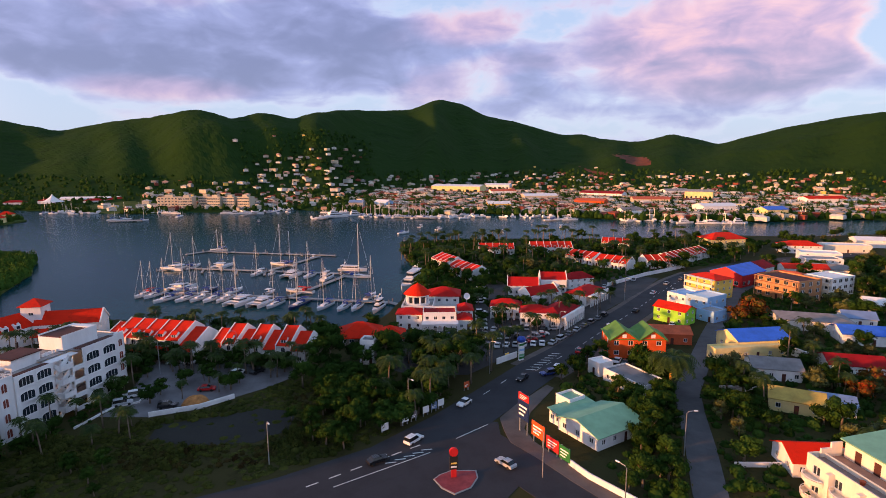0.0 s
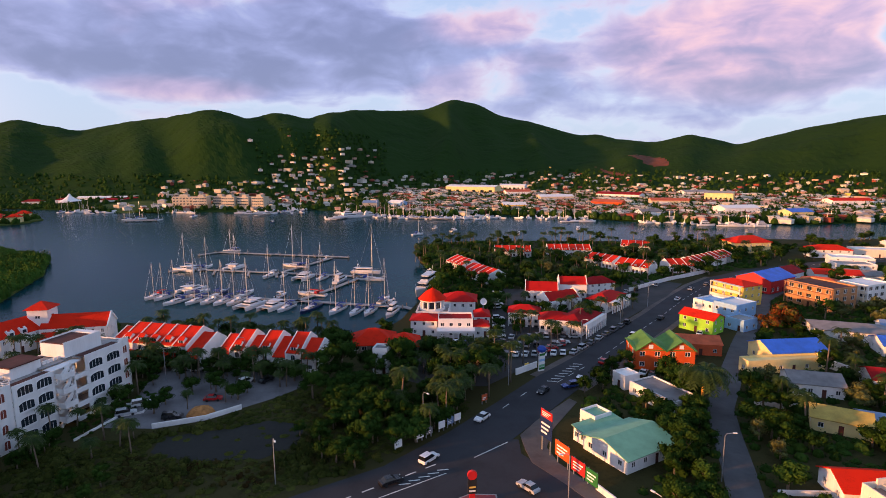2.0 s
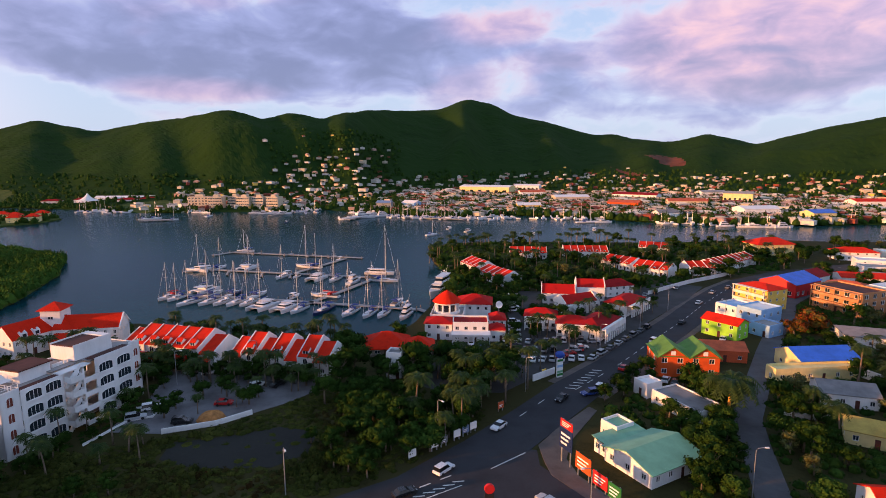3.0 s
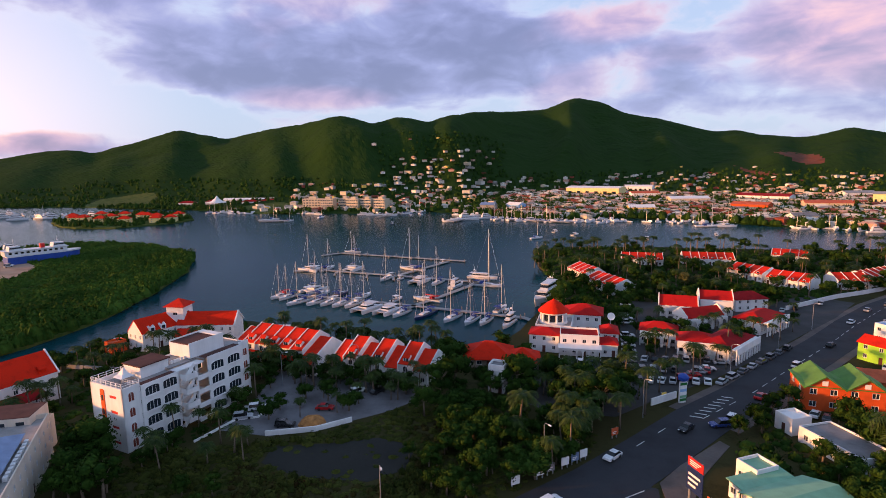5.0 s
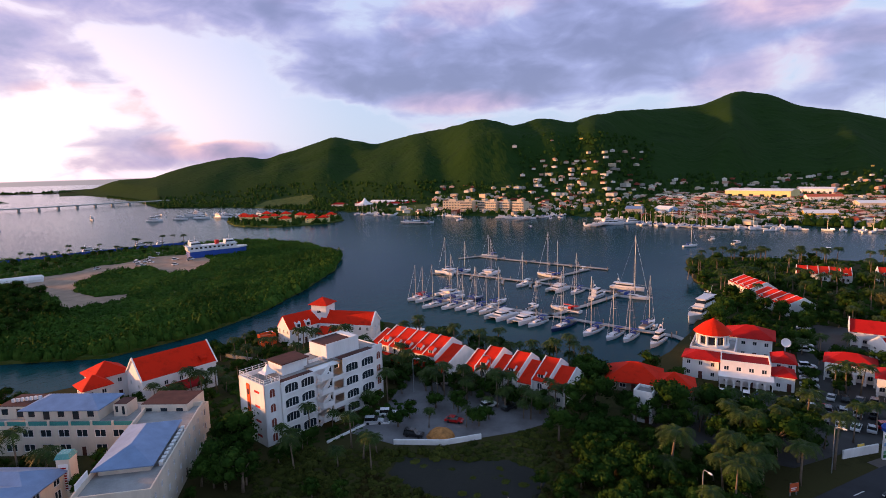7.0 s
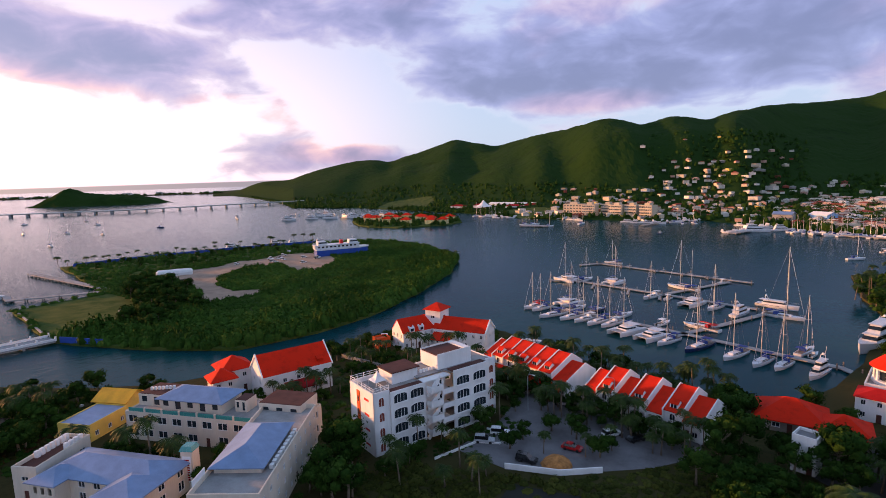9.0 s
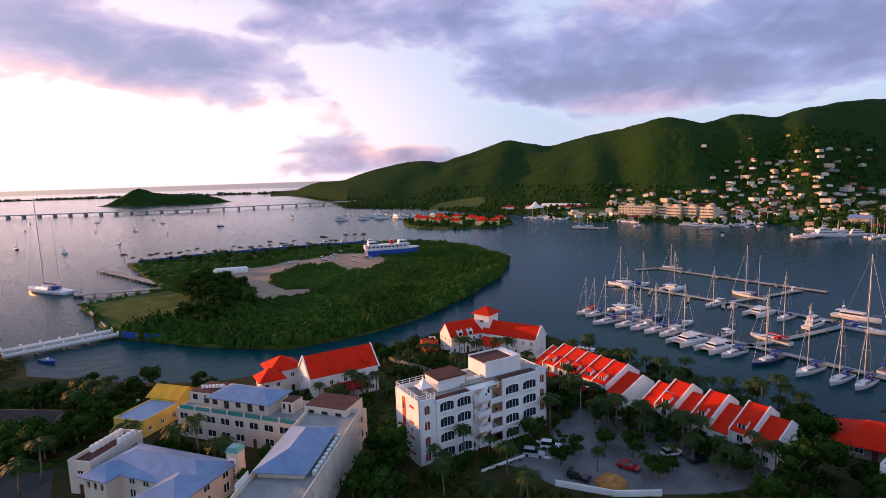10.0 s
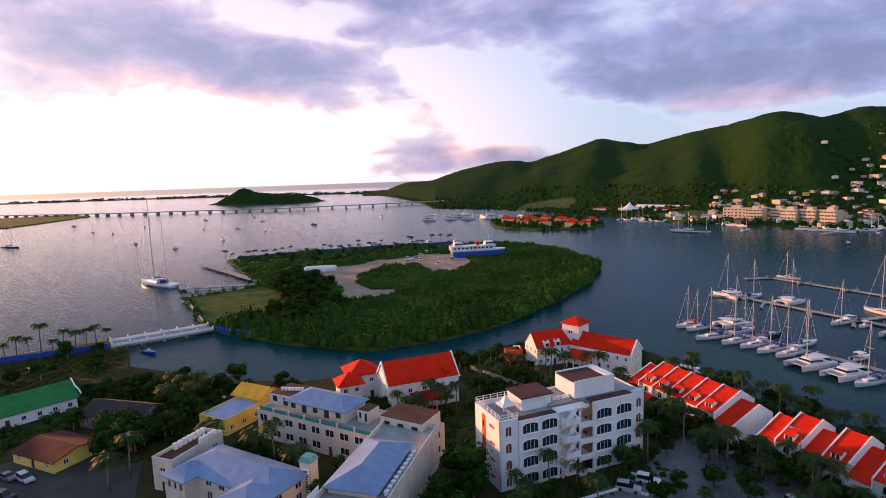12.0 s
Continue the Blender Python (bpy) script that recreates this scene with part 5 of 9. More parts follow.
    house("green_roofed_house", 24.6, 124.9, 33, 5, 4.5, 3.6, "flat", 0, WHITE, GREENROOF, "flat annex with a pale green roof and white parapet", "house", 1, (2, 2, 2, 2))
    house("grey_flat_house", 38.2, 146.6, -62, 14.0, 8, 3.2, "flat", 0, WHITE, GREYROOF, "low white house with a grey flat roof", "house", 1, (4, 2, 4, 2), parapet=0.3)
    house("shed", 35.5, 152.5, -62, 4.5, 5, 3.4, "flat", 0, WHITE, TRIM, "small white flat-roofed shed", "shed", 1, (1, 1, 1, 1))
    stepped_house()
    house("cottage", 100.5, 150.0, -14, 14, 9, 3.4, "gable", 1.8, WHITE, DARKRED, "white cottage with a dark red roof behind a wall", "cottage", 1, (4, 2, 4, 2))
    house("cottage", 122.0, 176.0, -14, 14, 10, 3.6, "gable", 1.8, WHITE, BRIGHTBLUE, "white cottage with a bright blue roof", "cottage", 1, (4, 2, 4, 2))
    house("shed", 166.0, 282.0, -14, 20, 12, 4.0, "gable", 1.6, WHITE, RED, "low white shed with a red roof", "shed", 1, (5, 2, 5, 2))
    for x, y, rz, w, d, h, roof, wl, rf, lb in ((196, 318, -20, 20, 12, 5.5, "flat", WHITE, TRIM, "white flat-roofed block behind the gardens"), (232, 352, -12, 26, 12, 4.5, "flat", CREAM, TRIM, "long cream flat-roofed waterside building"),
                                                (266, 372, -16, 34, 13, 5.0, "gable", WHITE, TRIM, "long white waterside shed"), (214, 268, -60, 16, 11, 8.0, "flat", WHITE, DARKRED, "white apartment house with red trimmed balconies"),
                                                (238, 300, -30, 14, 10, 4.5, "hip", WHITE, ORANGEROOF, "white house with an orange roof"), (180, 282, -30, 15, 10, 4.0, "gable", WHITE, GREYROOF, "white house with a grey sheet roof"), (286, 330, -30, 18, 12, 5.0, "hip", PALEYELLOW, RED, "pale house with a red roof"),
                                                (156, 214, -30, 14, 9, 3.6, "gable", WHITE, TRIM, "small white house with a pale roof"), (176, 226, -40, 12, 9, 4.0, "hip", WHITE, DARKRED, "white house with a dark red roof"), (136, 196, -20, 10, 8, 3.2, "gable", WHITE, BLUEROOF, "small house with a pale blue roof")):
        house("waterside_house", x, y, rz, w, d, h, roof, 1.8, wl, rf, lb, "house", 2 if h > 5 else 1, (3, 1, 0, 1))
    house("shed", 188.0, 300.0, -10, 18, 12, 5.0, "flat", 0, WHITE, CONCRETE, "white flat-roofed waterside building", "building", 2, (5, 2, 5, 2))
    house("shed", 205.0, 350.0, -10, 22, 12, 5.0, "hip", 2.4, WHITE, RED, "white waterside building with a red roof", "building", 2, (5, 2, 5, 2))
lane_houses()

# ---- hotel with blue-grey roofs ----
def hotel():
    # wing along the road, with a high outer wall and a hipped roof behind it
    w = house("hotel_wing", -90.3, 80.4, 129.3, 35, 12, 8.2, "flat", 0, BEIGE, CONCRETE, "beige hotel wing with a blue-grey roof behind a parapet", "hotel", 3, (10, 2, 0, 3), (1.0, 1.1), parapet=0.9)
    part("upper_wall", Geo().wall(8.0, 24.5, 8.0, 9.4, 2.6, 2.85, [(9 + 2.2 * k, 10.4 + 2.2 * k, 8.2, 9.3) for k in range(7)]).box(8.0, 24.5, 10.8, 11.0, 8.0, 9.4).box(8.0, 8.25, 2.85, 10.8, 8.0, 9.4).box(24.25, 24.5, 2.85, 10.8, 8.0, 9.4), BEIGE, w)
    part("upper_roof", hip_roof(Geo(), 16.5, 8.4, 9.45, 2.1, 0.8, x0=8.0, y0=2.6), BLUEROOF, w)
    part("garage_door", Geo().box(2.0, 6.5, 11.85, 11.998, 8.3, 10.2), TRIM, w)
    for k in range(10):
        part("roof_unit", Geo().box(9.2 + k * 1.5, 10.1 + k * 1.5, 0.9, 1.6, 8.16, 8.9), TRIM, w)
    # back block: two lower storeys, a terrace with glass balustrade, an upper storey set back
    b = house("hotel_block", -150, 81, 26.5, 44, 12, 6.6, "flat", 0, BEIGE, CONCRETE, "beige hotel block with a terrace and green glass balustrade", "hotel", 2, (11, 2, 0, 3), (2.5, 1.7), parapet=0.25)
    def upper(x0, x1, y0, y1, top, roof):
        n = max(2, int((x1 - x0) / 3))
        holes = [(x0 + (x1 - x0) * (k + 0.25) / n, x0 + (x1 - x0) * (k + 0.7) / n, 6.9 if k % 2 else 7.5, 8.9) for k in range(n)]
        g = Geo().wall(x0, x1, 6.5, top, y0, y0 + 0.25, holes).box(x0, x1, y1 - 0.25, y1, 6.5, top).box(x0, x0 + 0.25, y0 + 0.25, y1 - 0.25, 6.5, top).box(x1 - 0.25, x1, y0 + 0.25, y1 - 0.25, 6.5, top)
        part("upper_wall", g, BEIGE, b)
        for q in holes:
            part("window", Geo().box(q[0], q[1], y0 + 0.1, y0 + 0.16, q[2], q[3]), GLASS, b)
        if roof == "hip":
            part("upper_roof", hip_roof(Geo(), x1 - x0, y1 - y0, top + 0.05, 1.9, 0.8, x0=x0, y0=y0), BLUEROOF, b)
        else:
            part("upper_roof", Geo().box(x0 + 0.1, x1 - 0.1, y0 + 0.1, y1 - 0.1, top, top + 0.12), BROWN, b, "brown tarred flat roof")
    upper(7.4, 24.0, 2.8, 10.5, 9.3, "hip")
    upper(0.3, 7.1, 4.0, 11.0, 9.4, "flat")
    upper(33.0, 43.4, 3.8, 11.4, 9.7, "flat")
    upper(26.0, 29.0, 5.0, 9.0, 9.3, "flat")
    for k in range(9):
        part("balustrade_panel", Geo().box(1 + k * 4.7, 5.1 + k * 4.7, 0.05, 0.12, 6.86, 7.75), TEAL, b, "green glass balustrade panel")
        part("balustrade_pier", Geo().box(5.2 + k * 4.7, 5.6 + k * 4.7, -0.05, 0.3, 6.85, 7.9), BEIGE, b)
    for k in range(7):
        part("air_conditioner", Geo().box(2 + 0.8 * k, 2.55 + 0.8 * k, 6.0 + 0.3 * k, 6.5 + 0.3 * k, 9.52, 10.3), TRIM, b)
    # left wing: brown-roofed block, and a blue hipped roof round a small court
    c = house("hotel_block", -139.6, 57.5, 34, 5.2, 13.5, 6.2, "flat", 0, BEIGE, BROWN, "narrow beige hotel block with air conditioners on a brown roof", "hotel", 2, (1, 3, 0, 3), (1.5, 0.9), parapet=0.7)
    for k in range(7):
        part("air_conditioner", Geo().box(0.6, 1.3, 4.5 + 1.2 * k, 5.3 + 1.2 * k, 6.16, 7.5), TRIM, c)
        if k > 2:
            part("air_conditioner", Geo().box(3.8, 4.5, 4.5 + 1.2 * k, 5.3 + 1.2 * k, 6.16, 7.5), TRIM, c)
    d = house("hotel_wing", -134.6, 61.4, 26, 24.5, 9.5, 5.6, "hip", 2.3, BEIGE, BLUEROOF, "beige hotel wing with a blue-grey hipped roof round a court", "hotel", 2, (7, 2, 0, 2), (1.6, 1.9), over=0.7)
    FOOT.append((-119, 66, math.cos(radians(26)), math.sin(radians(26)), 8, 6))
    part("projecting_wall", Geo().wall(16.5, 24.5, 0, 5.5, -5.0, -4.75, [(17.6 + 1.7 * k, 18.4 + 1.7 * k, 3.4, 4.7) for k in range(4)]).box(24.25, 24.5, -4.75, 0, 0, 5.5).box(16.5, 16.75, -4.75, 0, 0, 5.5), BEIGE, d)
    part("projecting_roof", hip_roof(Geo(), 8.0, 9.0, 5.65, 2.0, 0.7, x0=16.5, y0=-5.0), BLUEROOF, d)
    part("projecting_wall", Geo().wall(0, 6.0, 0, 5.5, -3.0, -2.75, [(1.0 + 1.7 * k, 1.8 + 1.7 * k, 3.4, 4.7) for k in range(3)]).box(5.75, 6.0, -2.75, 0, 0, 5.5).box(0, 0.25, -2.75, 0, 0, 5.5), BEIGE, d)
    part("projecting_roof", hip_roof(Geo(), 6.0, 7.0, 5.62, 1.6, 0.6, x0=0.0, y0=-3.0), BLUEROOF, d)
    t = thing("sign_tower", -117.6, 79.6, 1.0, 34, "slim beige sign tower with a teal cap", "sign")
    part("shaft", Geo().box(0, 2.4, 0, 2.4, 0, 7.8), BEIGE, t)
    part("cap", Geo().add([(-0.2, -0.2, 7.81), (2.6, -0.2, 7.81), (2.6, 2.6, 7.81), (-0.2, 2.6, 7.81), (0.2, 0.2, 8.7), (2.2, 0.2, 8.7), (2.2, 2.2, 8.7), (0.2, 2.2, 8.7)], [(0, 1, 5, 4), (1, 2, 6, 5), (2, 3, 7, 6), (3, 0, 4, 7), (4, 5, 6, 7), (3, 2, 1, 0)]), TEAL, t)
    part("sign_panel", Geo().box(0.35, 2.05, -0.08, -0.003, 1.5, 6.8), TRIM, t)
    for k in range(9):
        part("bar", Geo().box(0.7, 1.7, -0.11, -0.083, 1.9 + k * 0.5, 2.2 + k * 0.5), DARKRED, t)
hotel()

# ---- lagoon bar side ----
def west_houses():
    b = house("bar", -191.0, 16.0, 105, 31, 12, 3.6, "gable", 3.2, WHITE, DEEPGREEN, "white waterside bar with a deep green gabled roof", "bar", 1, (9, 3, 8, 3), over=0.6)
    curl = [(0.6 * math.sin(a * 0.5), 6.0 + 4.6 * math.cos(a * 0.35 + 0.3) - 4.4, 7.1 - 0.42 * a + 0.25 * math.sin(a * 1.6)) for a in range(7)]
    part("bargeboard", Geo().tube([(31.6, y, z) for x, y, z in curl], 0.22, 6), TRIM, b, "white curled bargeboard")
    house("shack", -184.0, 46.0, 40, 18, 10, 3.4, "gable", 2.2, WOODPLANK, DARKROOF, "dark brown roofed waterside shack", "shack", 1, (4, 2, 4, 2))
    house("shack", -171.5, 33.4, 32, 14, 11, 2.6, "gable", 1.3, YELLOW, mat("rusty_roof", (0.085, 0.010, 0.005), 0.8, var=0.45), "open shack with a rust red roof and orange sides", "shack", 1, (3, 2, 3, 2))
    house("dive_shop", -162.6, 70.4, 29, 9.0, 11.5, 4.0, "flat", 0, YELLOW, BLUEROOF, "yellow dive shop with a blue-grey flat roof", "shop", 1, (4, 3, 4, 3), parapet=0.15)
    house("dive_shop", -169.5, 80.5, 29, 9, 7, 4.8, "gable", 1.8, YELLOW, mat("yellow_roof", (0.72, 0.36, 0.02), 0.6, var=0.15), "yellow kiosk with a bright yellow roof", "shop", 1, (2, 2, 2, 2), over=0.8)
west_houses()

# ---- docks ----
def dock(path, width, label="grey concrete floating dock on piles", name="dock"):
    ob = thing(name, 0, 0, 0, 0, label, "dock")
    part("deck", band(path, width, 0.45, 0.75), CONCRETE, ob)
    k = 0
    for (x0, y0), (x1, y1) in zip(path, path[1:]):
        L = math.hypot(x1 - x0, y1 - y0)
        ux, uy = (x1 - x0) / L, (y1 - y0) / L
        n = max(1, int(L / 11))
        for i in range(n + 1):
            s = 1 if k % 2 else -1
            k += 1
            px, py = x0 + ux * L * i / n - uy * s * (width / 2 + 0.2), y0 + uy * L * i / n + ux * s * (width / 2 + 0.2)
            part("mooring_post", Geo().lathe(px, py, [(0.2, -1.0), (0.2, 1.9), (0.08, 2.1)], 8), WOODPLANK, ob)
    return ob
dock([(-174, 352), (-160, 373)], 2.5)
dock([(-167, 364), (-76, 347)], 2.5)
dock([(-165, 300), (-151, 306), (-62, 291)], 2.5)
dock([(-107, 287), (-86, 344)], 2.5)
dock([(-77, 234), (-66, 262), (-54, 297)], 2.5)
dock([(-145, 249), (-114, 246), (-80, 240), (-28, 230), (-24, 226)], 2.5)
for x in (-140, -120, -104, -92):
    dock([(x, 303.5 - (x + 151) * 0.17), (x + 3, 303.5 - (x + 151) * 0.17 - 9)], 1.2, "narrow finger dock between berths", "finger_dock")
for x in (-150, -128, -112, -98):
    dock([(x, 360.5 - (x + 167) * 0.19), (x + 3, 369 - (x + 167) * 0.19)], 1.2, "narrow finger dock between berths", "finger_dock")
dock([(-300, 352), (-281, 358), (-276, 356)], 1.8, "low wooden jetty at the tip of the islet", "jetty")
dock([(-276, 342), (-268, 340)], 3.0, "floating raft off the islet", "raft")

def pier(path, width, top, label, step=7):
    ob = thing("pier", 0, 0, 0, 0, label, "pier")
    part("deck", band(path, width, top - 0.5, top), CONCRETE, ob)
    for (x0, y0), (x1, y1) in zip(path, path[1:]):
        L = math.hypot(x1 - x0, y1 - y0)
        ux, uy = (x1 - x0) / L, (y1 - y0) / L
        n = max(1, int(L / step))
        for i in range(n + 1):
            for s in (-1, 1):
                px, py = x0 + ux * L * i / n - uy * s * (width / 2 - 0.3), y0 + uy * L * i / n + ux * s * (width / 2 - 0.3)
                part("mooring_post", Geo().lathe(px, py, [(0.28, -1.0), (0.28, top + (0.5 if i % 2 else -0.5))], 8), WOODPLANK, ob)
pier([(-352, 142), (-372, 101), (-398, 104)], 4.5, 1.5, "long grey concrete pier on piles")
pier([(-350, 145), (-469, 132)], 4.5, 1.5, "long grey concrete pier on piles")

# ---- boats ----
def loft(stations, closed_ends=True):
    """Hull skin from cross sections, each a list of points from one rail round the keel to the other."""
    g = Geo()
    n = len(stations[0])
    vs = [p for s in stations for p in s]
    fs = []
    for i in range(len(stations) - 1):
        for j in range(n - 1):
            a = i * n + j
            fs.append((a, a + n, a + n + 1, a + 1))
    fs.append(tuple(range(n)))
    k = (len(stations) - 1) * n
    fs.append(tuple(range(k + n - 1, k - 1, -1)))
    # deck
    for i in range(len(stations) - 1):
        fs.append((i * n, i * n + n - 1, (i + 1) * n + n - 1, (i + 1) * n))
    return g.add(vs, fs)

def hull_geo(length, beam, free, y=0.0, stern=0.75, draft=0.3, sheer=0.35):
    st = []
    for i in range(11):
        t = i / 10
        x = -length / 2 + length * t
        b = beam / 2 * (stern + (1 - stern) * math.sin(min(1, t / 0.45) * math.pi / 2)) * (1 if t < 0.45 else math.cos((t - 0.45) / 0.55 * math.pi / 2) ** 0.75)
        b = max(b, 0.03)
        zt = free + sheer * t * t
        st.append([(x + 0.4 * t * t * f, y + b * s, z) for s, z, f in ((-1, zt, 1), (-0.97, zt * 0.5, 0.5), (-0.8, 0.02, 0), (-0.3, -draft, -0.5), (0.3, -draft, -0.5), (0.8, 0.02, 0), (0.97, zt * 0.5, 0.5), (1, zt, 1))])
    return loft(st)

def cabin_geo(x0, x1, w0, w1, z0, z1, y=0.0, rake=0.4):
    """A low house with raked ends and leaning sides."""
    a, b = w0 / 2, w1 / 2
    return Geo().add([(x0, y - a, z0), (x1, y - a * 0.75, z0), (x1, y + a * 0.75, z0), (x0, y + a, z0), (x0 + rake * 0.4, y - b, z1), (x1 - rake, y - b * 0.72, z1), (x1 - rake, y + b * 0.72, z1), (x0 + rake * 0.4, y + b, z1)],
                     [(4, 5, 6, 7), (0, 1, 5, 4), (1, 2, 6, 5), (2, 3, 7, 6), (3, 0, 4, 7)])

def rig(ob, length, mast_h, x=0.3, z=1.2, cover=CANVAS, mizzen=False, far=False):
    part("mast", Geo().tube([(x, 0, z), (x, 0, z + mast_h)], [0.03 + length * 0.009, 0.02 + length * 0.006], 8), SPAR, ob)
    if not far:
        part("spreader", Geo().tube([(x, -1.0, z + mast_h * 0.55), (x, 1.0, z + mast_h * 0.55)], 0.05, 6), SPAR, ob)
    part("boom", Geo().tube([(x, 0, z + 1.2), (x - length * 0.36, 0, z + 1.35)], 0.08, 6), SPAR, ob)
    part("furled_sail", Geo().tube([(x - 0.2, 0, z + 1.5), (x - length * 0.18, 0, z + 1.62), (x - length * 0.35, 0, z + 1.55)], [0.24, 0.2, 0.1], 8), cover, ob)
    part("forestay", Geo().tube([(x, 0, z + mast_h * 0.97), (length * 0.5, 0, z)], 0.035, 5), TRIM, ob)
    if not far:
        part("backstay", Geo().tube([(x, 0, z + mast_h * 0.99), (-length * 0.48, 0, z)], 0.03, 4), STEEL, ob)
    for s in (-1, 1) if not far else ():
        part("shroud", Geo().tube([(x, 0, z + mast_h * 0.95), (x, s * 1.0, z + mast_h * 0.55), (x - 0.2, s * 1.5, z)], 0.03, 4), STEEL, ob)
    if mizzen:
        part("mizzen_mast", Geo().tube([(-length * 0.3, 0, z), (-length * 0.3, 0, z + mast_h * 0.82)], [0.13, 0.09], 8), SPAR, ob)

def sailboat(x, y, rz, length, hull=None, cover=None, label="white sailing yacht with furled sails at its berth", mizzen=False, mast=1.25, far=None):
    ob = thing("sailboat", x, y, 0, rz, label, "sailboat", "boats in the marina")
    far = y > 400 or x < -420 if far is None else far
    hull, cover = hull or HULL, cover or CANVAS
    b = length * 0.29
    part("hull", hull_geo(length, b, 1.0), hull, ob)
    if not far:
        part("deck", Geo().slab([(-length * 0.46, -b * 0.36, 1.12), (length * 0.22, -b * 0.36, 1.2), (length * 0.22, b * 0.36, 1.2), (-length * 0.46, b * 0.36, 1.12)], 0.06), WOODPLANK, ob)
    part("coachroof", cabin_geo(-length * 0.12, length * 0.22, b * 0.62, b * 0.48, 1.1, 1.65), HULL, ob)
    if not far:
        part("cabin_window", cabin_geo(-length * 0.10, length * 0.16, b * 0.64, b * 0.56, 1.28, 1.48, rake=0.2), CARGLASS, ob)
    part("sprayhood", cabin_geo(-length * 0.22, -length * 0.10, b * 0.6, b * 0.5, 1.2, 2.2, rake=0.3), cover, ob)
    if not far:
        part("bimini", Geo().slab([(-length * 0.42, -b * 0.36, 2.6), (-length * 0.25, -b * 0.36, 2.7), (-length * 0.25, b * 0.36, 2.7), (-length * 0.42, b * 0.36, 2.6)], 0.08), cover, ob)
    if not far:
        part("pulpit", Geo().tube([(length * 0.36, -b * 0.25, 1.3), (length * 0.38, -b * 0.2, 1.9), (length * 0.5, 0, 2.0), (length * 0.38, b * 0.2, 1.9), (length * 0.36, b * 0.25, 1.3)], 0.03, 5), STEEL, ob)
    rig(ob, length, length * mast, length * 0.08, 1.2, cover, mizzen, far)
    return ob

def catamaran(x, y, rz, length, label="white sailing catamaran moored stern to the dock", cover=None, mast=True):
    ob = thing("catamaran", x, y, 0, rz, label, "catamaran", "boats in the marina")
    b = length * 0.55
    for s in (-1, 1):
        part("hull", hull_geo(length, length * 0.13, 1.35, y=s * (b / 2 - length * 0.065), stern=0.8), HULL, ob)
    part("bridge_deck", Geo().slab([(-length * 0.38, -b * 0.42, 1.45), (length * 0.18, -b * 0.42, 1.5), (length * 0.18, b * 0.42, 1.5), (-length * 0.38, b * 0.42, 1.45)], 0.6), HULL, ob)
    part("saloon", cabin_geo(-length * 0.16, length * 0.20, b * 0.72, b * 0.58, 1.5, 2.7, rake=1.2), HULL, ob)
    part("saloon_window", cabin_geo(-length * 0.14, length * 0.175, b * 0.735, b * 0.66, 1.9, 2.35, rake=0.5), CARGLASS, ob)
    part("hardtop", Geo().slab([(-length * 0.36, -b * 0.34, 2.85), (-length * 0.05, -b * 0.34, 2.95), (-length * 0.05, b * 0.34, 2.95), (-length * 0.36, b * 0.34, 2.85)], 0.12), HULL, ob)
    part("trampoline", Geo().slab([(length * 0.18, -b * 0.36, 1.3), (length * 0.42, -b * 0.36, 1.3), (length * 0.42, b * 0.36, 1.3), (length * 0.18, b * 0.36, 1.3)], 0.05), STEEL, ob, "dark netting between the bows")
    part("crossbeam", Geo().tube([(length * 0.42, -b * 0.42, 1.4), (length * 0.42, b * 0.42, 1.4)], 0.1, 6), SPAR, ob)
    if mast:
        rig(ob, length, length * 1.3, length * 0.1, 2.7, cover or CANVAS)
    return ob

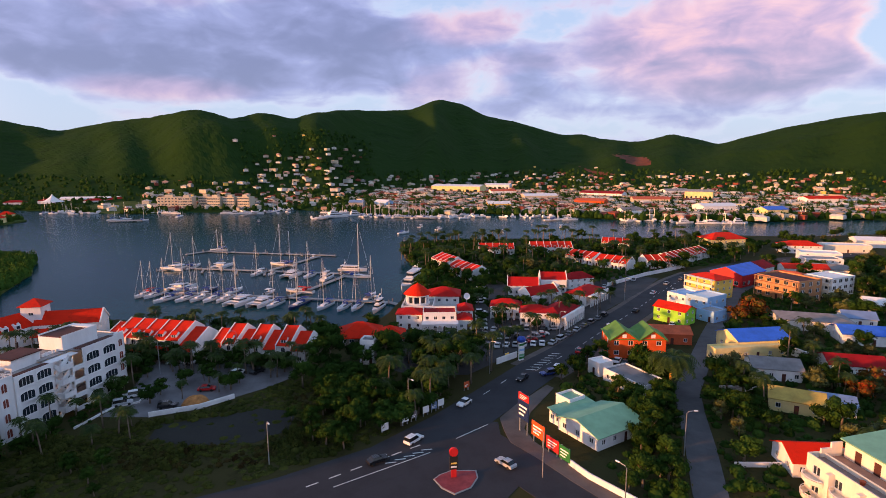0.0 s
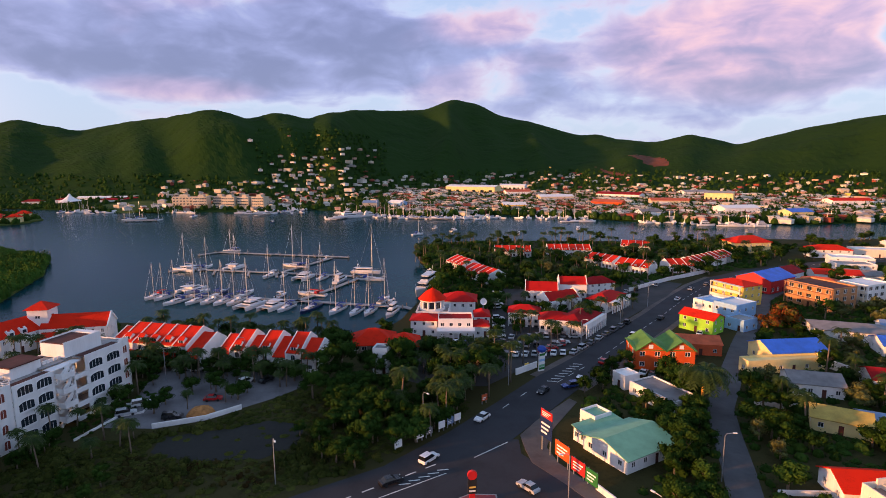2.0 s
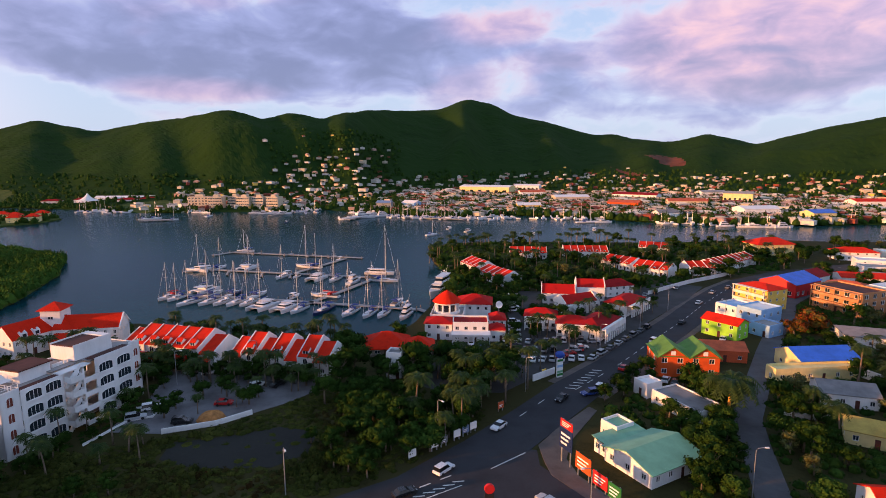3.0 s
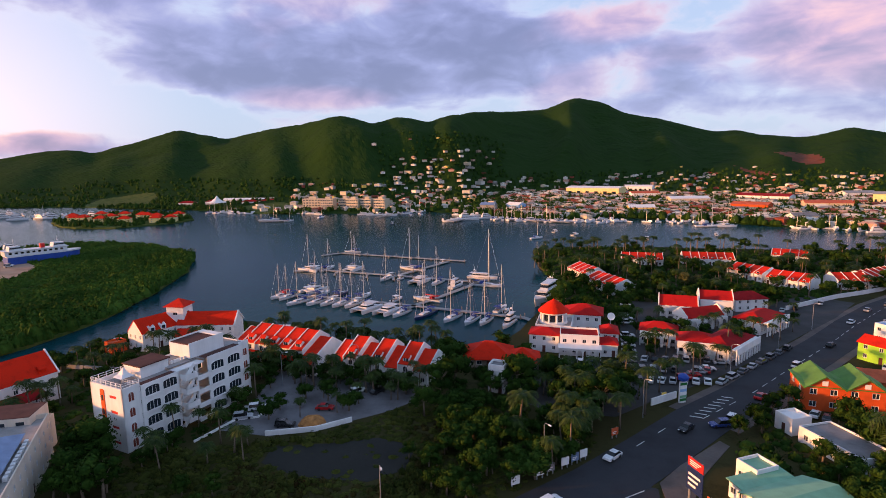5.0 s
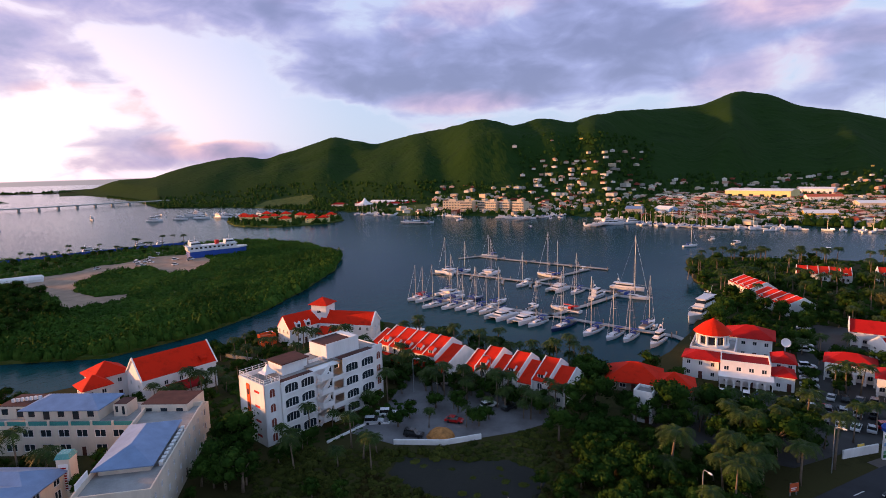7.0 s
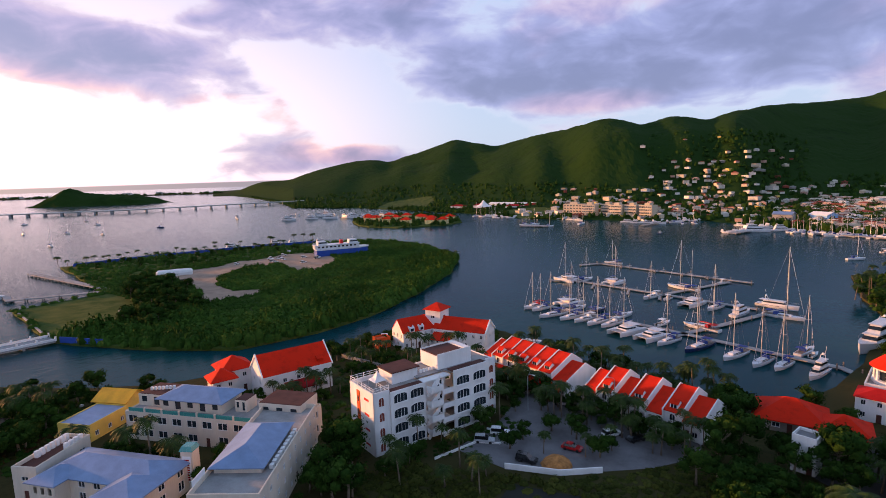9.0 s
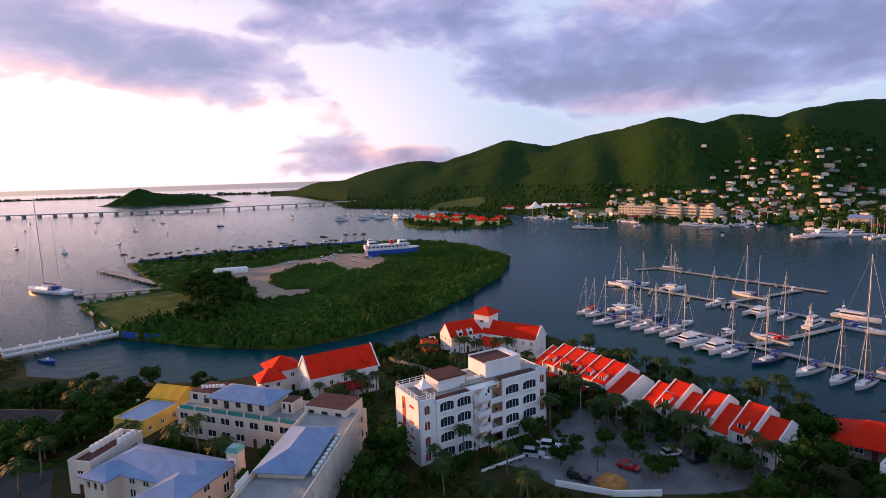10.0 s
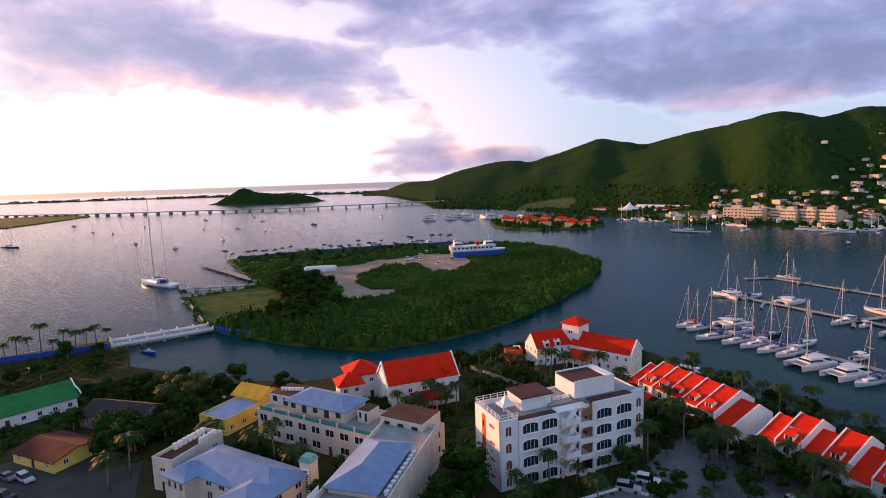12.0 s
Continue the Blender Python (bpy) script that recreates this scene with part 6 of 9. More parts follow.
def motor_yacht(x, y, rz, length, label="white motor yacht with dark windows and a flybridge", hull=None, decks=2):
    ob = thing("motor_yacht", x, y, 0, rz, label, "motor yacht", "boats in the marina")
    b, f = length * 0.26, length * 0.085
    part("hull", hull_geo(length, b, f, stern=0.9, sheer=f * 0.5), hull or HULL, ob)
    far = y > 400 or x < -420
    if not far:
        part("rub_rail", Geo().box(-length * 0.48, length * 0.1, -b * 0.5, b * 0.5, f * 0.82, f * 0.9), NAVY, ob)
    z, x0, x1, w = f, -length * 0.34, length * 0.26, b * 0.82
    for k in range(decks):
        h = length * 0.065 + 0.7
        part("deckhouse", cabin_geo(x0, x1, w, w * 0.86, z, z + h, rake=h * 0.9), HULL, ob)
        part("deckhouse_window", cabin_geo(x0 + length * 0.03, x1 - h * 0.28, w * 1.01, w * 0.93, z + h * 0.42, z + h * 0.78, rake=h * 0.42), CARGLASS, ob)
        if not far:
            part("deck_overhang", Geo().slab([(x0 - length * 0.07, -w * 0.46, z + h + 0.1), (x1 - h * 0.6, -w * 0.40, z + h + 0.12), (x1 - h * 0.6, w * 0.40, z + h + 0.12), (x0 - length * 0.07, w * 0.46, z + h + 0.1)], 0.14), HULL, ob)
        z += h + 0.1
        x0, x1, w = x0 + length * 0.04, x1 - length * 0.14, w * 0.84
    part("radar_arch", Geo().tube([(x0 + length * 0.06, -w * 0.4, z), (x0 + length * 0.03, -w * 0.3, z + 1.3), (x0 + length * 0.03, w * 0.3, z + 1.3), (x0 + length * 0.06, w * 0.4, z)], 0.12, 6), HULL, ob)
    if not far:
        part("radar_dome", Geo().lathe(x0 + length * 0.03, 0, [(0.3, z + 1.3), (0.42, z + 1.6), (0.3, z + 1.9), (0.05, z + 2.0)], 10), TRIM, ob)
    if not far:
        part("antenna", Geo().tube([(x0 + length * 0.03, w * 0.25, z + 1.3), (x0 - length * 0.02, w * 0.3, z + 4.0)], 0.04, 5), TRIM, ob)
    if not far:
        part("bow_rail", Geo().tube([(length * 0.15, -b * 0.42, f * 1.9), (length * 0.35, -b * 0.28, f * 2.0), (length * 0.52, 0, f * 2.2), (length * 0.35, b * 0.28, f * 2.0), (length * 0.15, b * 0.42, f * 1.9)], 0.04, 5), STEEL, ob)
    return ob

def small_boat(x, y, rz, length=6.0, hull=None, canopy=True, label="small open motorboat with a canopy"):
    ob = thing("motorboat", x, y, 0, rz, label, "boat")
    part("hull", hull_geo(length, length * 0.34, 0.7, stern=0.9), hull or HULL, ob)
    part("cockpit", Geo().box(-length * 0.4, length * 0.1, -length * 0.12, length * 0.12, 0.72, 0.80), WOODPLANK, ob)
    part("console", Geo().box(-0.4, 0.3, -0.4, 0.4, 0.80, 1.5), HULL, ob)
    part("engine", Geo().box(-length * 0.54, -length * 0.47, -0.25, 0.25, 0.3, 1.2), RUBBER, ob)
    if canopy:
        part("canopy", Geo().slab([(-length * 0.25, -length * 0.15, 2.3), (length * 0.12, -length * 0.15, 2.3), (length * 0.12, length * 0.15, 2.3), (-length * 0.25, length * 0.15, 2.3)], 0.08), TRIM, ob)
        for sx in (-0.22, 0.1):
            for sy in (-0.13, 0.13):
                part("canopy_post", Geo().tube([(length * sx, length * sy, 0.8), (length * sx, length * sy, 2.25)], 0.035, 5), STEEL, ob)
    return ob

def marina():
    sailboat(-141, 245, 255, 12, cover=REDCANVAS, label="sailing yacht with a large red canvas awning")
    sailboat(-136.5, 244, 258, 12)
    sailboat(-127, 237, 250, 14, label="long white sailing yacht lying stern to the dock")
    catamaran(-131, 258, 68, 13)
    sailboat(-119, 238, 255, 13, hull=HULL)
    sailboat(-124, 252, 75, 11, cover=CANVAS)
    sailboat(-113, 238, 255, 12, cover=TRIM)
    sailboat(-107, 238, 258, 14)
    sailboat(-101.5, 237, 258, 12, cover=TRIM)
    sailboat(-115, 253, 75, 11, hull=NAVY)
    sailboat(-103, 251, 75, 12, cover=CANVAS)
    catamaran(-93, 231, 255, 14)
    catamaran(-83, 229, 255, 13, "broad white power catamaran with a hardtop", mast=False)
    sailboat(-76.5, 227.5, 255, 12, mast=1.4)
    small_boat(-86, 249, 75, 8, label="small brown-topped motor cruiser")
    sailboat(-66.5, 227, 255, 15, hull=NAVY, label="dark-hulled sailing yacht with teak decks", mast=1.35)
    sailboat(-55, 225, 255, 13, hull=HULL, mast=1.5)
    sailboat(-47, 223, 258, 12, mast=1.4)
    sailboat(-41.5, 223, 258, 11, mast=1.5)
    motor_yacht(-32.5, 221, 258, 12)
    sailboat(-38.5, 241, 75, 11, cover=CANVAS, mast=1.6)
    small_boat(-36, 239, 75, 5, canopy=False, label="grey inflatable dinghy on the dock side")
    sailboat(-72.5, 251, 165, 14, hull=HULL, cover=REDCANVAS, label="classic ketch with brown varnished trim", mizzen=True)
    motor_yacht(-66, 280, 75, 13)
    motor_yacht(-57, 300, -10, 16, "white sport fishing yacht with a tall flybridge", decks=1)
    catamaran(-87, 286, 258, 13, mast=False)
    sailboat(-106, 291, 258, 13, cover=TRIM)
    small_boat(-99, 291, 258, 6)
    sailboat(-101, 318, 160, 17, label="large ketch with varnished deckhouse", mizzen=True, mast=1.35)
    catamaran(-134, 312, 80, 13)
    catamaran(-158, 306, 165, 14)
    sailboat(-150, 311, 80, 13, mast=1.3)
    sailboat(-77, 285, 258, 12, mast=1.5)
    small_boat(-89, 341, 250, 7)
    sailboat(-160, 370, 190, 11)
    sailboat(-52, 284, -10, 15, mast=1.8, label="tall-masted sailing yacht alongside the dock")
    motor_yacht(-22, 262, 256, 27, "large white three-deck motor yacht lying off the peninsula", decks=2)
marina()

def ferry():
    """A ferry with a deep blue hull, a long white deckhouse and a bridge at each end, on the islet's slip."""
    ob = thing("ferry", -352, 304, 1.0, 66, "blue and white ferry hauled out beside the islet yard", "ferry")
    part("hull", Geo().prism([(-19, -5.5), (15, -5.5), (20, -3.5), (22.5, 0), (20, 3.5), (15, 5.5), (-19, 5.5)], 0.0, 4.6), BLUEPAINT, ob, "deep blue steel hull")
    part("bulwark", Geo().prism([(-19.2, -5.7), (15.2, -5.7), (20.4, -3.6), (23.2, 0), (20.4, 3.6), (15.2, 5.7), (-19.2, 5.7)], 4.6, 5.5), HULL, ob)
    part("deckhouse", Geo().box(-20, 14, -4.6, 4.6, 5.5, 8.2), HULL, ob)
    for k in range(10):
        for y in (-4.68, 4.6):
            part("deckhouse_window", Geo().box(-18 + k * 3.1, -16.4 + k * 3.1, y, y + 0.08, 6.4, 7.5), CARGLASS, ob)
    part("roof_deck", Geo().box(-20.5, 14.8, -5.0, 5.0, 8.2, 8.45), HULL, ob)
    for x in (-14, 10):
        part("bridge", cabin_geo(x - 3.5, x + 4.0, 7.2, 6.2, 8.45, 11.2, rake=1.2), HULL, ob)
        part("bridge_window", cabin_geo(x - 3.2, x + 3.7, 7.3, 6.8, 9.6, 10.5, rake=0.6), CARGLASS, ob)
        part("mast", Geo().tube([(x, 0, 11.2), (x, 0, 15.5)], [0.18, 0.08], 6), SPAR, ob)
    part("funnel", Geo().box(0, 2.4, -1.2, 1.2, 8.45, 11.4), REDPAINT, ob)

def moorings():
    for k, (x, y, rz, l) in enumerate(((-43, 456, 40, 11), (-31, 499, 70, 9), (-14, 482, 60, 10), (39, 462, 80, 9), (94, 496, 80, 9))):
        (sailboat if k in (0,) else small_boat)(x, y, rz, l, label="boat riding at its mooring in the lagoon")
    sailboat(100, 553, 10, 24, label="large two-masted charter yacht at the far quay", mizzen=True, mast=1.1)
    catamaran(114, 556, 10, 16)
    small_boat(-194, 545, 90, 8, hull=NAVY, label="small dark workboat on the lagoon")
    motor_yacht(-126, 590, 25, 24, "long white motor yacht at the far marina", decks=2)
    motor_yacht(-108, 606, 30, 20, "white motor yacht at the far marina", decks=2)
    random.seed(11)
    for (x, y) in ((-366, 655), (-352, 648), (-335, 640), (-322, 636), (-262, 636), (-250, 630), (-238, 634), (-226, 628), (-150, 640), (-140, 655), (-60, 590), (-30, 584), (-14, 592), (10, 606), (170, 540), (215, 522), (228, 518), (238, 517), (262, 516)):
        motor_yacht(x, y, random.uniform(-20, 40), random.uniform(10, 17), "white motor yacht berthed along the far shore", decks=random.choice((1, 2)))
    for k in range(16):
        x = -100 + k * 4.6 + random.uniform(-1, 1)
        sailboat(x, 600 - k * 1.2 + random.uniform(-8, 8), random.uniform(60, 120), random.uniform(10, 15), label="sailing yacht in the crowded far marina")
    for (x, y) in ((-352, 566), (-345, 572), (-318, 560), (-470, 640), (-485, 648), (-440, 632), (-300, 600), (-205, 640), (-215, 652), (-196, 648)):
        sailboat(x, y, random.uniform(0, 180), random.uniform(11, 15), label="sailing yacht moored near the far shore")
    for (x, y, l) in ((-969, 80, 16), (-671, 192, 15), (-874, 212, 9), (-824, 247, 10), (-757, 266, 12), (-789, 346, 10), (-1086, 258, 14), (-1057, 336, 10), (-945, 318, 12), (-713, 110, 9), (-623, 136, 8), (-1000, 150, 12), (-900, 100, 12), (-1150, 60, 14), (-1200, 180, 13)):
        sailboat(x, y, random.uniform(-10, 40), l, hull=random.choice((HULL, NAVY, HULL)), label="sailing boat at anchor in the open lagoon")
    for (x, y) in ((-834, 481), (-706, 492), (-690, 520), (-670, 538), (-655, 555), (-640, 560), (-612, 590), (-720, 560), (-600, 610), (-760, 600)):
        motor_yacht(x, y, random.uniform(-30, 40), random.uniform(13, 24), "large white motor yacht at the outer yacht club", decks=2)
    big = sailboat(-406, 92, 200, 30, label="very large white two-masted sailing yacht at the pier", mizzen=True, mast=0.98, far=True)
    big.scale = (1.35, 1.15, 1.8)
    sailboat(-800, -4, 30, 30, hull=NAVY, label="large dark sailing ship at anchor", mizzen=True, mast=1.2)
    motor_yacht(-760, -20, 30, 22, "white motor yacht at anchor")
    ferry()
    for (x, y) in ((-474, 281), (-454, 312), (-442, 323), (-424, 340)):
        motor_yacht(x, y, 70, 16, "white motor yacht hauled behind the islet")
    small_boat(-247, 69, 20, 8, hull=BLUEPAINT, canopy=False, label="blue open boat in the channel")
    for k in range(7):
        small_boat(-183 + k * 2.4, 78 + k * 2.2, 130, 5.5, hull=NAVY if k % 2 else HULL, canopy=False, label="small boat tied up by the dive shop")
    small_boat(-160, 172, 140, 8, label="white sport boat on its trailer beside the villa")
    small_boat(-153, 168, 20, 6, hull=REDPAINT, canopy=False, label="small red boat ashore by the villa")
    motor_yacht(-113, 197, 190, 10, "white motor cruiser moored behind the terraces", decks=1)
    small_boat(-247, 35, 100, 8, label="white boat hauled out beside the road")
moorings()

# ---- cars ----
CAR_PAINT = {k: mat(k + "_car_paint", c, 0.28, var=0.05, bump=0.0, spec=0.6) for k, c in
             (("white", (0.75, 0.75, 0.76)), ("silver", (0.42, 0.43, 0.45)), ("black", (0.012, 0.012, 0.014)), ("red", (0.42, 0.012, 0.012)), ("blue", (0.02, 0.05, 0.22)), ("grey", (0.12, 0.12, 0.13)))}

def car_meshes(paint, suv):
    L, W, H = (4.5, 1.82, 1.72) if suv else (4.35, 1.76, 1.45)
    prof = [(-L / 2, 0.35), (-L / 2, 0.80), (-L / 2 + 0.15, 0.92), (-L * 0.28, 0.96), (L * 0.14, 0.96), (L * 0.40, 0.86), (L / 2, 0.70), (L / 2, 0.35)]
    def extr(pts, w, pinch=0.0):
        n = len(pts)
        vs = [(x, -w / 2, z) for x, z in pts] + [(x, w / 2, z) for x, z in pts]
        return Geo().add(vs, [tuple(range(n - 1, -1, -1)), tuple(range(n, 2 * n))] + [(i, (i + 1) % n, n + (i + 1) % n, n + i) for i in range(n)])
    body = extr(prof, W)
    rear = -L * (0.47 if suv else 0.40)
    a = [(rear, 0.95), (L * 0.20, 0.95), (L * 0.04, H - 0.05), (rear + (0.12 if suv else 0.55), H - 0.05)]
    n = 4
    vs = [(x, -(W / 2 - (0.05 if z < 1 else 0.2)), z) for x, z in a] + [(x, (W / 2 - (0.05 if z < 1 else 0.2)), z) for x, z in a]
    glass = Geo().add(vs, [(3, 2, 1, 0), (4, 5, 6, 7), (0, 1, 5, 4), (1, 2, 6, 5), (2, 3, 7, 6), (3, 0, 4, 7)])
    roof = Geo().slab([(rear + (0.12 if suv else 0.55), -W / 2 + 0.19, H), (L * 0.04, -W / 2 + 0.19, H), (L * 0.04, W / 2 - 0.19, H), (rear + (0.12 if suv else 0.55), W / 2 - 0.19, H)], 0.06)
    tyre = Geo().tube([(0, -0.11, 0), (0, 0.11, 0)], 0.33, 14)
    rim = Geo().tube([(0, -0.12, 0), (0, 0.12, 0)], 0.19, 10)
    lamp = Geo().box(-0.04, 0.04, -0.2, 0.2, -0.07, 0.07)
    return L, W, [m.mesh(nm, mm) for m, nm, mm in ((body, "body", paint), (glass, "cabin_glass", CARGLASS), (roof, "roof", paint), (tyre, "tyre", RUBBER), (rim, "rim", STEEL), (lamp, "headlight", TRIM))]
CAR_SETS = {}

def car(x, y, rz, colour="white", suv=False, z=1.06, label=""):
    key = (colour, suv)
    if key not in CAR_SETS:
        CAR_SETS[key] = car_meshes(CAR_PAINT[colour], suv)
    L, W, (body, glass, roof, tyre, rim, lamp) = CAR_SETS[key]
    ob = thing("car", x, y, z, rz, label or f"{colour} {'sport utility car' if suv else 'saloon car'} standing on the asphalt", "car", "cars")
    part("body", body, None, ob)
    part("cabin_glass", glass, None, ob)
    part("roof", roof, None, ob)
    for sx in (-0.3, 0.31):
        for sy in (-1, 1):
            w = part("wheel", tyre, None, ob)
            w.location = (L * sx, sy * (W / 2 - 0.08), 0.33)
    for sy in (-1, 1) if z > 1.07 else ():
        h = part("headlight", lamp, None, ob)
        h.location = (L / 2, sy * (W / 2 - 0.3), 0.66)
    return ob

def cars():
    for x, y, rz in ((-397, 289, 40), (-361, 277, 70), (-352, 283, 10), (-373, 297, 50), (-378, 193, 20), (-340, 262, 80), (-366, 262, 15), (-385, 275, 60)):
        car(x, y, rz, "white", True)
    rnd = random.Random(5)
    col = ["white", "white", "silver", "grey", "black", "white", "blue", "silver", "white", "grey", "black", "red"]
    road = [(-10.5, 113, 52, "white", True), (0.5, 131, 235, "white", False), (8, 104, 132, "silver", False), (16.5, 146.5, 235, "black", False), (-17, 105, 35, "black", False), (37, 168, 54, "red", False),
            (53, 193, 54, "white", True), (69, 214, 54, "black", False), (86, 243, 54, "white", False), (99, 262, 54, "silver", False), (24, 150, 200, "blue", True), (27.5, 154, 60, "white", True), (110, 272, 54, "grey", False)]
    for x, y, r, c, s in road:
        car(x, y, r, c, s, 1.08, f"{c} car on the main road")
    for k in range(9):
        x, y = 21 + k * 2.4, 176.5 + k * 2.9
        if k not in (4,):
            car(x, y, 10 + rnd.uniform(-6, 6), rnd.choice(col), rnd.random() < 0.4)
    for k in range(8):
        car(30 + k * 3.6, 176 + k * 4.6, 52 + rnd.uniform(-8, 8), rnd.choice(col), rnd.random() < 0.5)
    for row in range(3):
        for k in range(7):
            if rnd.random() < 0.75:
                car(9 + k * 2.9 + row * 1.5, 173 + row * 8.5 + k * 0.4, 80 + rnd.uniform(-5, 5), rnd.choice(col), rnd.random() < 0.4)
    for k in range(14):
        if rnd.random() < 0.85:
            car(7.5 + 0.25 * k, 186 + k * 5.2, 5 + rnd.uniform(-6, 6), rnd.choice(col), rnd.random() < 0.4)
    for k in range(10):
        if rnd.random() < 0.7:
            car(-12 + k * 2.8, 183 + rnd.uniform(-0.5, 0.5) - 0.1 * k, 92, rnd.choice(col), rnd.random() < 0.4)
    for k in range(12):
        if rnd.random() < 0.6:
            car(56 + k * 3.0, 246 + k * 2.4, 70, rnd.choice(col), rnd.random() < 0.4)
    for x, y, r, c, s in ((-82.8, 130.3, 30, "silver", True), (-82.1, 135.4, 30, "white", True), (-71, 129, 12, "black", True), (-66, 139, 10, "red", False), (-62, 150, 62, "white", True), (-57, 151, 62, "black", False),
                          (-84, 158, 20, "silver", False), (-79, 158, 20, "white", False), (-74, 157, 20, "grey", False), (-160, 36, 25, "silver", True), (-154, 33, 40, "black", True), (-163, 33, 30, "grey", False),
                          (118, 206, 10, "grey", True), (46, 160, 62, "white", False), (48, 158.5, 62, "grey", False), (76, 196, 60, "white", False), (-268, 120, 30, "white", True), (-290, 128, 10, "white", False)):
        car(x, y, r, c, s)
    for k in range(9):
        car(-376 + rnd.uniform(-20, 30), 250 + rnd.uniform(-20, 40), rnd.uniform(0, 180), rnd.choice(("white", "white", "silver")), True, label="white van parked on the islet clearing")
    for (x, y, w) in ((-374, 184, 7), (-371, 191, 6)):
        tent = thing("marquee", x, y, 1.04, 60, "long white vaulted marquee on the islet clearing", "tent")
        part("canopy", Geo().tube([(-w, 0, 1.2), (-w + 0.8, 0, 1.5), (w - 0.8, 0, 1.5), (w, 0, 1.2)], [1.6, 2.4, 2.4, 1.6], 10), TRIM, tent)
        part("skirt", Geo().box(-w, w, -2.2, 2.2, 0, 1.6), TRIM, tent)
cars()

# ---- causeway, small bridge, walls, signs, lamps ----
def causeway():
    ob = thing("causeway_bridge", 0, 0, 0, 0, "long low white causeway bridge on many piers across the lagoon", "bridge")
    P = [(-1790, -100), (-1521, 142), (-1271, 460), (-1175, 766), (-1130, 900)]
    part("deck", band(P, 9, 4.6, 6.0), CONCRETE, ob)
    part("rail", band([(x + 4.2, y - 2) for x, y in P], 0.3, 6.0, 7.0), TRIM, ob)
    for (x0, y0), (x1, y1) in zip(P, P[1:]):
        L = math.hypot(x1 - x0, y1 - y0)
        n = int(L / 30)
        for i in range(n):
            t = (i + 0.5) / n
            part("pier_column", Geo().box(-2.2, 2.2, -4, 4, -1, 4.55).moved(pose(x0 + (x1 - x0) * t, y0 + (y1 - y0) * t, 0, 0, 0, math.degrees(math.atan2(y1 - y0, x1 - x0)))), CONCRETE, ob)
causeway()

def channel_bridge():
    ob = thing("channel_bridge", 0, 0, 0, 0, "low white concrete road bridge over the channel", "bridge")
    P = [(-264, 58), (-264, 94)]
    part("deck", band(P, 9, 0.9, 1.6), CONCRETE, ob)
    for s in (-4.4, 4.4):
        part("parapet", band([(x + s, y) for x, y in P], 0.4, 1.6, 2.5), TRIM, ob)
        for k in range(7):
            y = 58 + 6 * k
            part("parapet_post", Geo().box(-264 + s - 0.3, -264 + s + 0.3, y - 0.3, y + 0.3, 1.6, 3.2), TRIM, ob)
    for y in (68, 76, 84):
        part("pier_column", Geo().box(-268, -260, y - 0.4, y + 0.4, -1, 0.9), CONCRETE, ob)
channel_bridge()

def low_wall(path, h, material, label, name="boundary_wall", t=0.3):
    return tagged(new(name, band(path, t, 0.9, 1.0 + h).mesh(name, material)), label, "wall")
low_wall([(-259, 57), (-262, 40), (-266, 20), (-272, -20)], 2.2, BLUEPAINT, "blue painted hoarding along the embankment")
low_wall([(-258, 95), (-240, 104)], 2.2, BLUEPAINT, "blue painted hoarding on the islet side")
low_wall([(-482, 160), (-478, 210), (-460, 275), (-430, 345)], 2.0, BLUEPAINT, "blue hoarding along the islet's lagoon side")
low_wall([(-342, 97.5), (-267, 93.5)], 0.5, CONCRETE, "grey sea wall along the lawn", "sea_wall", 0.8)
low_wall([(-342, 97.5), (-348, 137)], 0.5, CONCRETE, "grey sea wall along the lawn", "sea_wall", 0.8)
low_wall([(-73, 124), (-63, 128.5), (-57, 134.5)], 1.2, WHITE, "white rendered wall round the car park")
low_wall([(20.3, 104.5), (23, 99.5), (28, 93.5), (36, 84)], 1.3, WHITE, "white wall beside the side road")
low_wall([(10.5, 158), (17, 164)], 1.8, WHITE, "white wall with a yellow notice at the plaza entrance")
low_wall([(66, 140), (75.5, 139)], 1.4, WHITE, "white balustrade wall along the lane")
low_wall([(100, 166), (106, 150), (98, 142)], 2.6, WHITE, "curved white garden wall")
low_wall([(52, 104), (61, 104)], 1.0, WHITE, "low white garden wall beside the lane")
low_wall([(70, 258), (96, 282), (110, 292), (125, 304)], 1.8, WHITE, "long white wall of the resort along the road")

def billboard(x, y, rz, w, h, z, colour, label, bars=3):
    ob = thing("billboard", x, y, 1.0, rz, label, "billboard")
    for s in (0.15, 0.85):
        part("post", Geo().box(w * s - 0.1, w * s + 0.1, 0.05, 0.25, 0, z + h), STEEL, ob)
    part("panel", Geo().box(0, w, -0.08, 0.04, z, z + h), colour, ob)
    for k in range(bars):
        part("bar", Geo().box(w * 0.12, w * (0.6 + 0.25 * ((k * 7) % 3) / 2), -0.11, -0.083, z + h * (0.2 + 0.22 * k), z + h * (0.3 + 0.22 * k)), TRIM, ob)
    return ob
billboard(12.0, 118.6, -60, 3.8, 4.2, 3.2, NAVY, "dark tall roadside billboard with white and red panels")
billboard(12.1, 118.4, -60, 3.6, 1.6, 7.5, REDPAINT, "red striped roadside advertising sign")
billboard(14.4, 113.8, -60, 4.2, 3.2, 1.6, ORANGE, "yellow and orange roadside billboard")
billboard(16.8, 109.6, -58, 3.6, 2.6, 1.0, REDPAINT, "red and white roadside billboard")
billboard(18.8, 106.4, -58, 3.0, 2.8, 0.6, DEEPGREEN, "green roadside advertising billboard")
billboard(13.2, 161.0, 42, 1.6, 1.0, 1.2, YELLOW, "small yellow notice on the entrance wall", 2)
